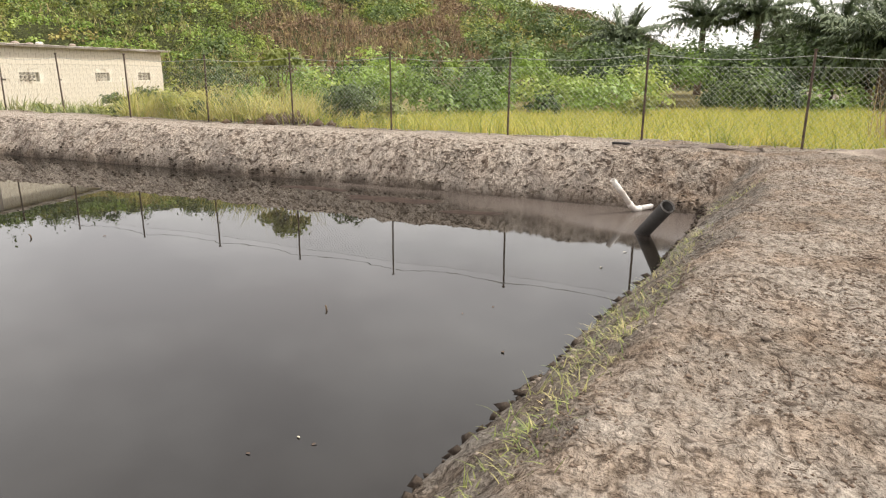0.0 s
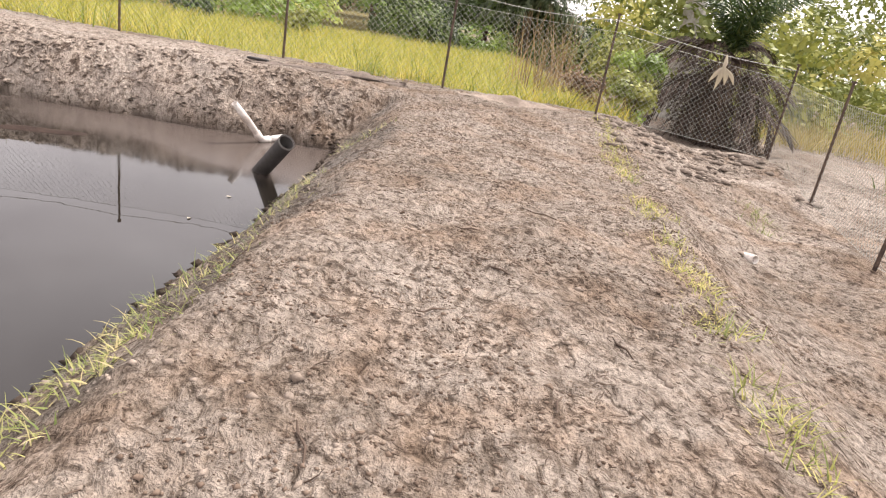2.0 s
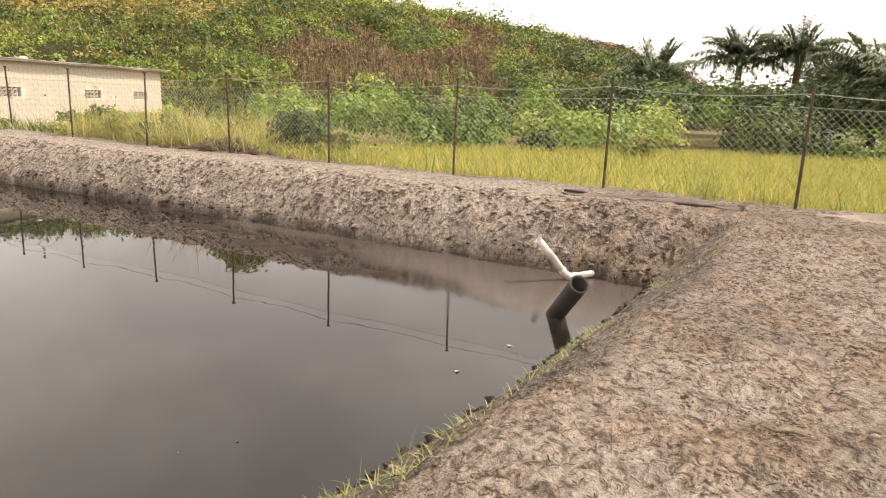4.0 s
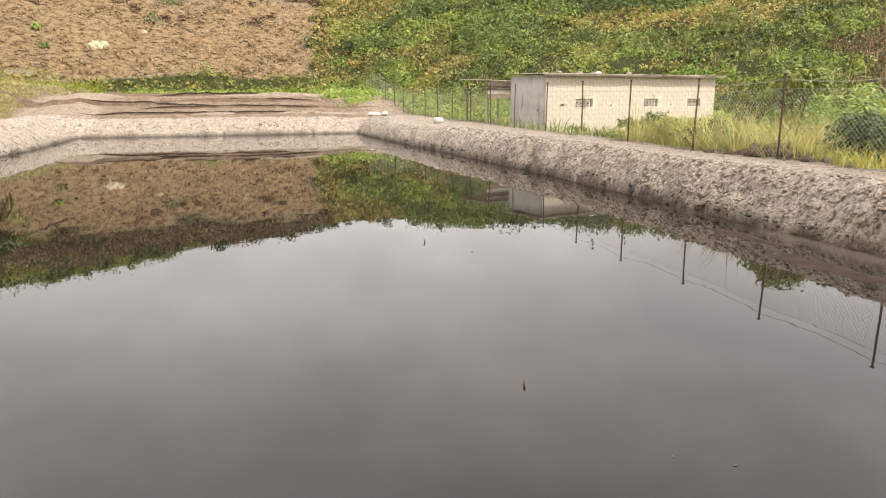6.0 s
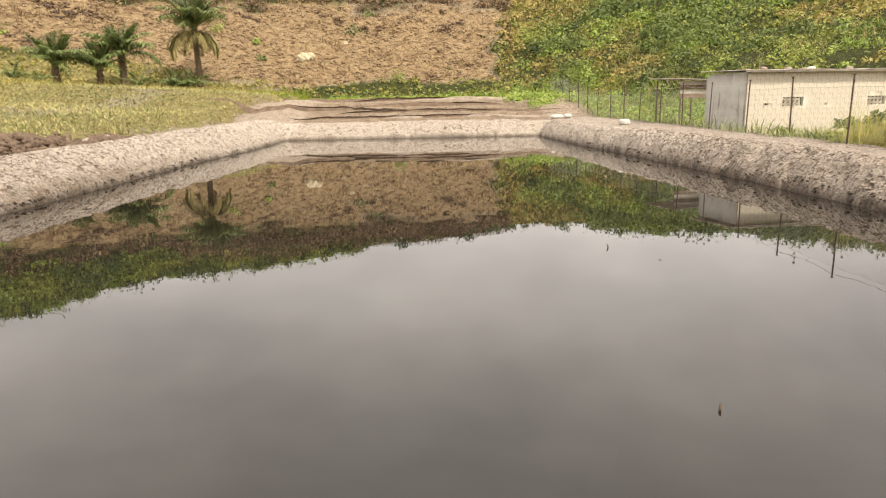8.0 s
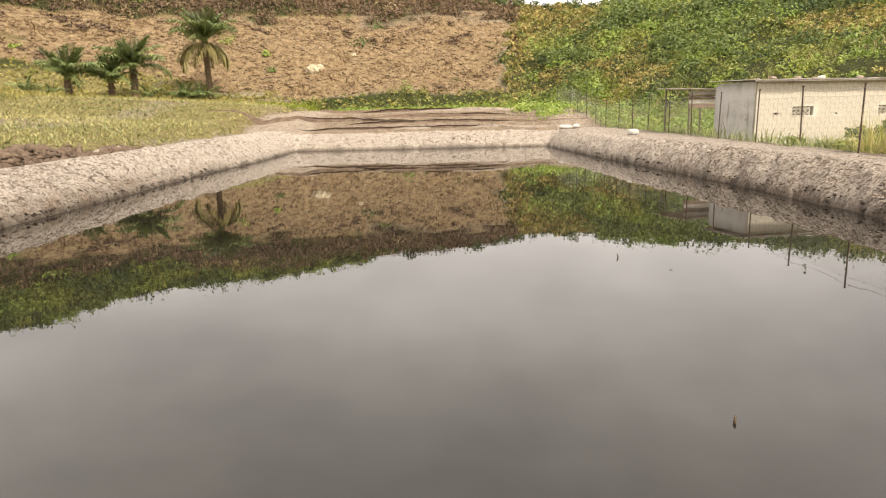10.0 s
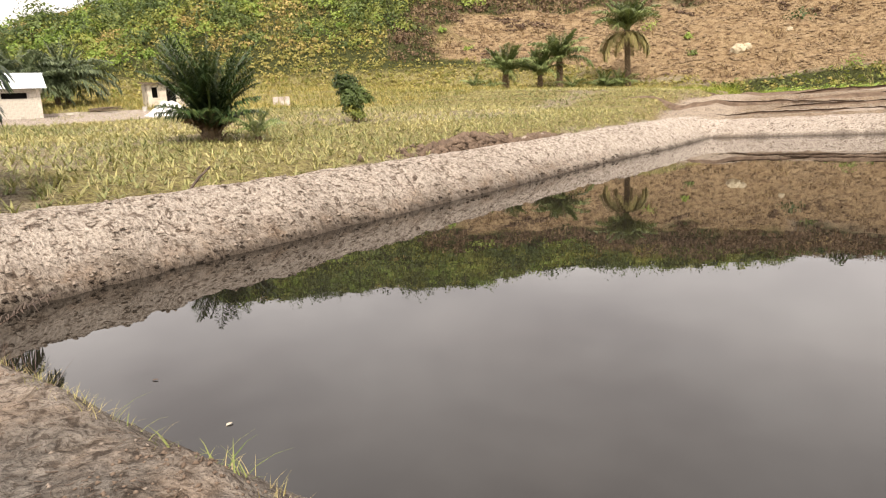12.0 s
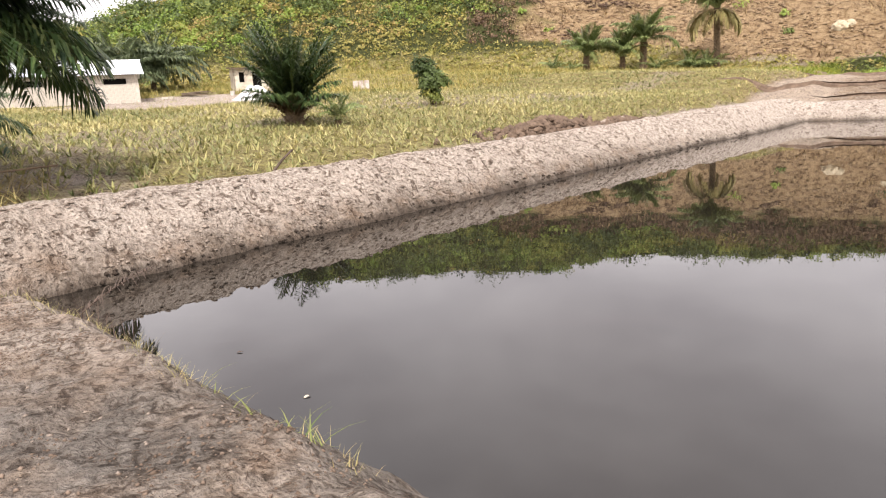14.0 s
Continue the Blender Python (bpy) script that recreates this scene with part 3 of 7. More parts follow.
def dome_leaves(points, radius, leaves, size, tall=1.0):
    """Leaves for many bushes whose foliage turns outwards: lumpy domes, close on the outside and open within. points (n, 3) are the feet."""
    n = len(points)
    who = np.repeat(np.arange(n), leaves)
    d = rng.normal(size=(len(who), 3))
    d[:, 2] = np.abs(d[:, 2]) * 1.1 - 0.12
    d /= np.linalg.norm(d, axis=1, keepdims=True)
    lobes = 0.8 + 0.3 * np.sin(d[:, 0] * 4.3 + who * 1.7) * np.cos(d[:, 1] * 3.7 + who * 2.3) + 0.14 * np.sin(d[:, 2] * 9 + d[:, 0] * 7 + who)
    c = points[who] + d * (radius[who] * lobes * rng.uniform(0.72, 1.06, len(who)))[:, None] * np.stack([np.ones(n), np.ones(n), np.broadcast_to(tall, n)], 1)[who]
    normal = d + rng.normal(size=d.shape) * 0.42 + np.array([0, 0, 0.25])
    normal /= np.linalg.norm(normal, axis=1, keepdims=True)
    axis = np.cross(normal, rng.normal(size=d.shape))
    axis /= np.linalg.norm(axis, axis=1, keepdims=True) + 1e-9
    side = np.cross(normal, axis)
    l = (size[who] * rng.uniform(0.6, 1.35, len(who)))[:, None]
    w = l * rng.uniform(0.42, 0.68, len(who))[:, None]
    v = np.stack([c - axis * l * 0.5 + normal * w * 0.06, c + side * w * 0.5, c + axis * l * 0.5 - normal * w * 0.18, c - side * w * 0.5], 1)
    return v.reshape(-1, 3), np.arange(len(who) * 4).reshape(-1, 4), 4, who


def scatter(n, x0, x1, y0, y1):
    return rng.uniform(x0, x1, n), rng.uniform(y0, y1, n)


def on_land(x, y, lift=0.0):
    return np.stack([x, y, land(x, y) + lift], 1)


def stuff(name, v, f, mat, label, category, tone=None, smooth=False):
    return tagged(soup(name, v, f, mat, None, tone, smooth), label, category, kind="stuff")


def lumps(points, size, squash=0.6):
    """Irregular little lumps: eight-faced stones, one for each point."""
    base = np.array([[1, 0, 0], [0, 1, 0], [-1, 0, 0], [0, -1, 0], [0, 0, 1], [0, 0, -0.6]], float)
    tri = np.array([[0, 1, 4], [1, 2, 4], [2, 3, 4], [3, 0, 4], [1, 0, 5], [2, 1, 5], [3, 2, 5], [0, 3, 5]])
    n = len(points)
    a = rng.uniform(0, 6.28, n)
    v = base[None] * rng.uniform(0.55, 1.3, (n, 6, 1)) * size[:, None, None] * np.array([1, 1, squash])
    v[:, :, 0] *= rng.uniform(0.7, 1.8, n)[:, None]
    x = v[:, :, 0] * np.cos(a)[:, None] - v[:, :, 1] * np.sin(a)[:, None]
    y = v[:, :, 0] * np.sin(a)[:, None] + v[:, :, 1] * np.cos(a)[:, None]
    v = np.stack([x, y, v[:, :, 2]], 2) + points[:, None]
    return v.reshape(-1, 3), (np.arange(n)[:, None, None] * 6 + tri[None]).reshape(-1, 3)


# ---- ground: one sheet, finer where the camera walks ----
def spread(*runs):
    return np.unique(np.concatenate([np.arange(a, b, step) for a, b, step in runs]).round(3))


gx = spread((-2000, -400, 400), (-400, -150, 25), (-150, -72, 4), (-72, -14, 0.75), (-14, -7, 0.14), (-7, -4, 0.09), (-4, 7, 0.055), (7, 15, 0.085), (15, 18, 0.16), (18, 60, 1.0), (60, 150, 4), (150, 400, 25), (400, 2001, 400))
gy = spread((-2000, -400, 400), (-400, -100, 25), (-100, -12, 3), (-12, -4, 0.25), (-4, -2.4, 0.09), (-2.4, 1.6, 0.05), (1.6, 24, 0.125), (24, 62, 0.3), (62, 84, 1.0), (84, 122, 0.55), (122, 150, 4), (150, 400, 25), (400, 2001, 400))
GX, GY = np.meshgrid(gx, gy)
GZ = land(GX, GY)
gv = np.stack([GX.ravel(), GY.ravel(), GZ.ravel()], 1)
gi = np.arange(len(gx) * len(gy)).reshape(len(gy), len(gx))
gf = np.stack([gi[:-1, :-1], gi[:-1, 1:], gi[1:, 1:], gi[1:, :-1]], -1).reshape(-1, 4)
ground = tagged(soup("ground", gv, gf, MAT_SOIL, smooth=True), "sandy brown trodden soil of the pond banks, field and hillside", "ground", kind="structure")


def ground_attr(name, values):
    ground.data.attributes.new(name, "FLOAT", "POINT").data.foreach_set("value", np.asarray(values, np.float32).ravel())


g_az, g_r = bearing(GX, GY), reach(GX, GY)
g_foot = np.interp(g_az, HILL_AZ, HILL_FOOT)
g_u = shore(GX, GY)
dug = cut_mask(GX, GY, GZ)
ground_attr("dug", np.maximum(dug, 0.4 * S((GY - 47.6 + 0.5 * vnoise(GX, GY, 1.5, 24)) / 0.8) * S((GX + 14) / 4) * S((17 - GX) / 2) * (1 - S((GY - 80) / 6))))
foot_zone = S((g_az - 11) / 2) * S((63 - g_az) / 3) * S((0.075 - (GZ - 1.5) / g_r) / 0.015)
ground_attr("hillside", S((g_r - g_foot + 2) / 4) * (1 - dug) * (1 - foot_zone))
planted = np.maximum(S((-10.9 - GX + 0.5 * vnoise(GX, GY, 1.2, 31)) / 0.7), S((GX - 15.7 + 0.3 * vnoise(GX, GY, 0.8, 32)) / 0.6) * S((GY + 5.5 + 0.8 * vnoise(GX, GY, 1.5, 25)) / 1.5))
bare = S((vnoise(GX, GY, 5, 33) - 0.1) / 0.4) * 0.6 * S((GX + 40) / 5) * (GX < 0)
yard_ = S((1.2 - np.hypot((GX + 50.0) / 6.6, (GY - 28.5) / 9.0) + 0.2 * vnoise(GX, GY, 2.5, 29)) / 0.3)
ground_attr("planted", planted * (1 - yard_) * (1 - S((3.4 - np.hypot(GX + 14.2, (GY - 2.2) * 0.9) + vnoise(GX, GY, 1.2, 30)) / 1.0)) * (1 - bare) * (1 - S((GY - 47) / 3) * S((GX + 12) / 3) * S((18 - GX) / 3)))
# wet soil at the waterline; the undercut lip's shade is in this dark too
ground_attr("wet", 0.92 * (1 - S((GZ - WATER - 0.07 - 0.05 * vnoise(GX, GY, 0.6, 34)) / 0.1)) * (np.abs(g_u) < 1.0))
ground_attr("slope", S((g_u - 0.03) / 0.1) * S((1.3 - g_u) / 0.3) * (1 - 0.8 * near_side(GX, GY)) * 0.85)
# darker soil: broken patches on the near bank's left part, and its wet slope
darker_soil = 0.75 * S((vnoise(GX, GY, 1.3, 37) + 0.6 * vnoise(GX, GY, 0.45, 38) + 0.55) / 0.5) * S((2.9 - GX) / 1.0) * S((GX + 2.4) / 2.2) * S((GY + 4) / 2)
ground_attr("darker_soil", darker_soil * S((0.9 - GY) / 0.5) + 0.7 * S((1.0 - g_u + 0.3 * vnoise(GX, GY, 0.6, 39)) / 0.35) * near_side(GX, GY) * (GY > -1.5))
# pale bare soil; the long banks are painted lighter still, as if sunlit
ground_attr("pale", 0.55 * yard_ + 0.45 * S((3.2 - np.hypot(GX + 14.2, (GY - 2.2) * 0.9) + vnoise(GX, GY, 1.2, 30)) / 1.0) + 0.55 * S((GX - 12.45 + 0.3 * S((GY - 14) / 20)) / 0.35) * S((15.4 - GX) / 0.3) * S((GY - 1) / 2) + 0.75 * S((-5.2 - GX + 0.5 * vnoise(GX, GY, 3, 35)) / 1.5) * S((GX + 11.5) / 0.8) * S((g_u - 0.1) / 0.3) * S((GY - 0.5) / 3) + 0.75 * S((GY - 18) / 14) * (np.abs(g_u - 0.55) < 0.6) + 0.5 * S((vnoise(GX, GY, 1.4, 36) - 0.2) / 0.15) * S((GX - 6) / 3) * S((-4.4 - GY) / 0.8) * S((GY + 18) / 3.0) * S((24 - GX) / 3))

# ---- water ----
bm = bmesh.new()
bmesh.ops.create_grid(bm, x_segments=125, y_segments=255, size=1)
for v in bm.verts:
    v.co = Vector((3.0 + v.co.x * 12.5, 22.5 + v.co.y * 25.5, WATER))
water = part("water", bm, MAT_WATER)
wx, wy = np.array([v.co.x for v in water.data.vertices]), np.array([v.co.y for v in water.data.vertices])
edge_ = wx - 12.2 + np.maximum(5.6 - wy, 0) * 0.42 + 0.35 * vnoise(wx, wy, 1.6, 91) + 0.15 * vnoise(wx, wy, 0.5, 92) - 0.12 * np.maximum(wy - 6.5, 0)
silt = water.data.attributes.new("silt", "FLOAT", "POINT")
silt.data.foreach_set("value", (0.85 * S((edge_ + 0.45) / 0.9)).astype(np.float32))
ruffle = water.data.attributes.new("ruffle", "FLOAT", "POINT")
ruffle.data.foreach_set("value", np.maximum(0.85 * S((edge_ + 0.45) / 0.9), 0.3 * S((edge_ + 1.9) / 1.8) * S((6.5 - wy) / 3.0)).astype(np.float32))
tagged(water, "still murky brown pond water with mirror reflections", "water", kind="structure")

# ---- chain-link fence along the far bank and round the corner ----
FENCE_X, GAP = 15.3, 3.16
MESH_TOP, POST_TOP = 1.62, 1.94
fence = empty("chain_link_fence", pose(0, 0, 0), "rusty chain-link fence on thin dark posts with barbed wire", "fence", kind="structure")
run_a = [(FENCE_X + 0.05 * math.sin(k * 2.1), 2.1 - GAP * 2 - 3.75 + (0 if k == 0 else 3.75 + (k - 1) * GAP)) for k in range(24)]
corner = run_a[0]
run_b = [corner, (12.0, -7.1), (8.6, -5.9), (5.2, -7.0), (1.6, -8.0), (-2.0, -8.6)]


def fence_post(x, y, tilt):
    bm = bmesh.new()
    z = land_at(x, y)
    tube(bm, [(x, y, z - 0.3), (x + tilt * 0.5, y, z + 1.0), (x + tilt, y, z + POST_TOP)], [0.026, 0.025, 0.024], 6)
    box(bm, x + tilt - 0.03, y - 0.03, z + POST_TOP - 0.02, x + tilt + 0.03, y + 0.03, z + POST_TOP + 0.012)
    return part("post", bm, MAT_POST, fence)


def fence_panel(a, b):
    """Two families of slanting wires, a selvedge wire above and below."""
    ax, ay, bx, by = *a, *b
    za, zb = land_at(ax, ay), land_at(bx, by)
    long = math.hypot(bx - ax, by - ay)
    cell, wire = 0.115, 0.0024 if max(ay, by) < 16 else 0.0016
    height = MESH_TOP - 0.04
    v, f = [], []

    def at(s, h, off):
        k = s / long
        sag = 0.03 * math.sin(math.pi * k) * h / height
        return Vector((ax + (bx - ax) * k - (by - ay) / long * off, ay + (by - ay) * k + (bx - ax) / long * off, za + (zb - za) * k + 0.03 + h - sag))

    def strand(p, q, r):
        along = (q - p).normalized()
        s1 = along.cross(Vector((0.3, 0.5, 0.81))).normalized()
        s2 = along.cross(s1)
        n = len(v)
        for end in (p, q):
            for c in range(3):
                v.append(end + r * (math.cos(c * 2.094) * s1 + math.sin(c * 2.094) * s2))
        for c in range(3):
            f.append((n + c, n + (c + 1) % 3, n + 3 + (c + 1) % 3, n + 3 + c))

    count = int((long + height) / cell)
    for way in (0, 1):
        for k in range(count + 1):
            s0 = k * cell - height
            lo, hi = max(0.0, -s0), min(height, long - s0)
            if hi - lo < 0.05:
                continue
            p, q = (s0 + lo, lo), (s0 + hi, hi)
            if way:
                p, q = (long - p[0], p[1]), (long - q[0], q[1])
            strand(at(*p, 0.004 * (2 * way - 1)), at(*q, 0.004 * (2 * way - 1)), wire)
    for h in (0.0, height):
        for k in range(4):
            strand(at(long * k / 4, h, 0), at(long * (k + 1) / 4, h, 0), 0.0035)
    soup("mesh_panel", [tuple(p) for p in v], f, MAT_WIRE, fence)


def barbed_wire(a, b, h):
    bm = bmesh.new()
    za, zb = land_at(*a) + h, land_at(*b) + h
    pts = [(a[0] + (b[0] - a[0]) * k / 6, a[1] + (b[1] - a[1]) * k / 6, za + (zb - za) * k / 6 - 0.09 * math.sin(math.pi * k / 6)) for k in range(7)]
    tube(bm, pts, 0.005, 4)
    for k in range(1, 24):
        s = k / 24
        p = Vector((a[0] + (b[0] - a[0]) * s, a[1] + (b[1] - a[1]) * s, za + (zb - za) * s - 0.09 * math.sin(math.pi * s)))
        tube(bm, [p + Vector((0.008, 0.008, 0.022)), p - Vector((0.008, 0.008, 0.022))], 0.0035, 3)
    part("barbed_wire", bm, MAT_WIRE, fence)


for k, (x, y) in enumerate(run_a + run_b[1:]):
    fence_post(x, y, 0.05 * math.sin(k * 1.9 + 0.4))
for run in (run_a, run_b):
    for a, b in zip(run, run[1:]):
        fence_panel(a, b)
        if run is run_a:
            barbed_wire(a, b, POST_TOP - 0.12)


# ---- block shed with a flat sheet roof behind the fence ----
def corrugated(bm, length, depth, wave=0.09, high=0.012, m=None):
    """A wavy sheet, length along x in waves, depth along y, with thickness."""
    n = int(length / wave * 4)
    rows = []
    for y in (0, depth):
        for dz in (0, 0.006):
            rows.append([bm.verts.new((length * k / n, y, dz + high * math.sin(k * math.pi / 2))) for k in range(n + 1)])
    for a, b in ((rows[1], rows[3]), (rows[2], rows[0]), (rows[0], rows[1]), (rows[3], rows[2])):
        for k in range(n):
            bm.faces.new((a[k], a[k + 1], b[k + 1], b[k]))
    if m is not None:
        for row in rows:
            for v in row:
                v.co = m @ v.co


def block_wall(parent, name, length, height, thick, mat, holes=(), courses=0.24, block=0.45, label=""):
    """A wall of courses along +x from its parent's origin; holes are (x0, z0, x1, z1) that go through. Blocks stand a little proud."""
    xs = sorted({0.0, length, *(h[0] for h in holes), *(h[2] for h in holes)})
    zs = sorted({-0.4, height, *(h[1] for h in holes), *(h[3] for h in holes)})
    bm = bmesh.new()
    for x0, x1 in zip(xs, xs[1:]):
        for z0, z1 in zip(zs, zs[1:]):
            cx, cz = (x0 + x1) / 2, (z0 + z1) / 2
            if not any(h[0] < cx < h[2] and h[1] < cz < h[3] for h in holes):
                box(bm, x0, 0, z0, x1, thick, z1)
    bmesh.ops.remove_doubles(bm, verts=bm.verts, dist=1e-4)
    wall = part(name, bm, mat, parent, label)
    return wall


def blocks_on(wall, length, height, mat, holes=(), proud=0.007, course=0.22, block=0.45):
    """Single blocks with raked joints, proud of the wall's outer face."""
    meshes = {}
    z, row = 0.0, 0
    while z + course <= height:
        x = -0.5 * block * (row % 2)
        while x < length:
            x0, x1 = max(x, 0.0), min(x + block, length)
            inside = any(h[0] < x1 and x0 < h[2] and h[1] < z + course and z < h[3] for h in holes)
            if x1 - x0 > 0.08 and not inside:
                w = round(x1 - x0, 2)
                if w not in meshes:
                    bm = bmesh.new()
                    box(bm, 0.006, -proud, 0.006, w - 0.006, 0.004, course - 0.006)
                    me = bpy.data.meshes.new("block")
                    bm.to_mesh(me)
                    bm.free()
                    me.materials.append(mat)
                    meshes[w] = me
                b = new("block", meshes[w])
                b.parent = wall
                b.location = (x0, random.uniform(-0.003, 0.001), z)
            x += block
        z, row = z + course, row + 1


SHED_Z = land_at(19, 28.5)
shed = empty("block_shed", pose(17.5, 28.9, SHED_Z, 0, 0, 11), "long cream concrete-block shed with a flat rusty roof", "shed")
shed_h = 2.92
vents = [(1.85, 1.4, 2.95, 1.8), (6.4, 1.38, 7.4, 1.78), (9.6, 1.38, 10.6, 1.78)]
front = block_wall(shed, "front_wall", 11.7, shed_h, 0.15, MAT_SHEDWALL, vents + [(0.95, 1.46, 1.15, 1.54), (4.1, 1.42, 4.22, 1.5), (8.3, 1.42, 8.42, 1.5)])
side = block_wall(shed, "side_wall", 2.9, shed_h, 0.15, MAT_SHEDSIDE, [(2.2, 1.2, 2.3, 1.3), (0.8, 0.6, 0.9, 0.72)], label="grey plastered side wall")
side.matrix_basis = pose(0, 2.9, 0, 0, 0, -90)
back = block_wall(shed, "back_wall", 11.7, shed_h - 0.1, 0.15, MAT_GREYWALL)
back.matrix_basis = pose(0, 2.9, 0)
end = block_wall(shed, "end_wall", 2.9, shed_h, 0.15, MAT_SHEDWALL)
end.matrix_basis = pose(11.7, 0, 0, 0, 0, 90)
# solid black block added for the shade behind the vents
bm = bmesh.new()
box(bm, 0.1, 0.3, 0.0, 11.5, 2.75, shed_h - 0.1)
part("inside_shade", bm, MAT_DARK, shed)
for x0, z0, x1, z1 in vents:
    # pierced vent blocks: two rows of bars with crosses, one slot left open at the end
    n = 4
    w = (x1 - x0 - 0.14) / n
    for k in range(n):
        for r in range(2):
            cx, cz, hw, hh = x0 + w * (k + 0.5), z0 + (z1 - z0) * (r + 0.5) / 2, w / 2, (z1 - z0) / 4
            bm = bmesh.new()
            for sx in (-1, 1):
                box(bm, cx + sx * hw - 0.02, 0.06, cz - hh, cx + sx * hw + 0.02, 0.12, cz + hh)
                box(bm, cx - hw, 0.06, cz + sx * hh - 0.015, cx + hw, 0.12, cz + sx * hh + 0.015)
            box(bm, -hw * 1.1, 0.03, -0.012, hw * 1.1, 0.11, 0.012, pose(cx, 0, cz, 0, 33, 0))
            box(bm, -hw * 1.1, 0.032, -0.012, hw * 1.1, 0.112, 0.012, pose(cx, 0, cz, 0, -33, 0))
            part("vent_block", bm, MAT_SHEDWALL, shed)
blocks_on(front, 11.7, shed_h - 0.05, MAT_SHEDWALL, vents + [(0.95, 1.46, 1.15, 1.54), (4.1, 1.42, 4.22, 1.5), (8.3, 1.42, 8.42, 1.5)])
bm = bmesh.new()
for k in range(6):
    corrugated(bm, 2.2, 3.5, m=pose(-0.35 + k * 2.06, -0.35, shed_h + 0.06 + 0.014 * (k % 2), 1.2 + 0.5 * math.sin(k * 2), 0.3, 0.8 * math.sin(k * 3.3)))
part("roof", bm, MAT_ROOF, shed, "patchy corrugated roof sheets")
bm = bmesh.new()
box(bm, -0.3, -0.3, shed_h - 0.02, 12.0, -0.24, shed_h + 0.05)
part("fascia_board", bm, MAT_ROOF, shed)
for k, (x, y) in enumerate(((0.9, 0.2), (2.4, 0.5), (3.3, 0.1), (3.9, 1.2), (5.6, 0.4), (1.5, 2.1))):
    bm = bmesh.new()
    bmesh.ops.create_icosphere(bm, subdivisions=2, radius=0.13)
    for v in bm.verts:
        v.co = Vector((v.co.x * 1.5, v.co.y, v.co.z * 0.6)) * (1 + 0.25 * noise.noise(v.co * 9 + Vector((k, 0, 0))))
    stone = part("roof_stone", bm, MAT_SACK if k == 2 else MAT_CLOD)
    stone.matrix_basis = shed.matrix_basis @ pose(x, y, shed_h + 0.15)
    tagged(stone, "rough stone that weighs down a roof sheet", "stone", "stones on the shed roof")

# the lean-to beside it
lean = empty("lean_to", pose(16.2, 33.4, land_at(16.2, 33.4), 0, 0, 11), "small open lean-to of posts, planks and rusty roofing beside the shed", "lean-to")
for x in (0.1, 2.2):
    for y in (0.1, 2.4):
        bm = bmesh.new()
        tube(bm, [(x, y, -0.3), (x, y, 2.5)], 0.05, 7)
        part("post", bm, MAT_WOOD, lean)
bm = bmesh.new()
corrugated(bm, 2.5, 3.2, m=pose(-0.2, -0.4, 2.5, 2, 2, 0))
part("roof", bm, MAT_ROOF, lean)
for k in range(4):
    bm = bmesh.new()
    box(bm, 0, -0.03, 1.55 + 0.22 * k, 2.3, 0.0, 1.74 + 0.22 * k)
    part("plank", bm, MAT_ROOF if k % 2 else MAT_RUSTROOF, lean)

# ---- block house with a bright roof on the slope over the field ----
HOUSE_Z = land_at(-54.5, 20)
house = empty("block_house", pose(-57.3, 14.3, HOUSE_Z, 0, 0, 67), "low unplastered block house with a bright metal roof", "house")
hl, hd, hh_ = 12.5, 6.5, 2.3
slots = [(x, 1.55, x + 1.7, 2.0) for x in (1.0, 3.9, 6.8, 9.9)]
hw = block_wall(house, "front_wall", hl, hh_, 0.2, MAT_HOUSEWALL, slots)
blocks_on(hw, hl, hh_ - 0.3, MAT_PALEBLOCK, slots, course=0.24, block=0.48)
gable = block_wall(house, "end_wall", hd, hh_, 0.2, MAT_HOUSEWALL)
gable.matrix_basis = pose(0, hd, 0, 0, 0, -90)
gable2 = block_wall(house, "end_wall", hd, hh_, 0.2, MAT_HOUSEWALL)
gable2.matrix_basis = pose(hl, 0, 0, 0, 0, 90)
rear = block_wall(house, "back_wall", hl, hh_, 0.2, MAT_HOUSEWALL)
rear.matrix_basis = pose(0, hd, 0)
# added black filler: the house's unlit rooms seen through the slots
bm = bmesh.new()
box(bm, 0.3, 0.5, 0, hl - 0.3, hd - 0.3, hh_ - 0.2)
part("inside_shade", bm, MAT_DARK, house)
for x in (0.0, 3.2, 6.1, 9.1, hl - 0.25):
    bm = bmesh.new()
    box(bm, x, -0.05, -0.4, x + 0.25, -0.01, hh_)
    part("pillar", bm, MAT_PALEBLOCK, house)
for s in (0, 1):
    bm = bmesh.new()
    half, rise = hd / 2 + 0.5, 1.35
    slope = math.atan2(rise, half)
    m = pose(-0.5, -0.5, hh_, math.degrees(slope)) if s == 0 else pose(hl + 0.5, hd + 0.5, hh_, math.degrees(slope), 0, 180)
    corrugated(bm, hl + 1.0, half / math.cos(slope), 0.2, 0.018, m)
    part("roof_slope", bm, MAT_WHITEROOF, house)
bm = bmesh.new()
tube(bm, [(-0.55, hd / 2, hh_ + 1.37), (hl + 0.55, hd / 2, hh_ + 1.37)], 0.08, 6)
part("ridge_cap", bm, MAT_WHITEROOF, house)
for x in (0.02, hl - 0.22):
    bm = bmesh.new()
    a = [bm.verts.new(p) for p in ((x, 0, hh_), (x, hd, hh_), (x, hd / 2, hh_ + 1.3))]
    b = [bm.verts.new(v.co + Vector((0.2, 0, 0))) for v in a]
    bm.faces.new(a)
    bm.faces.new(b[::-1])
    for k in range(3):
        bm.faces.new((a[k], b[k], b[(k + 1) % 3], a[(k + 1) % 3]))
    part("gable", bm, MAT_HOUSEWALL, house)
bm = bmesh.new()
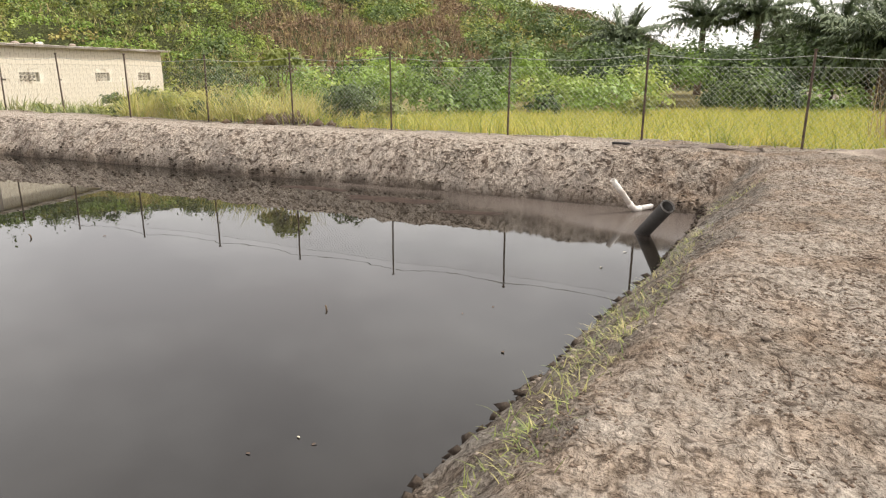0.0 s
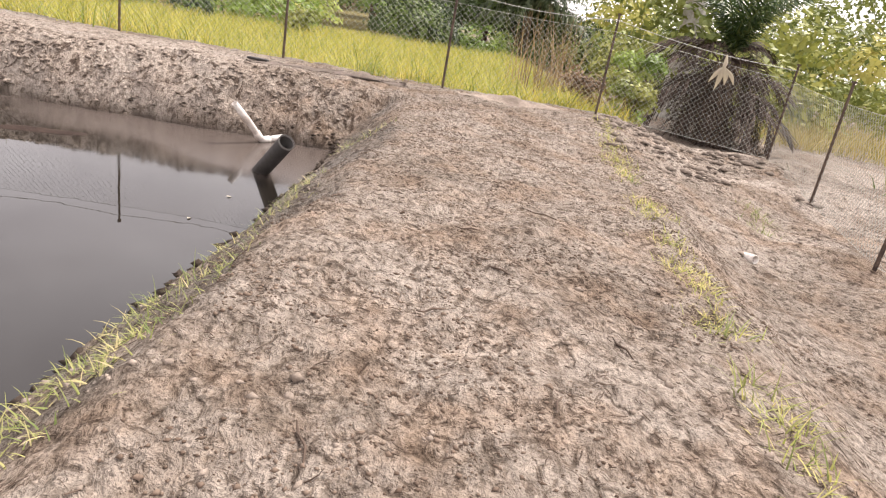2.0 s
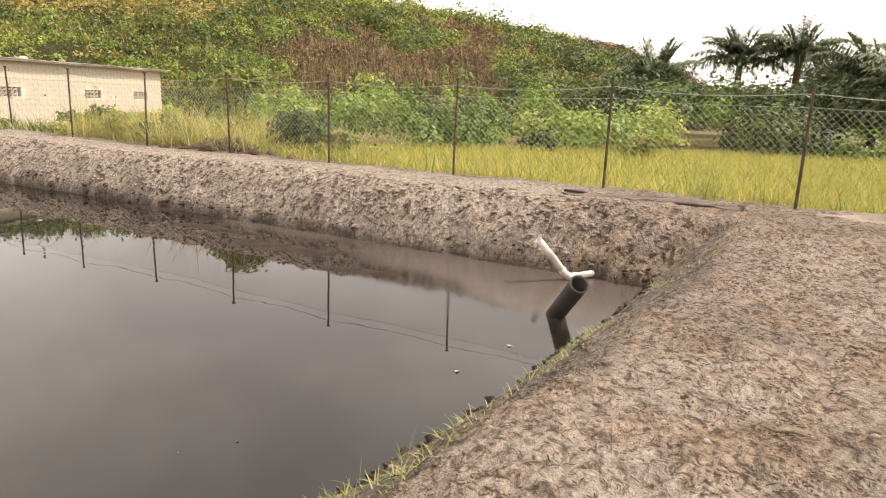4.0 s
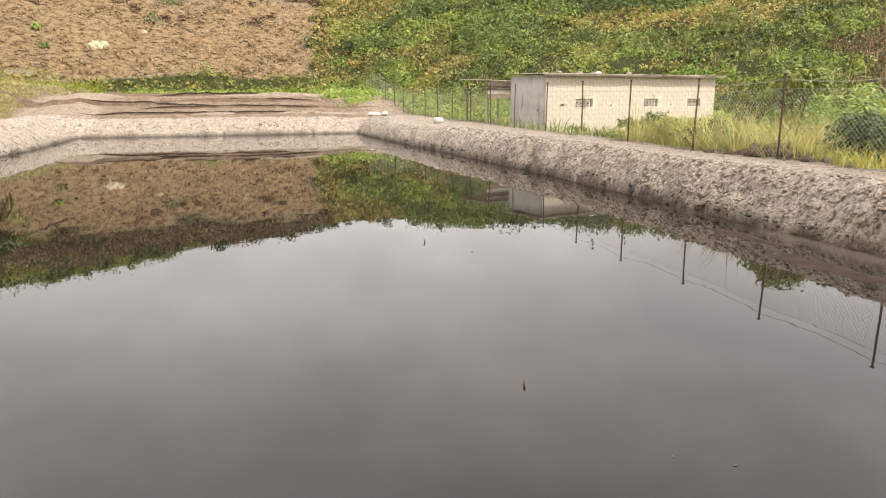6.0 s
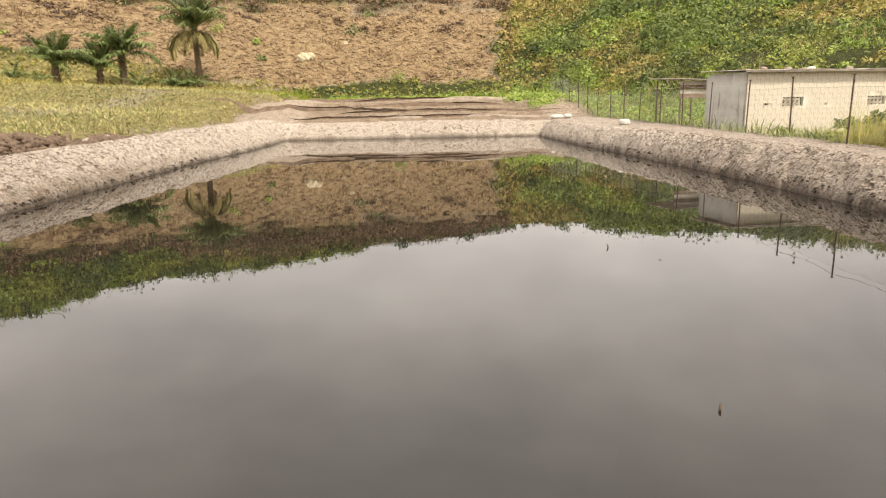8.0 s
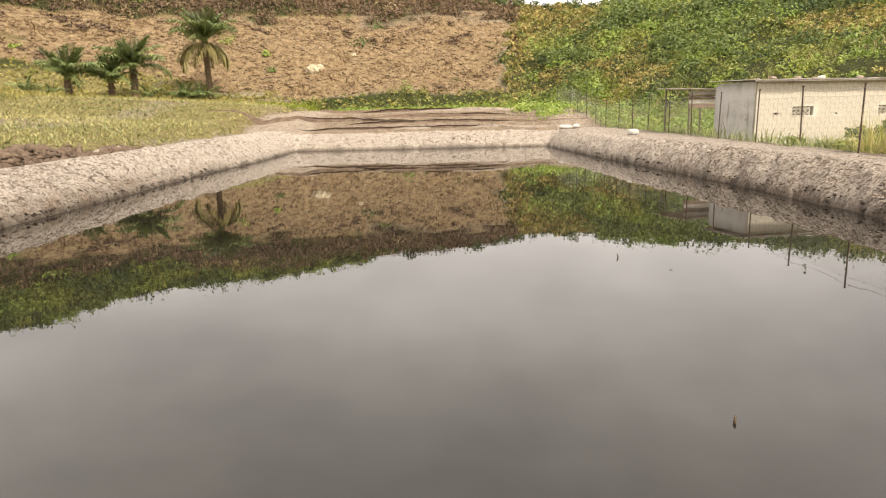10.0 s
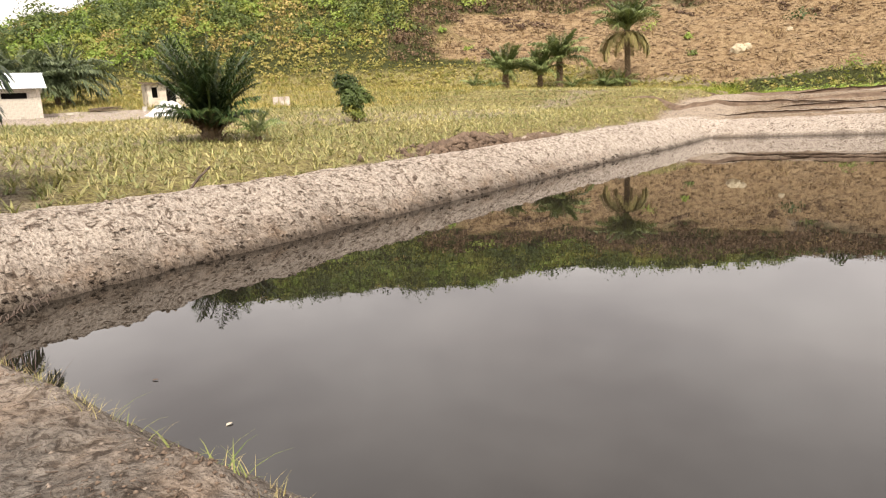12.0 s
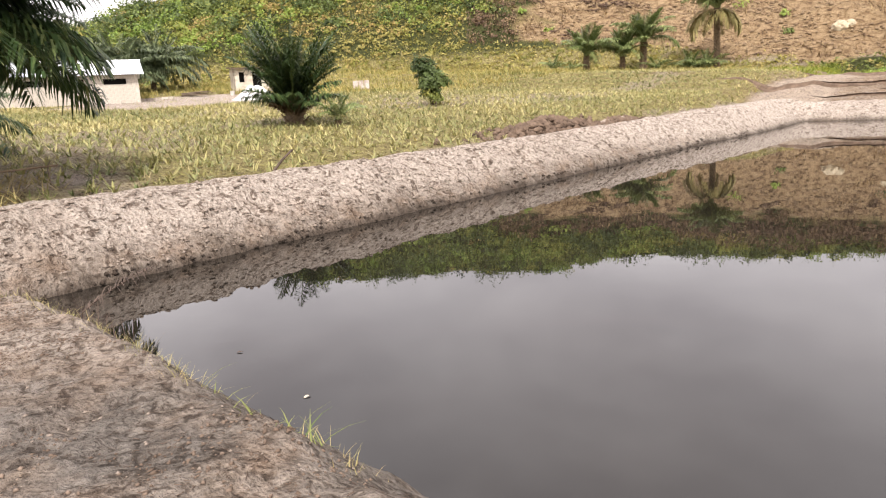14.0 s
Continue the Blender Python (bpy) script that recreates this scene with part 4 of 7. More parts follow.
tube(bm, [(0.9, hd - 0.2, 0.0), (0.9, hd - 0.2, 3.6)], 0.06, 6)
tank = part("water_tank", bm, MAT_WOOD)
tank.matrix_basis = house.matrix_basis @ pose(11.6, 1.4, 0)
tagged(tank, "raised blue water tank on a stand by the house", "water tank")
bm = bmesh.new()
tube(bm, [(0.9, hd - 0.2, 3.0), (0.9, hd - 0.2, 3.05), (0.9, hd - 0.2, 3.75), (0.9, hd - 0.2, 3.85)], [0.3, 0.34, 0.34, 0.2], 14)
part("barrel", bm, MAT_BLUE, tank, "blue plastic barrel")

# ---- small hut, heap of white sand, a pale tank on the slope ----
hut = empty("small_hut", pose(-56.8, 37.6, land_at(-56.8, 37.6), 0, 0, 62), "small pale unfinished hut with a thin flat roof", "hut")
hut_holes = [(0.6, 1.0, 1.1, 2.0), (1.9, -0.4, 2.75, 2.0), (3.3, 1.2, 4.1, 2.0)]
block_wall(hut, "front_wall", 4.6, 2.4, 0.18, MAT_HUT, hut_holes).matrix_basis = pose(0, 0, 0)
block_wall(hut, "side_wall", 3.5, 2.4, 0.18, MAT_HUT).matrix_basis = pose(0, 3.5, 0, 0, 0, -90)
block_wall(hut, "side_wall", 3.5, 2.4, 0.18, MAT_HUT).matrix_basis = pose(4.6, 0, 0, 0, 0, 90)
block_wall(hut, "back_wall", 4.6, 2.4, 0.18, MAT_HUT).matrix_basis = pose(0, 3.5, 0)
# the hut's inside shade, added as a black box
bm = bmesh.new()
box(bm, 0.2, 0.4, 0, 4.4, 3.3, 2.2)
part("inside_shade", bm, MAT_DARK, hut)
bm = bmesh.new()
corrugated(bm, 5.4, 4.5, 0.15, 0.02, pose(-0.4, -0.5, 2.44, 3, 2.5, 0))
part("roof", bm, MAT_RUSTROOF, hut, "thin rusty roof sheet")
bm = bmesh.new()
box(bm, -0.35, -0.46, 2.3, 4.95, -0.38, 2.42)
part("fascia_board", bm, MAT_WOOD, hut)


def heap(name, x, y, rx, ry, high, mat, label, category, seed, rough=0.25, sink=0.05):
    """A loose mound that sits on the ground."""
    bm = bmesh.new()
    rings, n = 9, 30
    rows = []
    for i in range(rings + 1):
        q = i / rings
        row = []
        for k in range(n):
            a = 2 * math.pi * k / n
            wob = 1 + rough * noise.noise(Vector((math.cos(a) * 1.6, math.sin(a) * 1.6, seed)))
            px, py = x + rx * q * wob * math.cos(a), y + ry * q * wob * math.sin(a)
            lift = high * (math.cos(q * math.pi) * 0.5 + 0.5) * (1 + rough * 1.3 * noise.noise(Vector((px * 2.3, py * 2.3, seed))))
            row.append(bm.verts.new((px, py, land_at(px, py) + lift - (sink if i == rings else 0))))
        rows.append(row)
    for a, b in zip(rows, rows[1:]):
        for k in range(n):
            bm.faces.new((a[k], b[k], b[(k + 1) % n], a[(k + 1) % n]))
    bmesh.ops.remove_doubles(bm, verts=bm.verts, dist=1e-3)
    ob = part(name, bm, mat, None, "", True)
    return tagged(ob, label, category)


heap("sand_heap", -45.6, 32.4, 2.1, 1.9, 1.15, MAT_WHITESAND, "heap of white sand beside the hut", "sand heap", 3)
heap("soil_mound", -11.6, 23.5, 1.0, 3.4, 0.55, MAT_DARKSOIL, "long low heap of dark dug soil on the bank", "soil heap", 5, 0.6)
heap("soil_mound", -10.6, 27.8, 0.8, 2.6, 0.3, MAT_CLOD, "low heap of pale broken soil on the bank", "soil heap", 6, 0.6)
heap("soil_mound", 16.0, 12.2, 0.6, 1.6, 0.3, MAT_DARKSOIL, "mound of dark soil against the fence foot", "soil heap", 7, 0.6)
heap("soil_mound", 14.9, -2.4, 0.45, 1.0, 0.1, MAT_CLOD, "small ridge of dug clods by the fence", "soil heap", 8, 0.7)
for k, (x, y, rx, high) in enumerate(((4.5, 50.0, 10.0, 0.34), (6.5, 52.4, 9.0, 0.42), (3.0, 55.5, 11.0, 0.5), (8.0, 60.0, 9.0, 0.55), (-10.0, 54.0, 6.0, 0.4), (1.0, 65.0, 11.0, 0.6))):
    heap("soil_ridge", x, y, rx, 0.3, high * 0.42, MAT_CLOD if k in (0, 3) else MAT_DARKSOIL, "long low ridge of dug soil beyond the far bank", "soil ridge", 11 + k, 0.75)
heap("soil_ridge", -4.0, 70.0, 9.0, 1.2, 0.3, MAT_DARKSOIL, "ridge of dark soil at the foot of the cut", "soil ridge", 19, 0.7)

def earth_ledge(x0, x1, y, high, deep, seed):
    """A dug bench of soil: pale trodden top, ragged undercut front."""
    ob = empty("earth_ledge", pose(0, 0, 0), "dug ledge of pale soil with a dark undercut front", "ledge", "ledges beyond the far bank")
    top_, front_ = bmesh.new(), bmesh.new()
    n = int((x1 - x0) / 0.22)
    rows, face = [], []
    for k in range(n + 1):
        x = x0 + (x1 - x0) * k / n
        end_ = min(1.0, 5 * k / n, 5 * (n - k) / n)
        edge_ = y + 0.35 * noise.noise(Vector((x * 0.35, seed, 0))) + 0.12 * noise.noise(Vector((x * 1.7, seed, 3)))
        z = land_at(x, y) + high * end_ * (1 + 0.35 * noise.noise(Vector((x * 0.8, seed, 5))))
        rows.append([top_.verts.new((x, edge_ + d, z + 0.02 * noise.noise(Vector((x * 3, d * 4, seed))) - (0.5 * high + 0.1 if d == deep else 0))) for d in (0.0, 0.3, 0.7 * deep, deep)])
        face.append([front_.verts.new((x, edge_ + d, q)) for d, q in ((0.0, z - 0.004), (0.09, z - 0.06), (0.05, z - 0.6 * high), (-0.12, land_at(x, edge_) - 0.06))])
    for grid, b in ((rows, top_), (face, front_)):
        for p, q in zip(grid, grid[1:]):
            for c in range(3):
                b.faces.new((p[c], q[c], q[c + 1], p[c + 1]))
        bmesh.ops.recalc_face_normals(b, faces=b.faces)
    part("top", top_, MAT_CLOD, ob)
    part("undercut", front_, MAT_DARKSOIL, ob, "dark crumbling front")


for k, (x0, x1, y, high, deep) in enumerate(((-7.5, 9.2, 49.8, 0.2, 1.6), (-4.0, 9.5, 52.3, 0.22, 2.0), (-9.0, 2.0, 54.0, 0.2, 2.0), (-1.5, 9.9, 56.0, 0.24, 2.4), (-3.9, 10.4, 60.5, 0.3, 3.0))):
    earth_ledge(x0, x1, y, high, deep, 3.7 * k + 1)

# things lying about in the yard between house and hut
bm = bmesh.new()
tube(bm, [(0, 0, 0), (0, 0, 0.03), (0, 0, 0.42)], [0.17, 0.18, 0.22], 14)
bucket = part("bucket", bm, MAT_SACK)
bucket.matrix_basis = pose(-52.5, 34.6, land_at(-52.5, 34.6))
tagged(bucket, "white plastic bucket standing in the sandy yard", "bucket")
bm = bmesh.new()
tube(bm, [(0.12, 0, 0.42), (0.1, 0, 0.6), (-0.1, 0, 0.6), (-0.12, 0, 0.42)], 0.012, 5)
part("handle", bm, MAT_POST, bucket)
pile = empty("wood_pile", pose(-55.2, 32.4, land_at(-55.2, 32.4), 0, 0, 30), "low pile of dark branches and boards in the yard", "wood pile")
for k in range(9):
    bm = bmesh.new()
    a = 0.5 * math.sin(k * 2.3)
    tube(bm, [(-1.3 + 0.2 * (k % 3), 0.22 * (k % 4) - 0.4 - a * 0.6, 0.1 + 0.11 * (k // 3)), (0, 0.22 * (k % 4) - 0.4, 0.16 + 0.11 * (k // 3)), (1.2 + 0.3 * (k % 2), 0.22 * (k % 4) - 0.4 + a * 0.6, 0.12 + 0.14 * (k // 3))], [0.06, 0.055, 0.04], 6)
    part("branch", bm, MAT_WOOD, pile)
for k, (x, y, l) in enumerate(((-54.3, 29.4, 0.32), (-53.8, 28.6, 0.26), (-53.0, 24.8, 0.4))):
    bm = bmesh.new()
    box(bm, -l, -0.11, 0, l, 0.11, 0.2)
    bmesh.ops.bevel(bm, geom=bm.edges[:], offset=0.015, segments=1, affect="EDGES")
    blk = part("loose_block", bm, MAT_PALEBLOCK)
    blk.matrix_basis = pose(x, y, land_at(x, y), 0, 0, 40 * k + 15)
    tagged(blk, "loose pale concrete block on the sandy yard", "block", "loose blocks")
panel = empty("sheet_panel", pose(-47.5, 45.2, land_at(-47.5, 45.2), 0, 0, 44), "pale grey upright sheets leaning together in the grass", "metal sheet")
for k in range(3):
    bm = bmesh.new()
    corrugated(bm, 0.5, 0.95, 0.1, 0.012, pose(k * 0.56, 0.1 * k, -0.05, 84 + 3 * k, 0, 4 * k))
    part("sheet", bm, MAT_ROOF, panel)

x, y = np.concatenate([rng.normal(-11.6, 0.55, 900), rng.normal(-10.6, 0.4, 420), rng.normal(16.0, 0.3, 260)]), np.concatenate([rng.normal(23.5, 1.9, 900), rng.normal(27.8, 1.4, 420), rng.normal(12.2, 0.9, 260)])
mound_top = np.concatenate([0.5 * np.exp(-((x[:900] + 11.6) / 0.6) ** 2 - ((y[:900] - 23.5) / 2.0) ** 2), 0.25 * np.exp(-((x[900:1320] + 10.6) / 0.5) ** 2 - ((y[900:1320] - 27.8) / 1.5) ** 2), 0.26 * np.exp(-((x[1320:] - 16.0) / 0.36) ** 2 - ((y[1320:] - 12.2) / 0.95) ** 2)])
v, f = lumps(on_land(x, y, mound_top), 0.05 + 0.2 * rng.random(len(x)) ** 2, 0.8)
stuff("mound_clods", v, f, MAT_DARKSOIL, "broken dark clods tumbled over the soil heaps", "soil clods")

# ---- pipes in the corner of the pond ----
big_pipe = empty("outlet_pipe", pose(10.6, 1.3, WATER), "wide dark plastic pipe leaning up out of the water", "pipe")
mouth, foot_ = Vector((-0.435, -0.385, 0.55)), Vector((0.4, 0.36, -0.5))
ax_ = (mouth - foot_).normalized()
bm = bmesh.new()
outer = tube(bm, [foot_, mouth], 0.108, 28, False)
inner = tube(bm, [foot_, mouth], 0.094, 28, False)
for k in range(28):
    bm.faces.new((outer[1][k], outer[1][(k + 1) % 28], inner[1][(k + 1) % 28], inner[1][k]))
bmesh.ops.recalc_face_normals(bm, faces=bm.faces)
part("pipe_wall", bm, MAT_DARKPIPE, big_pipe, smooth=True)
bm = bmesh.new()
tube(bm, [mouth - ax_ * 0.012, mouth + ax_ * 0.004], 0.111, 28, False)
r0 = tube(bm, [mouth - ax_ * 0.012, mouth + ax_ * 0.004], 0.093, 28, False)
part("worn_rim", bm, speckled("worn_rim", ((0.3, (0.2, 0.18, 0.165)), (0.7, (0.36, 0.33, 0.31))), 6, 0.6, 0.1, 0.002), big_pipe, "pale worn rim")

elbow = empty("elbow_pipe", pose(12.27, 1.72, WATER), "muddy white plastic pipe with an elbow at the water's edge", "pipe")
rise_ = [(-0.03, 0.03, 0.1), (-0.17, 0.16, 0.33), (-0.37, 0.34, 0.61)]
bm = bmesh.new()
outer = tube(bm, rise_, 0.05, 16, False)
inner = tube(bm, rise_, 0.043, 16, False)
for k in range(16):
    bm.faces.new((outer[2][k], outer[2][(k + 1) % 16], inner[2][(k + 1) % 16], inner[2][k]))
bmesh.ops.recalc_face_normals(bm, faces=bm.faces)
part("upright_pipe", bm, MAT_WHITEPIPE, elbow, smooth=True)
bm = bmesh.new()
tube(bm, [(-0.06, 0.06, 0.16), (-0.03, 0.03, 0.1), (0.02, -0.01, 0.05), (0.08, -0.06, 0.035), (0.14, -0.1, 0.04)], 0.059, 16)
part("elbow_joint", bm, MAT_WHITEPIPE, elbow, smooth=True)
bm = bmesh.new()
tube(bm, [(0.1, -0.075, 0.037), (0.42, -0.3, 0.06), (0.6, -0.44, 0.06)], 0.05, 16)
part("bank_pipe", bm, MAT_WHITEPIPE, elbow, smooth=True)

# ---- sacks and cloth on the bank ----
def sack(x, y, turn, sx, sy, sz, mat=MAT_SACK):
    bm = bmesh.new()
    bmesh.ops.create_icosphere(bm, subdivisions=3, radius=1)
    for v in bm.verts:
        c = v.co
        c = Vector((math.copysign(abs(c.x) ** 0.7, c.x), math.copysign(abs(c.y) ** 0.7, c.y), math.copysign(abs(c.z) ** 0.8, c.z)))
        c *= 1 + 0.1 * noise.noise(c * 2.5 + Vector((x, y, 0)))
        v.co = Vector((c.x * sx, c.y * sy, (c.z + 0.85) * sz))
    ob = part("sack", bm, mat, None, "", True)
    ob.matrix_basis = pose(x, y, land_at(x, y), 0, 0, turn)
    return tagged(ob, "full white woven sack lying on the bank", "sack", "sacks on the bank")


sack(12.75, 48.1, 20, 0.5, 0.24, 0.15)
sack(13.3, 46.9, 70, 0.46, 0.24, 0.15)
sack(13.5, 33.7, 40, 0.33, 0.22, 0.17)

bm = bmesh.new()
rows = []
for i in range(25):
    row = []
    for k in range(7):
        s, w = i / 24, k / 6
        y = -0.35 + 2.9 * s
        x = 14.75 - 0.35 * s + (w - 0.5) * (0.55 - 0.25 * s)
        lift = 0.002 + 0.12 * math.exp(-((s - 0.28) / 0.07) ** 2) * (1 - abs(w - 0.5) * 1.8) + 0.03 * abs(noise.noise(Vector((x * 3, y * 4, 2))))
        row.append(bm.verts.new((x, y, land_at(x, y) + lift)))
    rows.append(row)
for a, b in zip(rows, rows[1:]):
    for k in range(6):
        bm.faces.new((a[k], a[k + 1], b[k + 1], b[k]))
bmesh.ops.solidify(bm, geom=bm.faces, thickness=0.012)
tagged(part("ground_cloth", bm, MAT_CLOTH, None, "", True), "muddy brown sheet of cloth rumpled along the bank top", "cloth")
bm = bmesh.new()
box(bm, -0.2, -0.05, 0, 0.2, 0.05, 0.045)
bmesh.ops.bevel(bm, geom=bm.edges[:], offset=0.012, segments=1, affect="EDGES")
slab = part("dark_plank", bm, MAT_DARKPIPE)
slab.matrix_basis = pose(14.55, 2.4, land_at(14.55, 2.4) + 0.01, 0, 0, 80)
tagged(slab, "short dark scrap of plank on the bank", "plank")


# ---- oil palms ----
def frond_mesh(name, length, arch, leaflets, leaf_len, seed, mat, droop=0.5, width=0.035):
    """One feathery frond: an arched midrib with leaflets on both sides. It starts at the origin and reaches along +x."""
    r = np.random.default_rng(seed)
    n = 12
    s = np.linspace(0, 1, n)
    ang = arch[0] + (arch[1] - arch[0]) * s
    step = length / (n - 1)
    pts = np.zeros((n, 3))
    for k in range(1, n):
        pts[k] = pts[k - 1] + step * np.array([math.cos(ang[k]), 0.04 * math.sin(seed + 2 * s[k]), math.sin(ang[k])])
    v, f, tone = [], [], []
    for k in range(n):
        w = 0.028 * length / 3 * (1.25 - s[k])
        up = np.array([-math.sin(ang[k]), 0, math.cos(ang[k])])
        v += [pts[k] + np.array([0, w, 0]), pts[k] + up * w, pts[k] - np.array([0, w, 0]), pts[k] - up * w * 0.7]
        tone += [0.75] * 4
    for k in range(n - 1):
        for c in range(4):
            f.append((4 * k + c, 4 * k + (c + 1) % 4, 4 * k + 4 + (c + 1) % 4, 4 * k + 4 + c))
    for k in range(leaflets):
        q = 0.16 + 0.83 * (k + r.uniform(-0.3, 0.3)) / leaflets
        i = min(int(q * (n - 1)), n - 2)
        t = q * (n - 1) - i
        p = pts[i] * (1 - t) + pts[i + 1] * t
        a = ang[i]
        fwd, up = np.array([math.cos(a), 0, math.sin(a)]), np.array([-math.sin(a), 0, math.cos(a)])
        ll = leaf_len * (math.sin(math.pi * min(q * 0.92 + 0.1, 1)) ** 0.6 + 0.12) * r.uniform(0.8, 1.15)
        for sgn in (-1, 1):
            out = np.array([0, sgn, 0]) * r.uniform(0.75, 1.0) + fwd * r.uniform(0.35, 0.75) + up * r.uniform(-0.1, 0.45)
            out /= np.linalg.norm(out)
            mid = p + out * ll * 0.5
            tip = p + out * ll * 0.95 - np.array([0, 0, ll * droop * r.uniform(0.4, 1.2)])
            sd = np.cross(out, np.array([0, 0, 1.0]))
            sd /= np.linalg.norm(sd) + 1e-6
            w = width * r.uniform(0.7, 1.2)
            b = len(v)
            v += [p - sd * w * 0.3, p + sd * w * 0.3, mid + sd * w * 0.5, mid - sd * w * 0.5, tip + sd * w * 0.1, tip - sd * w * 0.1]
            f += [(b, b + 1, b + 2, b + 3), (b + 3, b + 2, b + 4, b + 5)]
            tone += [float(np.clip(r.normal(0.42, 0.22), 0, 1))] * 6
    ob = soup(name, v, f, mat, None, tone)
    me = ob.data
    bpy.data.objects.remove(ob)
    return me


def frond_set(length, leaflets, leaf_len, seed, width=0.04, green=None):
    green = green or MAT_PALM
    return {
        "young": [frond_mesh("frond", length * 0.85, (1.4, 0.9), leaflets, leaf_len * 0.8, seed + k, green, 0.25, width) for k in range(2)],
        "mid": [frond_mesh("frond", length, (1.1, -0.2), leaflets, leaf_len, seed + 4 + k, green, 0.5, width) for k in range(3)],
        "low": [frond_mesh("frond", length, (0.75, -0.9), leaflets, leaf_len, seed + 8 + k, green, 0.7, width) for k in range(2)],
        "old": [frond_mesh("frond", length * 0.9, (0.1, -1.5), leaflets, leaf_len * 0.9, seed + 12 + k, MAT_OLDFROND, 0.8, width) for k in range(2)],
    }


def scaly_bark(height, radius, seed, lean=0.0):
    """The stubs of cut leaf stalks winding round a palm's trunk."""
    r = random.Random(seed)
    bm = bmesh.new()
    turn, z = 0.0, 0.05
    while z < height:
        turn += 2.399
        s = z / height
        rad = radius * (1.0 - 0.15 * s)
        m = Matrix.Translation((lean * s ** 1.5 * height, 0, z)) @ Matrix.Rotation(turn, 4, "Z") @ Matrix.Translation((rad * 0.9, 0, 0)) @ Matrix.Rotation(r.uniform(0.45, 0.85), 4, "Y")
        w = radius * r.uniform(0.17, 0.27)
        vs = box(bm, -w * 0.3, -w, 0, w * 0.3, w, radius * r.uniform(0.45, 0.8))
        for i, v in enumerate(vs):
            if i >= 4:
                v.co.x, v.co.y = v.co.x * 0.6, v.co.y * 0.55
            v.co = m @ v.co
        z += 0.03 * radius / 0.3
    return bm


def palm_trunk(height, radius, seed, scales=False, lean=0.0):
    """The core of a palm's trunk."""
    r = random.Random(seed)
    bm = bmesh.new()
    path = [(lean * (k / 6) ** 1.5 * height, 0, -0.3 + (height + 0.3) * k / 6) for k in range(7)]
    tube(bm, path, [radius * (1.25 if k == 0 else 1.0 - 0.03 * k) for k in range(7)], 14)
    return bm


def oil_palm(x, y, trunk_h, trunk_r, fronds, counts, scale, seed, label, lean=0.0, category="palm tree", scales=True, group=""):
    z = land_at(x, y)
    palm = empty("oil_palm", pose(x, y, z - 0.02), label, category, group)
    part("trunk", palm_trunk(trunk_h, trunk_r, seed, scales, lean), MAT_BARK, palm)
    if scales:
        part("scaly_bark", scaly_bark(trunk_h, trunk_r, seed, lean), MAT_SCAR, palm, "pale scaly bark of cut stalk stubs")
    r = random.Random(seed)
    turn = r.uniform(0, 6)
    for kind, n in counts.items():
        for k in range(n):
            turn += 2.399
            fr = new("frond", r.choice(fronds[kind]))
            fr.parent = palm
            drop = {"young": 0.15, "mid": 0.05, "low": -0.08, "old": -0.2}[kind]
            m = Matrix.Translation((lean * trunk_h, 0, trunk_h + drop * trunk_r * 2)) @ Matrix.Rotation(turn, 4, "Z") @ Matrix.Rotation(r.uniform(-0.2, 0.2), 4, "Y") @ Matrix.Rotation(r.uniform(-0.3, 0.3), 4, "X")
            fr.matrix_basis = m @ Matrix.Translation((trunk_r * 0.5, 0, 0)) @ Matrix.Scale(scale * r.uniform(0.82, 1.12), 4)
    return palm


F_BIG = frond_set(3.6, 62, 0.78, 100, 0.055)
F_MID = frond_set(2.6, 44, 0.6, 200, 0.065, MAT_EDGEPALM)
F_FAR = frond_set(3.4, 44, 0.72, 300, 0.075, MAT_FARPALM)
big_palm = oil_palm(-14.3, 2.4, 2.75, 0.31, F_BIG, {"young": 24, "mid": 84, "low": 34}, 1.12, 1, "large oil palm with a scaly trunk and drooping fronds", 0.12)
big_palm.matrix_basis = pose(-14.3, 2.4, land_at(-14.3, 2.4) - 0.02, 0, 0, 75)
oil_palm(-20.6, 4.4, 0.7, 0.28, F_BIG, {"young": 6, "mid": 11, "low": 8}, 0.72, 2, "short-trunked oil palm behind the larger one")
oil_palm(-17.6, 1.2, 0.4, 0.26, F_BIG, {"young": 6, "mid": 9, "low": 6}, 0.62, 3, "low young oil palm with arching fronds")
F_UP = {"young": [frond_mesh("frond", 3.6, (1.4, 0.95), 54, 0.62, 150 + k, MAT_PALM, 0.3, 0.05) for k in range(2)],
        "mid": [frond_mesh("frond", 3.2, (1.38, 0.5), 54, 0.62, 155 + k, MAT_PALM, 0.45, 0.05) for k in range(3)],
        "low": [frond_mesh("frond", 2.2, (0.95, -0.1), 50, 0.55, 165 + k, MAT_PALM, 0.55, 0.05) for k in range(2)],
        "old": [frond_mesh("frond", 1.15, (1.2, 0.3), 26, 0.25, 160 + k, MAT_REDTHATCH, 0.7, 0.04) for k in range(2)]}
oil_palm(-22.3, 18.5, 0.6, 0.5, F_UP, {"young": 26, "mid": 34, "low": 14, "old": 26}, 1.1, 4, "bushy oil palm with steep upright fronds in the field")
oil_palm(-20.0, 19.2, 0.25, 0.14, F_MID, {"young": 5, "mid": 8}, 0.62, 5, "small young palm beside the bushy one")
oil_palm(-36.5, 73.1, 2.0, 0.4, F_MID, {"young": 20, "mid": 16, "low": 2}, 1.65, 6, "young oil palm at the field's edge", group="palms at the field's edge")
oil_palm(-33.6, 76.8, 1.9, 0.36, F_MID, {"young": 18, "mid": 14, "low": 2}, 1.6, 7, "young oil palm at the field's edge", group="palms at the field's edge")
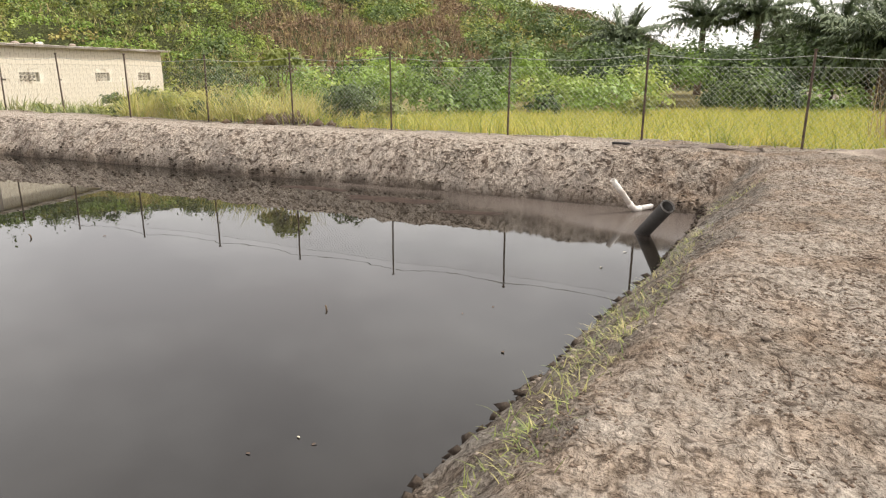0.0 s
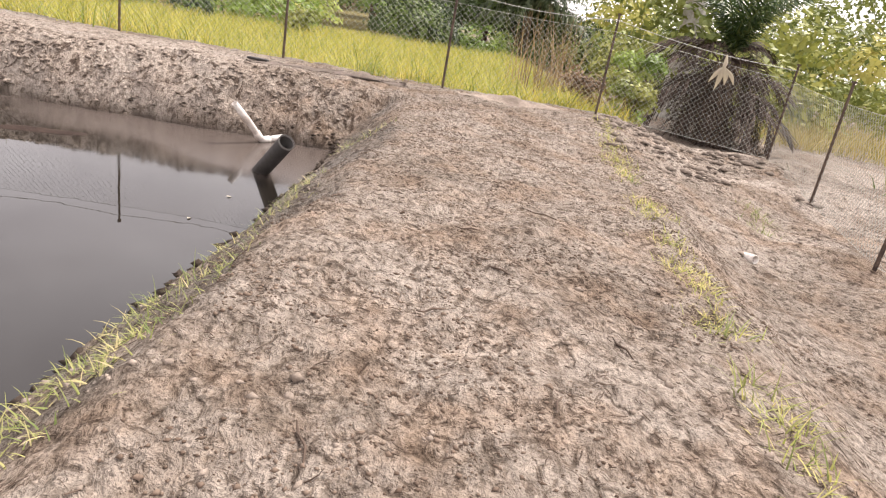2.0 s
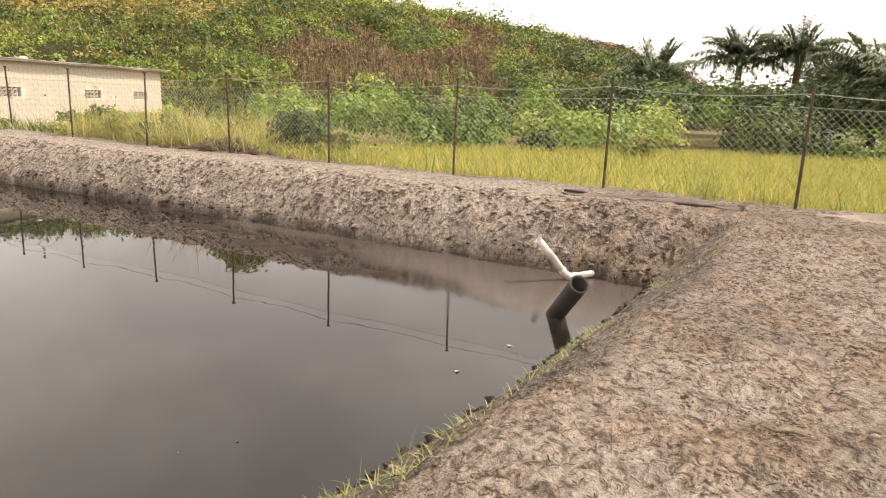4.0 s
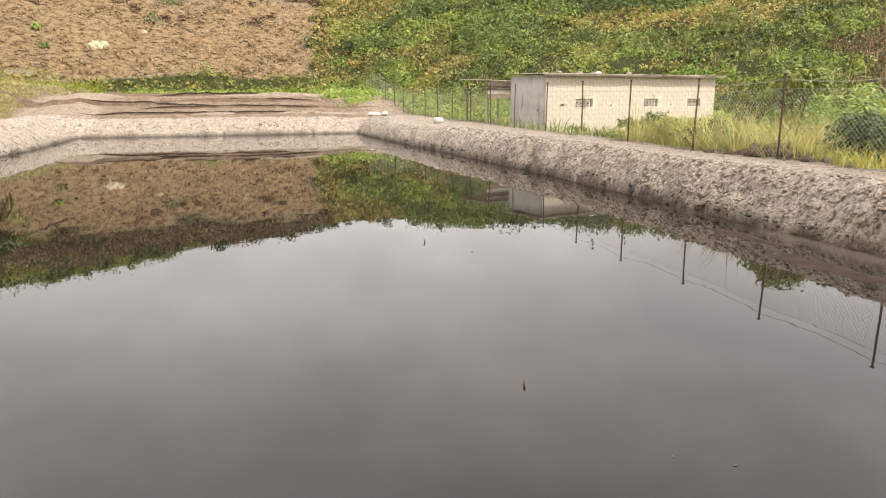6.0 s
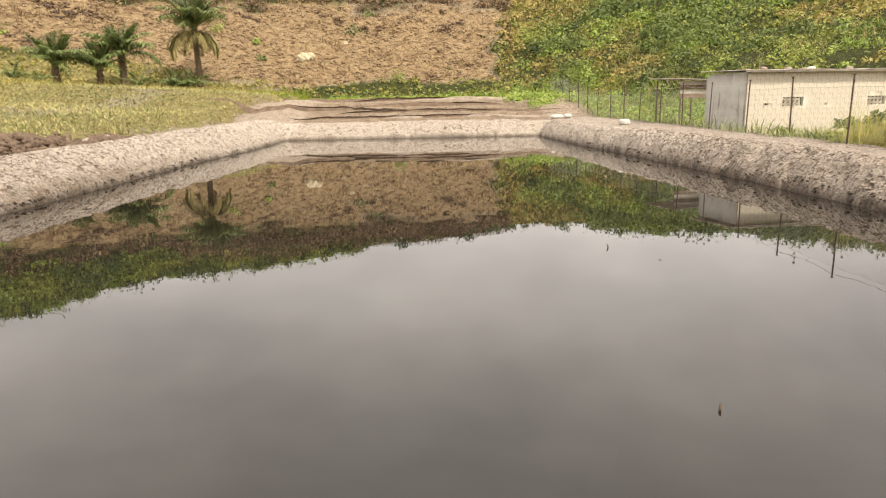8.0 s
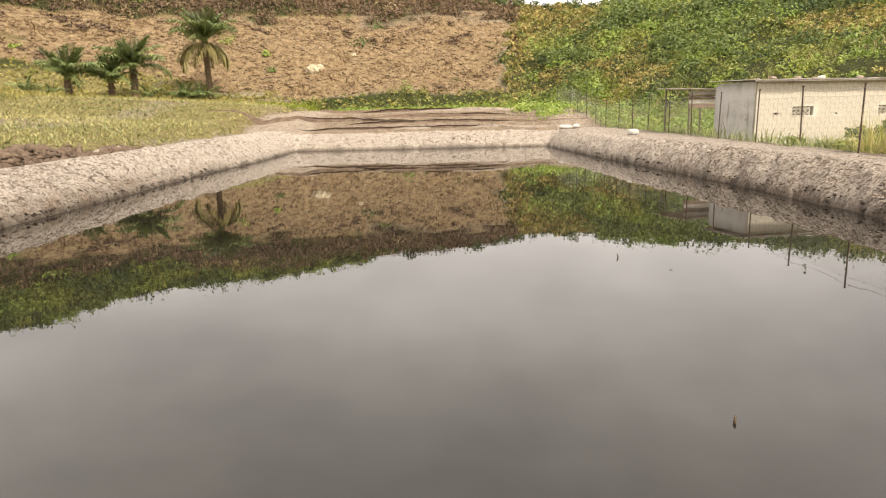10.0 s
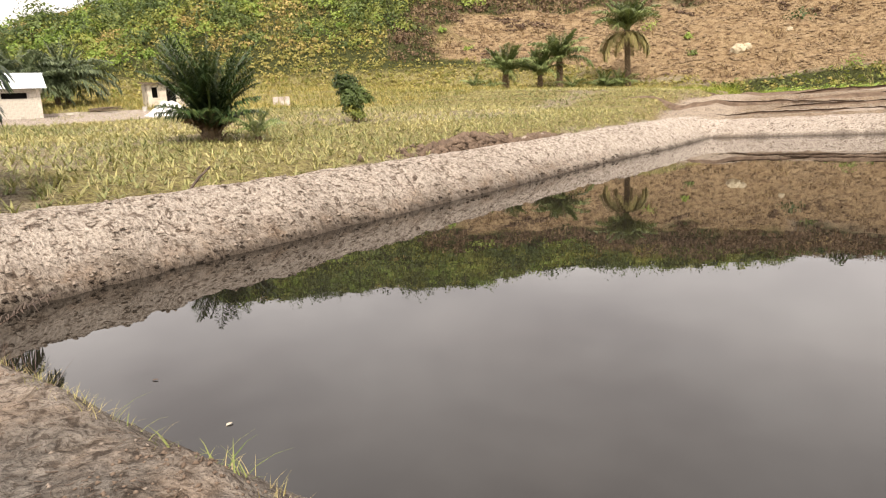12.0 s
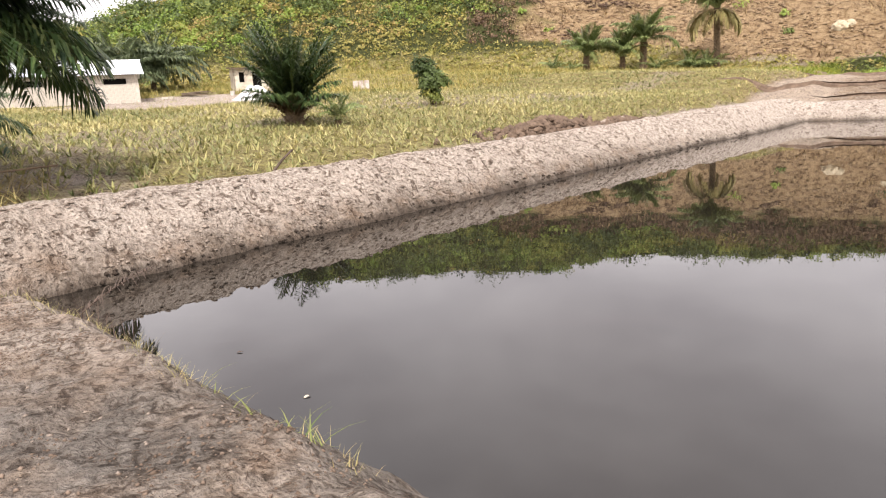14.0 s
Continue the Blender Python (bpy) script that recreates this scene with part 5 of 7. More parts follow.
oil_palm(-32.2, 79.6, 3.6, 0.42, F_MID, {"young": 22, "mid": 16, "low": 2}, 1.8, 8, "young oil palm at the field's edge", group="palms at the field's edge")
oil_palm(-25.6, 86.4, 7.2, 0.36, F_MID, {"young": 26, "mid": 12, "low": 2, "old": 12}, 1.9, 9, "tall slender oil palm with hanging old fronds", -0.03)
for k, (x, y, s) in enumerate(((-36.8, 66.0, 0.8), (-35.5, 67.9, 0.65), (-29.6, 77.5, 0.9), (-27.9, 83.5, 1.25), (-26.0, 84.2, 1.35))):
    oil_palm(x, y, 0.2, 0.15, F_MID, {"young": 4, "mid": 7}, s, 20 + k, "small palm seedling at the field's edge", group="palm seedlings", scales=False)
for k, (x, y, top, s) in enumerate(((60, 10.5, 3.5, 1.3), (64, 4.6, 5.4, 1.2), (62, 0.3, 5.5, 1.2), (70, -2.1, 3.9, 1.1), (48, -4.2, 3.1, 1.25), (42, -6.1, 2.4, 1.2), (58, -7.6, 4.4, 1.2), (58, -2.9, 2.6, 1.05))):
    oil_palm(x, y, max(top - land_at(x, y), 0.8), 0.3, F_FAR, {"young": 14, "mid": 22, "low": 14}, s, 40 + k, "oil palm in the thicket beyond the grass", group="far palms", scales=False)
for k, (x, y, h, s) in enumerate(((-66.4, 34.1, 1.8, 1.5), (-69, 36.5, 2.4, 1.6), (-65.0, 30.6, 1.4, 1.3), (-68, 31.5, 2.6, 1.5), (-70, 24, 2.8, 1.5), (-62, 10, 1.6, 1.1), (-70, 14, 2.6, 1.2))):
    oil_palm(x, y, h, 0.3, F_FAR, {"young": 6, "mid": 12, "low": 10}, s, 60 + k, "oil palm behind the block house", group="palms behind the house", scales=False)

# ---- growth on the hillsides ----
def hill_points(n, az0, az1, r0, r1):
    az = np.radians(rng.uniform(az0, az1, n))
    r = np.sqrt(rng.uniform(r0 * r0, r1 * r1, n))
    return EYE_X - np.sin(az) * r, EYE_Y + np.cos(az) * r


hx, hy = hill_points(27000, -100, 92, 46, 150)
hz = land(hx, hy)
h_az, h_r = bearing(hx, hy), reach(hx, hy)
h_foot, h_crest = np.interp(h_az, HILL_AZ, HILL_FOOT), np.interp(h_az, HILL_AZ, HILL_CREST)
h_el = (hz - 1.5) / h_r
h_cut = cut_mask(hx, hy, hz)
h_luck = rng.random(len(hx))
patch = vnoise(hx, hy, 9, 41) + 0.5 * vnoise(hx, hy, 3.5, 42)
keep = (h_r > h_foot + 1.0) & (h_r < h_crest + 5) & ((h_cut < 0.3) | (h_luck < 0.008))
yellow_foot = ((h_az > 30) & (h_az < 62) & (h_r < h_foot + 12)) | ((h_az > 12) & (h_az <= 33) & (h_el < 0.085) & (h_cut < 0.3))
brown = ((h_az > -7) & (h_az < 36) & (h_el > 0.125) & (h_el < np.interp(h_az, (5, 14, 30), (0.19, 0.172, 0.15)) + 0.015 * patch)) | ((h_az + 3 * patch < -47.5) & (h_az > -84) & (h_el < 0.085 + 0.03 * patch) & (patch > np.where(h_az > -57, -0.75, -0.05))) | ((h_az > 33) & (h_az < 38) & (h_el > 0.078) & (h_el < 0.12))
ochre = (vnoise(hx, hy, 13, 49) + 0.35 * vnoise(hx, hy, 4, 50) > 0.24) & (h_az > -50) & (h_az < -6) | ((patch > 0.3) & (h_az > 38))
strip = (h_az > -8) & (h_az < 12) & (h_el < 0.035)
green = keep & ~brown & ~yellow_foot & ~ochre & ~strip 


def shrubs(name, mask, mat, label, leaves, low, high, leaf, tone_mid, tone_var, tall=1.0, top_tone=1.0):
    """Bushes over the hillside: many small ones, a few large, each with a tone of its own."""
    pts = np.stack([hx, hy, hz - 0.1], 1)[mask]
    far_ = np.clip(h_r[mask] / 80, 0.85, 1.5)
    radius = (low + (high - low) * rng.random(len(pts)) ** 1.5) * far_
    v, f, k, who = dome_leaves(pts, radius, leaves, leaf * far_ * (0.85 + 0.3 * rng.random(len(pts))), tall * rng.uniform(0.75, 1.3, len(pts)))
    tone = np.clip(tone_mid + tone_var * rng.normal(size=len(pts)) + 0.26 * patch[mask], 0, top_tone)
    stuff(name, v, f, mat, label, "shrubs", np.repeat(tone[who], k))


mood = vnoise(hx, hy, 6, 44) + 0.4 * rng.normal(size=len(hx))
dark_part = green & (mood > 0.38)
bright_part = green & (mood < -0.35)
plain_part = green & ~dark_part & ~bright_part
shrubs("hillside_shrubs", plain_part & (h_luck < 0.5), MAT_LEAF, "dense green shrubs and creepers over the hillside", 92, 0.5, 1.9, 0.3, 0.45, 0.17, 0.95, 0.7)
shrubs("bright_hillside_shrubs", bright_part & (h_luck < 0.55), MAT_LUSH, "bright yellow-green broad-leaved shrubs over the hillside", 92, 0.6, 2.0, 0.31, 0.6, 0.12, 0.95, 0.82)
shrubs("dark_hillside_shrubs", dark_part & (h_luck < 0.55), MAT_DARKLEAF, "darker green bushes scattered over the hillside", 100, 0.7, 2.3, 0.31, 0.62, 0.25, 1.05)
shrubs("ochre_growth", keep & ochre & ~brown & ~yellow_foot & (h_luck < 0.75), MAT_OCHRE, "dry ochre grass and weeds in patches over the hillside", 44, 0.4, 1.0, 0.27, 0.45, 0.25, 0.8)
shrubs("yellow_growth", keep & (yellow_foot | (strip & (h_luck < 0.4))) & ~brown & (h_luck < 0.75), MAT_GOLDGRASS, "yellowing grass and weeds at the foot of the hill", 44, 0.4, 0.95, 0.27, 0.42, 0.25, 0.7)
ochre_bush = keep & ochre & ~brown & (h_luck < 0.2)
shrubs("green_weeds", ochre_bush, MAT_LEAF, "green weeds among the dry grass of the slope", 60, 0.4, 1.1, 0.28, 0.45, 0.18, 0.9, 0.8)
dry = keep & brown
shrubs("dry_hillside_brush", dry & (h_luck < 0.7), MAT_DRY, "leafless reddish-brown dry brush on the slope", 44, 0.5, 1.25, 0.26, 0.26, 0.2, 1.0)

scrub_n = vnoise(hx * 0.5, hy, 3.2, 47)
scrub = (h_r > h_foot + 1) & (h_cut > 0.5) & (scrub_n > 0.62)
shrubs("low_dry_scrub", scrub, MAT_DRY, "low patches of dry brown scrub on the dug-off slope", 26, 0.4, 0.9, 0.32, 0.12, 0.12, 0.45)

tree_spot = green & (rng.random(len(hx)) < np.where(h_az < -8, 0.05, 0.03)) & (h_r > h_foot + 4) & (vnoise(hx, hy, 11, 48) > -0.1)
shrubs("hillside_trees", tree_spot, MAT_DARKLEAF, "larger leafy trees and tall bushes over the hillside", 260, 1.6, 3.0, 0.36, 0.8, 0.25, 1.25)

# low creepers that close the gaps between the shrubs
ux, uy = hill_points(150000, -100, 92, 46, 150)
u_az, u_r, uz = bearing(ux, uy), reach(ux, uy), land(ux, uy)
m_ = (u_r > np.interp(u_az, HILL_AZ, HILL_FOOT) + 0.5) & (u_r < np.interp(u_az, HILL_AZ, HILL_CREST) + 3) & (cut_mask(ux, uy, uz) < 0.25)
u_dry = ((u_az > -7) & (u_az < 36) & (uz - 1.5 > 0.125 * u_r) & (uz - 1.5 < 0.165 * u_r)) | ((u_az > 12) & (u_az < 62) & (uz - 1.5 < 0.07 * u_r)) | (vnoise(ux, uy, 13, 49) + 0.35 * vnoise(ux, uy, 4, 50) > 0.24)
u_patch = vnoise(ux, uy, 9, 41) + 0.5 * vnoise(ux, uy, 3.5, 42)
u_east = (u_az + 3 * u_patch < -47.5) & (u_az > -84) & (uz - 1.5 < (0.085 + 0.03 * u_patch) * u_r) & (u_patch > np.where(u_az > -57, -0.75, -0.05))
u_dry = u_dry | u_east
u_brown = u_east | (u_az > -7) & (u_az < 38) & (uz - 1.5 > 0.078 * u_r) & (uz - 1.5 < 0.165 * u_r)


def creepers(name, mask, mat, label, mid):
    q = np.stack([ux, uy, uz + rng.uniform(0.1, 0.75, len(ux))], 1)[mask]
    far_ = np.clip(u_r[mask] / 85, 0.8, 1.5)
    n_ = rng.normal(size=q.shape) * 0.55 + np.array([0, 0, 0.9])
    n_ /= np.linalg.norm(n_, axis=1, keepdims=True)
    a = np.cross(n_, rng.normal(size=q.shape))
    a /= np.linalg.norm(a, axis=1, keepdims=True) + 1e-9
    b = np.cross(n_, a)
    l = (far_ * rng.uniform(0.28, 0.55, len(q)))[:, None]
    v = np.stack([q - a * l * 0.5, q + b * l * 0.28, q + a * l * 0.5, q - b * l * 0.28], 1).reshape(-1, 3)
    tone = np.clip(mid + 0.25 * vnoise(ux[mask], uy[mask], 3, 56) + 0.07 * rng.normal(size=len(q)), 0, 1)
    stuff(name, v, np.arange(len(v)).reshape(-1, 4), mat, label, "creepers", np.repeat(tone, 4))


creepers("hillside_creepers", m_ & ~u_dry, MAT_LEAF, "low green creepers covering the ground of the hillside", 0.36)
creepers("dry_creepers", m_ & u_dry & ~u_brown, MAT_GOLDGRASS, "low yellowing creepers and grass on the hillside", 0.5)
creepers("brown_creepers", m_ & u_dry & u_brown, MAT_DRY, "dead reddish-brown creepers over the top of the dug slope", 0.25)

# small trees along the skyline
sk_az = np.concatenate([rng.uniform(-48, 64, 150), rng.uniform(-48, 64, 60)])
sk_r = np.interp(sk_az, HILL_AZ, HILL_CREST) * rng.uniform(0.97, 1.02, len(sk_az))
kx, ky = EYE_X - np.sin(np.radians(sk_az)) * sk_r, EYE_Y + np.cos(np.radians(sk_az)) * sk_r
lift_ = rng.uniform(0.1, 1.2, len(kx)) * (np.arange(len(kx)) < 150)
v, f, k, who = dome_leaves(on_land(kx, ky, lift_), rng.uniform(0.8, 1.7, len(kx)), 60, np.full(len(kx), 0.5), rng.uniform(0.7, 1.3, len(kx)))
stuff("skyline_trees", v, f, MAT_DARKLEAF, "small dark trees standing along the skyline of the hill", "trees", np.repeat(rng.uniform(0.2, 0.9, len(kx))[who], k))
stem = blades(on_land(kx, ky, -0.2), rng.uniform(0, 6.28, len(kx)), lift_ + 1.2, np.full(len(kx), 0.22), rng.uniform(0, 0.12, len(kx)), 0.1)
stuff("skyline_trunks", stem[0], stem[1], MAT_BARK, "thin trunks of the small trees on the skyline", "tree trunks")

dx, dy = hx[dry], hy[dry]
who = np.repeat(np.arange(len(dx)), 7)
bx, by = dx[who] + rng.normal(0, 0.5, len(who)), dy[who] + rng.normal(0, 0.5, len(who))
v, f, k = blades(on_land(bx, by, -0.05), rng.uniform(0, 6.28, len(who)), rng.uniform(0.7, 1.8, len(who)), rng.uniform(0.03, 0.07, len(who)), rng.uniform(0.0, 0.45, len(who)), 0.3)
stuff("dry_stalks", v, f, MAT_DRY, "thin dead stalks standing in the dry brush", "dry stalks", np.repeat(rng.uniform(0.1, 1, len(who)), k))

# tall seeding grass on the slopes
gx_, gy_ = hill_points(7000, -66, 62, 48, 125)
m_ = (reach(gx_, gy_) > np.interp(bearing(gx_, gy_), HILL_AZ, HILL_FOOT)) & (cut_mask(gx_, gy_, land(gx_, gy_)) < 0.4) & (vnoise(gx_, gy_, 7, 45) > -0.05)
gx_, gy_ = gx_[m_], gy_[m_]
who = np.repeat(np.arange(len(gx_)), 7)
v, f, k = blades(on_land(gx_[who] + rng.normal(0, 0.25, len(who)), gy_[who] + rng.normal(0, 0.25, len(who)), -0.05), rng.uniform(0, 6.28, len(who)), rng.uniform(0.6, 1.7, len(who)), rng.uniform(0.03, 0.08, len(who)), rng.uniform(0.05, 0.5, len(who)), 0.7)
stuff("hillside_grass", v, f, MAT_STRAW, "tall dry yellow grass among the hillside shrubs", "grass", np.repeat(rng.uniform(0, 1, len(who)), k))

# clods, dry tufts and stones on the dug slope
cx, cy = hill_points(30000, -9, 40, 86, 126)
cm = cut_mask(cx, cy, land(cx, cy))
m_ = rng.random(len(cx)) < cm * 0.3 * (1 + vnoise(cx, cy, 3.0, 23))
cx, cy = cx[m_], cy[m_]
v, f = lumps(on_land(cx, cy), rng.uniform(0.1, 0.55, len(cx)) ** 1.7, 0.9)
stuff("dug_slope_clods", v, f, MAT_DUGCLOD, "tan clods and broken soil on the dug-off slope", "soil clods")
tx, ty = hill_points(16000, -9, 42, 84, 126)
tm = (rng.random(len(tx)) < cut_mask(tx, ty, land(tx, ty)) * 0.3) & (vnoise(tx, ty, 3, 46) > 0.25)
tx, ty = tx[tm], ty[tm]
who = np.repeat(np.arange(len(tx)), 6)
v, f, k = blades(on_land(tx[who] + rng.normal(0, 0.15, len(who)), ty[who] + rng.normal(0, 0.15, len(who)), -0.03), rng.uniform(0, 6.28, len(who)), rng.uniform(0.4, 1.1, len(who)), rng.uniform(0.06, 0.12, len(who)), rng.uniform(0.2, 1.0, len(who)), 0.8)
stuff("dug_slope_tufts", v, f, MAT_DRY, "dry tufts rooted between the clods of the slope", "dry tufts", np.repeat(rng.uniform(0.2, 1, len(who)), k))
for k, (x, y, s) in enumerate(((-14.9, 100.4, 0.8), (-13.9, 101.0, 0.55), (-9.5, 108, 0.35))):
    bm = bmesh.new()
    bmesh.ops.create_icosphere(bm, subdivisions=3, radius=s)
    for v_ in bm.verts:
        v_.co = Vector((v_.co.x * 1.2, v_.co.y * 0.7, v_.co.z)) * (1 + 0.3 * noise.noise(v_.co * 2.2 / s + Vector((k * 3, 0, 0))))
    rock = part("pale_rock", bm, MAT_PALEROCK)
    rock.matrix_basis = pose(x, y, land_at(x, y) + s * 0.3)
    tagged(rock, "pale boulder bedded in the dug slope", "rock", "pale rocks")


# ---- grass and shrubs beyond the fence ----
def meadow_edge(y):
    """Where the meadow ends and the thicket begins."""
    return np.interp(y, (-16, -8, -3, 1, 6, 10, 13, 17, 24), (40, 38, 35, 32, 29, 25.5, 22.5, 21, 23)) + 1.2 * vnoise(y, y * 0, 3.5, 53)


def grass_patch(name, x, y, per, spread_, length, width, lean, mat, label, droop=0.7, tone=(0, 1), segs=2):
    n = len(x)
    who = np.repeat(np.arange(n), per)
    px, py = x[who] + rng.normal(0, spread_, len(who)), y[who] + rng.normal(0, spread_, len(who))
    v, f, k = blades(on_land(px, py, -0.03), rng.uniform(0, 6.28, len(who)), rng.uniform(*length, len(who)), rng.uniform(*width, len(who)), rng.uniform(*lean, len(who)), droop, segs)
    base = rng.uniform(*tone, n)
    return stuff(name, v, f, mat, label, "grass", np.repeat(np.clip(base[who] + rng.normal(0, 0.12, len(who)), 0, 1), k))


x, y = scatter(11600, 15.55, 36, -5.2, 17)
m_ = (x - 15.5 + 0.6 * vnoise(x, y, 2, 51) > 0.1) & (x < meadow_edge(y) + 1.0) & ~((y > 11.5) & (rng.random(len(x)) < 0.6))
grass_patch("yellow_grass_meadow", x[m_], y[m_], 9, 0.14, (0.3, 0.75), (0.012, 0.03), (0.05, 0.7), MAT_YELLOWGRASS, "thick yellow-green meadow grass beyond the fence")
x, y = scatter(1500, 15.7, 21.5, 11.2, 19.5)
m_ = (x < 21 + vnoise(x, y, 2, 54)) & (vnoise(x, y, 1.3, 57) > -0.12)
grass_patch("tall_reed_grass", x[m_], y[m_], 9, 0.2, (0.35, 1.65), (0.015, 0.04), (0.05, 0.9), MAT_REEDGRASS, "tall yellowing reed grass between fence and shed", 0.6, (0.4, 1.0))
x, y = scatter(2400, 15.6, 27, 20, 62)
m_ = ~((x > 16.6) & (y > 28) & (y < 37.5))
grass_patch("fence_weeds", x[m_], y[m_], 8, 0.2, (0.3, 1.0), (0.03, 0.06), (0.1, 0.8), MAT_BANKGRASS, "light green weeds along the fence", 0.8, (0, 0.6))
x, y = scatter(700, -30, 14, -26, -9)
grass_patch("rough_grass", x, y, 7, 0.3, (0.3, 0.9), (0.02, 0.05), (0.1, 0.8), MAT_BANKGRASS, "rough grass on the waste ground", 0.8)


def shrub_belt(name, pts, radius, leaves, leaf, mat, label, mid, var, tall=1.0):
    v, f, k, who = dome_leaves(pts, radius, leaves, np.full(len(pts), leaf), tall)
    tone = np.clip(mid + var * rng.normal(size=len(pts)), 0, 1)
    stuff(name, v, f, mat, label, "shrubs", np.repeat(tone[who], k))


x, y = scatter(760, 20, 50, -14, 21)
deep = x - meadow_edge(y)
m_ = (deep > 0) & (deep < 13) & (rng.random(len(x)) < np.where(deep < 2, 1.0, 0.5))
x, y, deep = x[m_], y[m_], deep[m_]
swell = vnoise(x, y, 2.6, 56)
mood = vnoise(x, y, 3.0, 55) + 0.3 * rng.normal(size=len(x))
pts = on_land(x, y, np.clip(deep * 0.2 + 0.5 * swell, 0, 1.8))
size_ = np.clip(rng.uniform(0.7, 1.4, len(x)) * (1.0 + 0.45 * swell), 0.45, 2.0)
a_, b_, c_ = mood < -0.1, (mood >= -0.1) & (mood < 0.22), mood >= 0.22
shrub_belt("bright_thicket", pts[a_], size_[a_], 420, 0.21, MAT_LUSH, "thicket of bright green broad-leaved shrubs behind the meadow", 0.54, 0.2, 1.2)
shrub_belt("thicket", pts[b_], size_[b_], 420, 0.21, MAT_LUSH, "thicket of green shrubs behind the meadow", 0.06, 0.14, 1.2)
shrub_belt("shady_thicket", pts[c_], size_[c_], 420, 0.21, MAT_DARKLEAF, "dark green shrubs in the thicket behind the meadow", 0.32, 0.25, 1.25)
x, y = scatter(130, 40, 60, -22, 16)
pts = on_land(x, y, 1.7)
shrub_belt("dark_thicket", pts, rng.uniform(1.5, 2.6, len(pts)), 240, 0.34, MAT_DARKLEAF, "dark thicket under the far palms", 0.5, 0.25, 1.1)
x, y = scatter(90, 16.2, 24, 11, 21)
pts = on_land(x, y, 0.0)
shrub_belt("reed_bushes", pts, rng.uniform(0.3, 0.85, len(pts)), 150, 0.13, MAT_LEAF, "leafy green bushes among the reed grass", 0.42, 0.2)
x, y = scatter(120, 24, 44, -38, -8)
pts = on_land(x, y, 0.1 + 3.6 * rng.random(120) ** 2)
shrub_belt("corner_thicket", pts, rng.uniform(1.2, 2.4, len(pts)), 260, 0.3, MAT_LEAF, "green thicket past the fence corner", 0.42, 0.2, 1.1)
x, y = scatter(120, 44, 64, -62, -9)
pts = on_land(x, y, 0.5 + 8.5 * rng.random(120))
shrub_belt("tall_corner_trees", pts, rng.uniform(1.8, 3.4, len(pts)), 220, 0.5, MAT_LEAF, "tall green trees closing the view past the fence corner", 0.3, 0.2, 1.1)
x, y = scatter(110, 60, 110, -26, 30)
pts = on_land(x, y, 0.5)
shrub_belt("far_thicket", pts, rng.uniform(1.5, 3.0, len(pts)), 110, 0.5, MAT_DARKLEAF, "far dark trees on the low ground", 0.6, 0.25)
x, y = scatter(120, -110, -60, -60, 26)
pts = on_land(x, y, 0.4)
shrub_belt("far_field_trees", pts, rng.uniform(1.3, 3.0, len(pts)), 110, 0.5, MAT_LEAF, "green trees behind the house and field", 0.3, 0.2, 1.2)


def bush(name, x, y, r, leaves, leaf, mat, label, category, seed, stem=0.3, squash=0.9, tall=1.0, group=""):
    """A single shrub or small tree: stems and a crown of leaves in several clumps."""
    z = land_at(x, y)
    ob = empty(name, pose(x, y, z), label, category, group)
    rr = random.Random(seed)
    bm = bmesh.new()
    ends = []
    for k in range(5):
        a = k * 2.4 + seed
        e = Vector((math.cos(a) * r * 0.55, math.sin(a) * r * 0.55, stem + r * tall * rr.uniform(0.7, 1.5)))
        tube(bm, [(0.03 * math.cos(a), 0.03 * math.sin(a), -0.15), e * 0.5 + Vector((0, 0, 0.1)), e], [0.035 * r + 0.012, 0.022 * r + 0.008, 0.006], 5)
        ends.append(e)
    part("trunk", bm, MAT_BARK, ob)
    cs = np.array([[e.x, e.y, e.z - 0.3 * r] for e in ends] + [[0, 0, stem + r * tall * 0.9], [0, 0, stem + 0.3 * r]])
    v, f, k, who = dome_leaves(cs, np.full(len(cs), r * 0.7), leaves // len(cs), np.full(len(cs), leaf), squash)
    tone = np.clip(0.5 + 0.2 * rng.normal(size=len(cs)), 0, 1)
    soup("crown", v, f, mat, ob, np.repeat(tone[who], k))
    return ob


bush("dark_shrub", 17.3, 11.0, 0.85, 2600, 0.13, MAT_DARKLEAF, "dark green rounded shrub just behind the fence", "shrub", 1, 0.2)
bush("yellow_shrub", 17.6, 10.0, 0.55, 1500, 0.12, MAT_LEAF, "small light green shrub beside the dark one", "shrub", 2, 0.1)
bush("sapling", 18.5, 14.6, 0.85, 2200, 0.15, MAT_LEAF, "slender green sapling in the reed grass", "sapling", 3, 0.9, 0.9, 1.5)
bush("fence_bush", 16.9, 15.8, 0.75, 2400, 0.14, MAT_DARKLEAF, "straggling dark bush in front of the shed", "bush", 4, 0.1, 0.7)
bush("fence_bush", 17.0, 17.3, 0.72, 2200, 0.14, MAT_LEAF, "straggling green bush in front of the shed", "bush", 5, 0.1, 0.7)
bush("fence_bush", 16.4, 14.0, 0.65, 700, 0.12, MAT_LEAF, "straggling green bush by the fence", "bush", 6, 0.1, 0.7)
bush("fence_bush", 17.3, 18.8, 0.74, 2400, 0.15, MAT_LEAF, "straggling green bush in front of the shed", "bush", 14, 0.1, 0.8)
bush("fence_bush", 17.2, 20.4, 0.62, 1800, 0.15, MAT_DARKLEAF, "straggling dark bush in front of the shed", "bush", 15, 0.1, 0.8)
bush("fence_bush", 17.5, 22.5, 0.45, 500, 0.12, MAT_LEAF, "low green weeds at the shed's foot", "bush", 16, 0.02, 0.6)
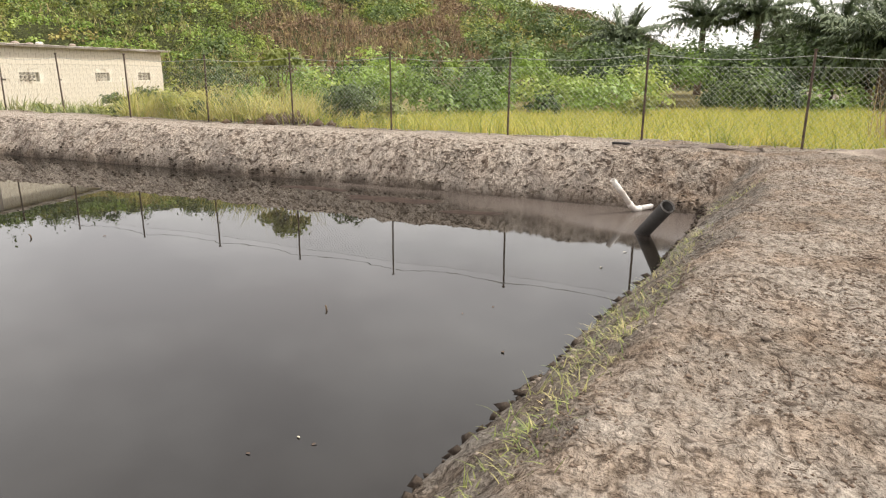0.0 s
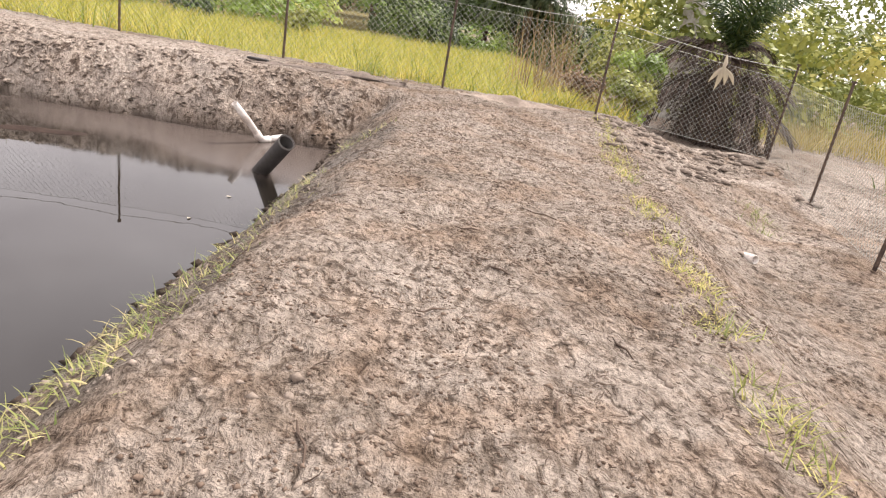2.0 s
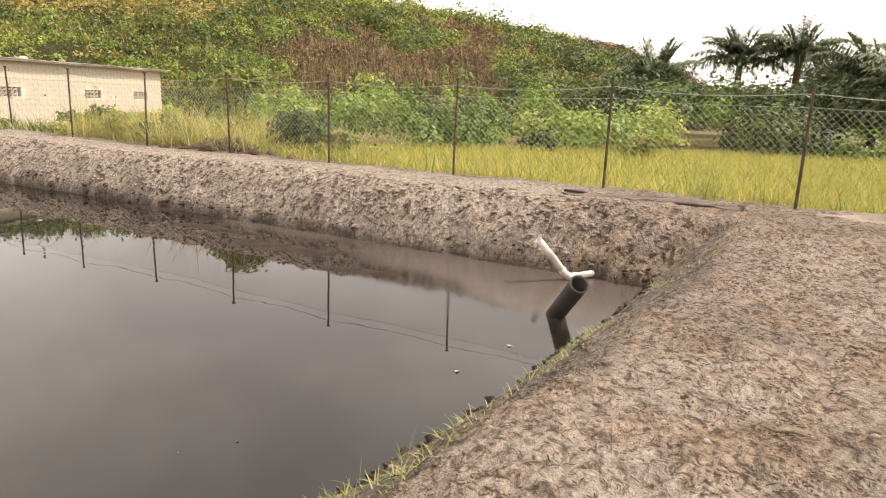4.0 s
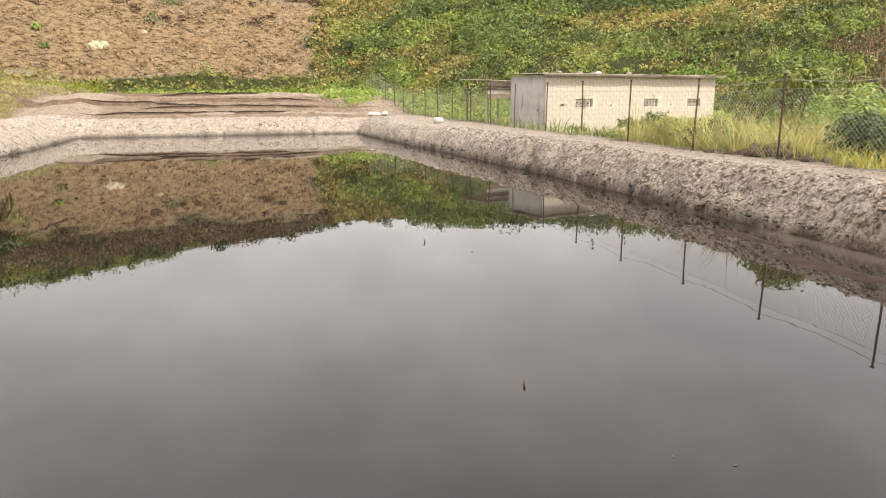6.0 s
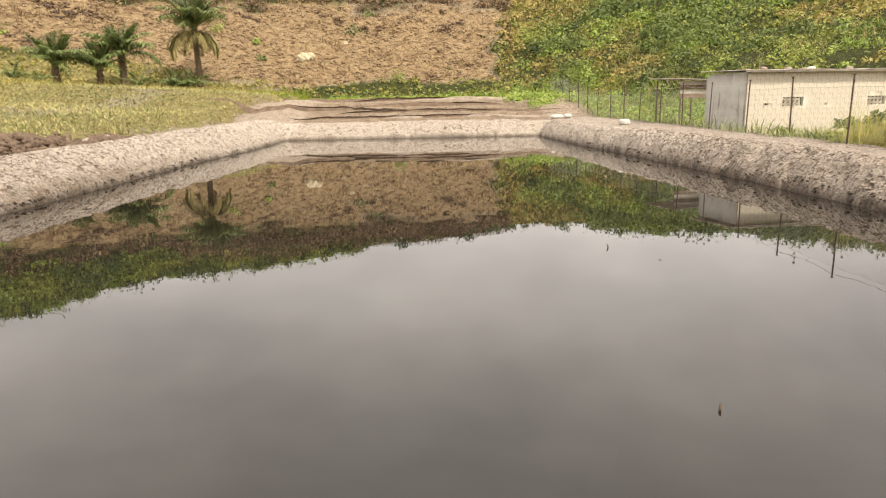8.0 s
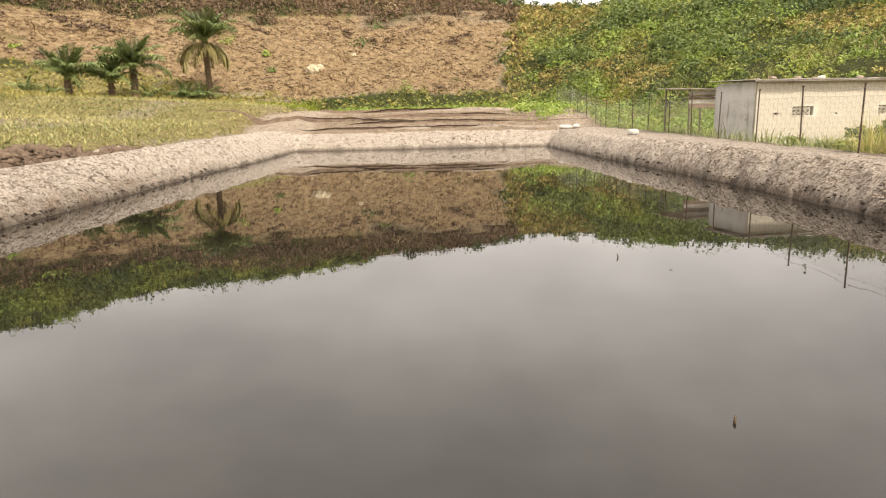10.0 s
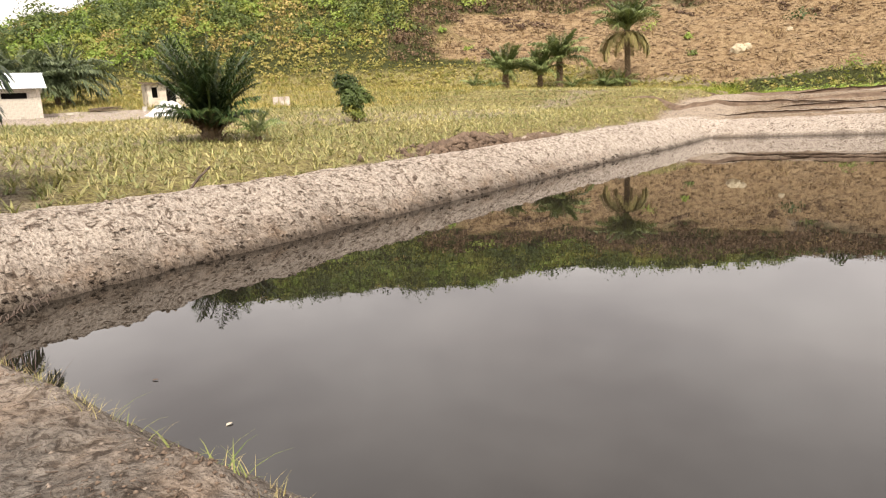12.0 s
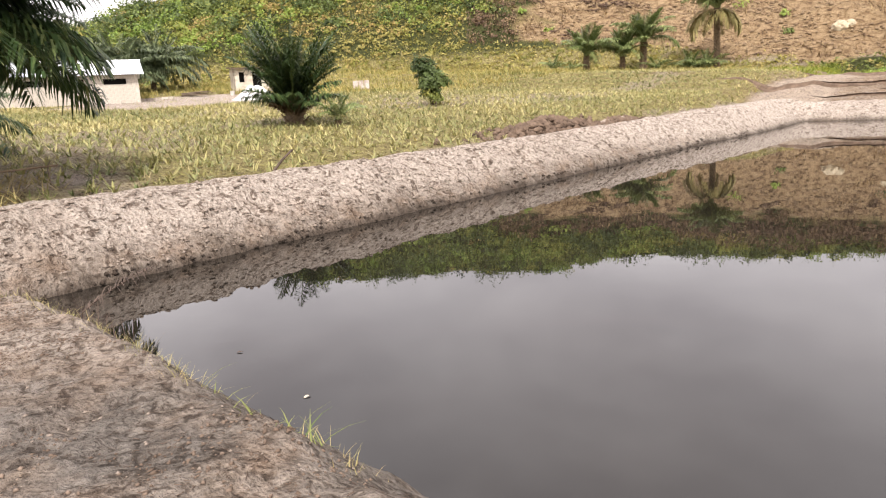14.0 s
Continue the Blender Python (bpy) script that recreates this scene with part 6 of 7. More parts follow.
bush("fence_bush", 17.3, 25.0, 0.45, 500, 0.12, MAT_LEAF, "low green weeds at the shed's foot", "bush", 17, 0.02, 0.6)
bush("meadow_shrub", 27.0, 4.0, 0.7, 1600, 0.14, MAT_LEAF, "single bright green shrub in the meadow", "shrub", 7, 0.1)
bush("young_tree", -24.2, 30.5, 1.1, 4200, 0.2, MAT_DARKLEAF, "young leafy tree standing alone in the field", "tree", 8, 0.35, 1.25, 1.35)
bush("low_shrub", -23.6, 30.0, 0.6, 500, 0.16, MAT_LEAF, "low shrub at the foot of the young tree", "shrub", 9, 0.05)
bush("corner_bush", 17.0, -5.35, 0.5, 2400, 0.12, MAT_LEAF, "leafy green climber bush outside the fence corner", "bush", 10, 0.1, 0.95, 1.7)
bush("corner_bush", 18.5, -5.85, 0.6, 2800, 0.13, MAT_LUSH, "leafy bright green climber bush outside the fence corner", "bush", 12, 0.2, 1.0, 2.2)

bush("dry_bush", 18.2, -4.55, 0.62, 900, 0.12, MAT_DRY, "dry brown bush outside the fence corner", "bush", 13, 0.1)
x, y = 20.5 + rng.normal(0, 0.5, 20), -4.2 + rng.normal(0, 0.5, 20)
grass_patch("dry_reeds", x, y, 6, 0.2, (1.4, 2.8), (0.02, 0.04), (0.02, 0.3), MAT_DRY, "tall dry reed stalks outside the fence", 0.3, (0.5, 1))
x, y = scatter(420, 22, 34, -19, -11)
grass_patch("dry_tussocks", x, y, 10, 0.25, (0.4, 1.2), (0.02, 0.05), (0.1, 0.7), MAT_GOLDGRASS, "dry tan grass tussocks on the pale ground past the fence", 0.6, (0.5, 1.0))
# burnt-looking dead palm and pale trunk past the fence corner
dead = empty("dead_palm", pose(20.4, -8.8, land_at(20.4, -8.8)), "dead palm stump buried in hanging brown fronds", "palm tree")
part("trunk", palm_trunk(2.2, 0.4, 77), MAT_BARK, dead)
F_DEAD = [frond_mesh("frond", 2.3, (0.5 - 0.3 * k, -1.55), 44, 0.6, 500 + k, MAT_DEADFROND, 0.8, 0.035) for k in range(3)]
for k in range(64):
    fr = new("dead_frond", F_DEAD[k % 3])
    fr.parent = dead
    fr.matrix_basis = Matrix.Translation((0, 0, 2.35 - 0.11 * (k % 16))) @ Matrix.Rotation(k * 2.399, 4, "Z") @ Matrix.Rotation(-0.1 + 0.6 * math.sin(k * 1.3), 4, "Y") @ Matrix.Translation((0.2, 0, 0)) @ Matrix.Scale(0.8 + 0.25 * math.sin(k * 4.7), 4)
for k in range(10):
    fr = new("frond", F_BIG["mid"][k % 3])
    fr.parent = dead
    fr.matrix_basis = Matrix.Translation((0, 0, 2.0)) @ Matrix.Rotation(k * 2.399 + 0.5, 4, "Z") @ Matrix.Rotation(-0.5, 4, "Y") @ Matrix.Scale(0.8, 4)
pale = empty("pale_tree", pose(25.5, -9.6, land_at(25.5, -9.6)), "tree with a thick pale grey trunk behind the dead palm", "tree")
bm = bmesh.new()
tube(bm, [(0, 0, -0.3), (0.05, 0.02, 1.2), (0.1, 0.1, 3.0), (0.25, 0.3, 5.0), (0.2, 0.6, 7.0)], [0.6, 0.52, 0.42, 0.26, 0.08], 12)
for a in range(6):
    e = Vector((math.cos(a * 1.05) * 2.2, math.sin(a * 1.05) * 2.2, 6.2 + 0.4 * (a % 3)))
    tube(bm, [(0.12, 0.12, 3.4 + 0.25 * a), e * 0.5 + Vector((0, 0, 2.6)), e], [0.13, 0.08, 0.02], 6)
part("trunk", bm, MAT_GREYBARK, pale)
cs = rng.normal(size=(26, 3)) * np.array([1.5, 1.5, 0.8]) + np.array([0.2, 0.4, 6.2])
v, f, k, who = dome_leaves(cs, rng.uniform(0.6, 1.1, 26), 110, np.full(26, 0.2))
soup("crown", v, f, MAT_LEAF, pale, np.repeat(rng.uniform(0.1, 0.6, 26)[who], k))

# bleached leaf hooked on the fence wire
bleached = empty("bleached_leaf", pose(*[*corner, 0][:2], land_at(*corner)), "bleached dry leaf bunch hung over the fence wire", "dry leaf")
back_ = Vector((0, 1, 0))
for k, (a, long_) in enumerate(((-0.75, 0.42), (-0.3, 0.36), (0.15, 0.46), (0.6, 0.4))):
    bm = bmesh.new()
    rows = []
    for i in range(8):
        q = i / 7
        c = back_ * (1.5 + long_ * math.sin(a) * (q ** 0.8)) + Vector((-0.05 - 0.05 * math.sin(3 * q), 0, MESH_TOP + 0.03 - long_ * math.cos(a) * q * (0.75 + 0.25 * q)))
        w = 0.052 * math.sin(math.pi * (0.1 + 0.86 * q)) ** 1.3 + 0.003
        rows.append((bm.verts.new(c + back_ * w), bm.verts.new(c + Vector((-0.02, 0, 0))), bm.verts.new(c - back_ * w)))
    for p, q in zip(rows, rows[1:]):
        bm.faces.new((p[0], p[1], q[1], q[0]))
        bm.faces.new((p[1], p[2], q[2], q[1]))
    bmesh.ops.solidify(bm, geom=bm.faces, thickness=0.004)
    part("leaflet", bm, MAT_PALELEAF, bleached)
bm = bmesh.new()
tube(bm, [back_ * 1.5 + Vector((-0.05, 0, MESH_TOP + 0.0)), back_ * 1.49 + Vector((-0.05, 0, MESH_TOP + 0.12)), back_ * 1.51 + Vector((-0.05, 0, MESH_TOP + 0.26))], [0.03, 0.042, 0.014], 7)
part("stalk", bm, MAT_PALELEAF, bleached)

# ---- the planted field ----
px, py = [], []
for row in range(76):
    for k in range(220):
        px.append(-11.6 - 0.555 * row + 0.12 * math.sin(k))
        py.append(-6 + 0.4 * k)
px, py = np.array(px) + rng.normal(0, 0.14, len(px)), np.array(py) + rng.normal(0, 0.16, len(py))
m_ = (bearing(px, py) < 80) & (reach(px, py) < 80 - 20 * S((bearing(px, py) - 35) / 20)) & (vnoise(px, py, 4.5, 61) > -0.88) & (np.hypot((px + 50.0) / 6.6, (py - 28.5) / 9.0) > 1.1) & ~((py < 4.4) & (px > -15.5)) & ~((px > -12.6) & (py > 20) & (py < 30)) & (rng.random(len(px)) < 0.95)
px, py = px[m_], py[m_]
who = np.repeat(np.arange(len(px)), 8)
grow = rng.uniform(0.55, 1.0, len(px))
v, f, k = blades(on_land(px[who] + rng.normal(0, 0.03, len(who)), py[who] + rng.normal(0, 0.03, len(who)), -0.02), rng.uniform(0, 6.28, len(who)), grow[who] * rng.uniform(0.25, 0.55, len(who)), rng.uniform(0.035, 0.065, len(who)), rng.uniform(0.3, 1.2, len(who)), 0.6, 2)
tone_p = np.clip(0.5 + 0.25 * vnoise(px, py, 6, 62) + rng.normal(0, 0.15, len(px)), 0, 1)
stuff("pineapple_plants", v, f, MAT_PINEAPPLE, "rows of spiky green and yellowing pineapple plants in the field", "pineapple plants", np.repeat(np.clip(tone_p[who] + rng.normal(0, 0.1, len(who)), 0, 1), k))
x, y = scatter(12000, -55, -10.7, -6, 75)
m_ = (vnoise(x, y, 3.5, 63) > 0.0) & (bearing(x, y) < 84) & (rng.random(len(x)) < np.clip(1.2 - reach(x, y) / 70, 0.2, 1))
grass_patch("field_grass", x[m_], y[m_], 8, 0.16, (0.1, 0.38), (0.015, 0.035), (0.1, 1.0), MAT_BANKGRASS, "short dry grass between the pineapple rows", 0.7, (0.1, 1.0))
x, y = scatter(6000, -80, -14, 20, 95)
m_ = (np.hypot((x + 50.0) / 6.6, (y - 28.5) / 9.0) > 1.12) & (reach(x, y) > 62 + 14 * S((40 - bearing(x, y)) / 20)) & (reach(x, y) < np.interp(bearing(x, y), HILL_AZ, HILL_FOOT) + 4)
grass_patch("foot_of_hill_grass", x[m_], y[m_], 10, 0.3, (0.3, 0.9), (0.04, 0.08), (0.1, 0.8), MAT_GOLDGRASS, "tall yellowing grass between field and hill", 0.7, (0.0, 1.0))
x, y = scatter(3200, -16, 26, 70, 90)
m_ = (vnoise(x, y, 3, 64) > -0.1) & (y > 66)
grass_patch("terrace_grass", x[m_], y[m_], 9, 0.25, (0.3, 0.8), (0.05, 0.1), (0.2, 1.1), MAT_YELLOWGRASS, "bright green grass strip at the foot of the cut", 0.7, (0.0, 0.3))

x, y = np.concatenate([rng.uniform(-8, 24, 260), rng.uniform(10.5, 17, 90)]), np.concatenate([rng.uniform(76, 90, 260), rng.uniform(54, 80, 90)])
shrub_belt("terrace_weeds", on_land(x, y, -0.1), rng.uniform(0.5, 1.3, len(x)), 90, 0.26, MAT_LUSH, "bright green weeds and creepers at the foot of the cut", 0.6, 0.2, 0.8)
x, y = scatter(190, 16.3, 26, 35, 64)
m_ = ~((x > 15.9) & (x < 19.4) & (y < 37.5))
shrub_belt("fence_side_weeds", on_land(x[m_], y[m_], -0.05), rng.uniform(0.4, 1.0, m_.sum()), 110, 0.2, MAT_LUSH, "bright green leafy weeds behind the fence by the shed", 0.55, 0.2, 1.2)

# dead fronds and stakes near the large palm
x, y = -13.2 + rng.normal(0, 0.8, 150), 2.3 + rng.normal(0, 1.0, 150)
who = np.repeat(np.arange(150), 8)
v, f, k = blades(on_land(x[who] + rng.normal(0, 0.1, len(who)), y[who] + rng.normal(0, 0.1, len(who)), 0.02), rng.uniform(0, 6.28, len(who)), rng.uniform(0.4, 1.0, len(who)), rng.uniform(0.015, 0.035, len(who)), rng.uniform(0.5, 1.4, len(who)), 0.7, 3)
stuff("dry_frond_litter", v, f, MAT_OLDFROND, "pile of dry fronds and straw by the palm's foot", "dry fronds", np.repeat(rng.uniform(0.3, 1, len(who)), k))
rail = empty("low_rail", pose(-12.6, 3.0, land_at(-12.6, 3.0)), "low rail of a bamboo pole on two forked stakes", "rail")
for k, (a, b) in enumerate((((0, 0, -0.1), (0, 0, 0.4)), ((-0.2, 1.5, -0.1), (-0.2, 1.5, 0.42)))):
    bm = bmesh.new()
    tube(bm, [a, b], 0.022, 6)
    tube(bm, [b, (b[0] + 0.05, b[1] + 0.06, b[2] + 0.12)], 0.014, 5)
    part("stake", bm, MAT_WOOD, rail)
bm = bmesh.new()
tube(bm, [(0.03, -0.5, 0.4), (-0.08, 0.6, 0.4), (-0.2, 1.7, 0.42)], 0.024, 6)
part("pole", bm, MAT_SCAR, rail)
bm = bmesh.new()
tube(bm, [(0, 0, -0.15), (0.1, 0.42, 0.3), (0.16, 0.75, 0.55)], [0.035, 0.032, 0.026], 6)
st = part("leaning_stick", bm, MAT_POST)
st.matrix_basis = pose(-11.0, 8.9, land_at(-11.0, 8.9))
tagged(st, "dark stick leaning over the field's edge", "stick")

# ---- the near bank: grass fringe, clods, twigs ----
def bank_line(n, x0, x1, u0, u1):
    x = rng.uniform(x0, x1, n)
    u = rng.uniform(u0, u1, n)
    edge, width = near_edge(x)
    y = edge - u * width
    return x, y


x, y = bank_line(520, 1.5, 12.6, 0.22, 0.85)
m_ = vnoise(x, y, 0.7, 71) > 0.12
grass_patch("bank_grass", x[m_], y[m_], 10, 0.06, (0.05, 0.16), (0.006, 0.013), (0.3, 1.2), MAT_BANKGRASS, "yellow-green grass tufts along the water's edge", 0.8, (0.05, 0.9), 3)
x, y = bank_line(300, -6.5, 2.2, 0.55, 1.0)
m_ = vnoise(x, y, 0.5, 79) > 0.0
x, y = x[m_], y[m_]
grass_patch("sparse_bank_grass", x, y, 4, 0.04, (0.05, 0.17), (0.003, 0.007), (0.1, 1.0), MAT_STRAW, "sparse dry grass on the bank's edge", 0.8, (0.3, 1.0), 3)
x, y = np.array([-5.6, -5.3, -5.0, 0.2, 0.5, 0.75, -0.4, 3.4, 3.7, 4.1, 6.0, 6.3, 4.9]), np.array([1.3, 1.25, 1.3, 0.95, 0.98, 0.95, 1.02, 1.1, 1.15, 1.05, 0.85, 0.8, 0.9])
grass_patch("bank_tufts", x, y, 10, 0.05, (0.1, 0.3), (0.006, 0.012), (0.2, 1.0), MAT_BANKGRASS, "larger green grass tufts leaning over the water", 0.9, (0.1, 0.5), 3)
x = rng.uniform(3.0, 14.5, 620)
y = -2.57 - 0.145 * (x - 4) + rng.normal(0, 0.09, len(x))
m_ = vnoise(x, y, 0.6, 72) > -0.3
grass_patch("path_edge_grass", x[m_], y[m_], 6, 0.05, (0.06, 0.17), (0.007, 0.014), (0.3, 1.2), MAT_REEDGRASS, "line of dry yellow grass along the outer edge of the bank", 0.7, (0.3, 1.0), 3)
x, y = np.array([4.3, 4.6, 4.8, 5.0, 5.7, 7.4, 10.0]), np.array([-2.6, -2.66, -2.6, -2.7, -2.85, -3.05, -3.45])
grass_patch("path_edge_tufts", x, y, 14, 0.07, (0.15, 0.3), (0.008, 0.014), (0.2, 1.0), MAT_BANKGRASS, "yellow-green tufts on the outer edge of the bank", 0.8, (0.2, 0.6), 3)
x, y = np.array([9.7, 9.95, 10.2, 10.45, 10.7]), np.array([-5.25, -5.35, -5.4, -5.5, -5.5])
grass_patch("low_tufts", x, y, 30, 0.15, (0.1, 0.25), (0.008, 0.014), (0.3, 1.1), MAT_BANKGRASS, "flat grass tufts on the low ground by the fence", 0.7, (0.2, 0.6))

x, y = scatter(7500, -10.4, 15.0, -5.5, 1.7)
u_ = shore(x, y)
m_ = (u_ > 0.04) & (vnoise(x, y, 0.7, 73) > -0.5)
x, y = x[m_], y[m_]
v, f = lumps(on_land(x, y), np.where(x < 2.6, 0.5, 1.0) * (0.007 + 0.028 * rng.random(len(x)) ** 3), 0.7)
stuff("bank_clods", v, f, MAT_CLOD, "small clods and crumbs of soil on the trodden bank", "soil clods")
# crumbling wet clods; on the long banks their dark colour doubles as undercut shade
x, y = scatter(3200, 1, 12.6, 0.3, 1.6)
xr, yr = scatter(5200, 10.9, 13.2, 0.5, 34)
xl, yl = scatter(5200, -7.3, -6.0, 1.5, 34)
x, y = np.concatenate([x, xr, xl]), np.concatenate([y, yr, yl])
m_ = (shore(x, y) > 0.0) & (shore(x, y) < np.where(x < 0, 0.045, 0.12))
v, f = lumps(on_land(x[m_], y[m_]), rng.uniform(0.015, 0.06, m_.sum()), 0.8)
stuff("edge_clods", v, f, MAT_MUD, "dark wet clods crumbling at the water's edge", "soil clods")


def twigs(x, y, low, high, thick):
    n = len(x)
    a, l = rng.uniform(0, 6.28, n), rng.uniform(low, high, n)
    d = np.stack([np.cos(a), np.sin(a), 0 * a], 1) * l[:, None]
    bend = np.stack([-np.sin(a), np.cos(a), 0 * a], 1) * (l * rng.normal(0, 0.12, n))[:, None]
    mid = np.stack([x, y], 1)
    rows = []
    r = rng.uniform(*thick, n)[:, None]
    for s in (-0.5, 0.0, 0.5):
        q = mid + d[:, :2] * s + (bend[:, :2] if s == 0 else 0)
        c = np.stack([q[:, 0], q[:, 1], land(q[:, 0], q[:, 1]) + 0.004 + rng.uniform(0, 0.008, n)], 1)
        side = np.stack([-np.sin(a), np.cos(a), 0 * a], 1)
        rows += [c - side * r, c + side * r, c + np.array([0, 0, 1.6]) * r]
    v = np.stack(rows, 1).reshape(-1, 3)
    first = np.arange(n)[:, None] * 9
    f = np.concatenate([first + np.array([3 * i + j, 3 * i + (j + 1) % 3, 3 * i + 3 + (j + 1) % 3, 3 * i + 3 + j]) for i in (0, 1) for j in range(3)])
    return v, f


x, y = scatter(11000, -7, 13.5, -4.0, 0.9)
m_ = (shore(x, y) > 0.5) & (vnoise(x, y, 0.8, 77) + 0.5 * vnoise(x, y, 0.3, 78) > -0.35)
v, f = twigs(x[m_], y[m_], 0.012, 0.06, (0.001, 0.003))
stuff("bank_litter", v, f, MAT_TWIG, "bits of root, straw and twig strewn on the bank", "litter")
for k, (x, y, l, a) in enumerate(((6.1, -1.35, 0.34, 0.9), (5.3, -0.9, 0.22, 2.2), (5.2, -2.0, 0.2, 0.4), (6.9, -1.2, 0.25, 1.8), (4.5, -1.5, 0.2, 2.8), (4.0, -0.4, 0.24, 0.3), (7.6, -1.9, 0.3, 1.2))):
    bm = bmesh.new()
    dx_, dy_ = math.cos(a) * l / 2, math.sin(a) * l / 2
    zz = land_at(x, y)
    tube(bm, [(-dx_, -dy_, 0.004), (-dx_ * 0.2 + dy_ * 0.15, -dy_ * 0.2 - dx_ * 0.15, 0.016), (dx_ * 0.5, dy_ * 0.5, 0.012), (dx_, dy_, 0.03)], [0.004, 0.007, 0.006, 0.003], 6)
    tw = part("twig", bm, MAT_TWIG)
    tw.matrix_basis = pose(x, y, zz + 0.003)
    tagged(tw, "crooked dry twig lying on the trodden bank", "twig", "twigs on the bank")

x, y = scatter(42000, -7, 13.0, -4.0, 0.95)
m_ = (shore(x, y) > 0.5) & (vnoise(x, y, 0.55, 74) + 0.6 * vnoise(x, y, 0.16, 75) > 0.12)
v, f = lumps(on_land(x[m_], y[m_], 0.002), 0.004 + 0.013 * rng.random(m_.sum()) ** 2, 0.8)
stuff("bank_crumbs", v, f, MAT_CRUMB, "clusters of small brown crumbs trodden into the bank", "soil crumbs")

# clods on the inner slopes of the long banks
x, y = scatter(12000, 12.4, 15.2, 0.5, 30)
m_ = (shore(x, y) > 0.03) & (shore(x, y) < 1.3)
x1, y1 = x[m_], y[m_]
x, y = scatter(9000, -9.6, -6.2, 1.0, 34)
m_ = (shore(x, y) > 0.03) & (shore(x, y) < 1.1)
x1, y1 = np.concatenate([x1, x[m_]]), np.concatenate([y1, y[m_]])
x, y = scatter(2600, 7, 15.5, -8, -2.9)
m_ = (y < -2.8 - 0.145 * (x - 4)) & (vnoise(x, y, 0.9, 76) > -0.1)
x1, y1 = np.concatenate([x1, x[m_]]), np.concatenate([y1, y[m_]])
v, f = lumps(on_land(x1, y1), 0.012 + 0.05 * rng.random(len(x1)) ** 2.5, 0.6)
stuff("slope_clods", v, f, MAT_CLOD, "clods and digger marks on the pond's inner slopes", "soil clods")

x, y = scatter(520, 11.8, 15.3, -7.4, -3.6)
m_ = (y < -3.75 - 0.1 * (x - 12)) & (vnoise(x, y, 0.7, 57) > -0.05)
v, f = lumps(on_land(x[m_], y[m_], 0.01), 0.02 + 0.11 * rng.random(m_.sum()) ** 2.2, 0.55)
stuff("fence_foot_clods", v, f, MAT_FOOTCLOD, "turned-up clods of soil along the foot of the fence", "soil clods")

bm = bmesh.new()
outer = tube(bm, [(0.3, 0.1, -0.03), (0.0, 0.0, 0.03)], 0.05, 14, False)
inner = tube(bm, [(0.3, 0.1, -0.03), (0.0, 0.0, 0.03)], 0.042, 14, False)
for k in range(14):
    bm.faces.new((outer[1][k], outer[1][(k + 1) % 14], inner[1][(k + 1) % 14], inner[1][k]))
bmesh.ops.recalc_face_normals(bm, faces=bm.faces)
stub = part("pipe_end", bm, MAT_WHITEPIPE, None, "", True)
stub.matrix_basis = pose(8.47, -4.48, land_at(8.47, -4.48) + 0.02)
tagged(stub, "short muddy pipe end lying half buried in the soil", "pipe")

fallen = new("fallen_frond", frond_mesh("frond", 0.95, (0.75, 0.35), 26, 0.2, 640, MAT_DEADFROND, 0.4, 0.012))
fallen.matrix_basis = pose(-3.0, 1.15, land_at(-3.0, 1.15) - 0.03, 0, 0, 50)
tagged(fallen, "dry brown frond lying over the pond's edge", "dry frond")
x, y = -3.3 + rng.normal(0, 0.4, 22), 1.5 + rng.normal(0, 0.1, 22)
grass_patch("dead_reeds", x, y, 6, 0.06, (0.12, 0.45), (0.005, 0.011), (0.05, 0.8), MAT_DEADFROND, "dead brown reed stubble on the pond's edge", 0.3, (0.2, 1.0))

# ---- in the water: twigs, floating bits, a mud bar ----
def float_stick(x, y, high, a, label):
    bm = bmesh.new()
    tube(bm, [(0, 0, -0.25), (0.015 * math.cos(a), 0.015 * math.sin(a), high * 0.5), (0.04 * math.cos(a), 0.04 * math.sin(a), high)], [0.012, 0.011, 0.008], 6)
    ob = part("water_twig", bm, MAT_BARK)
    ob.matrix_basis = pose(x, y, WATER)
    return tagged(ob, label, "twig", "twigs in the pond")


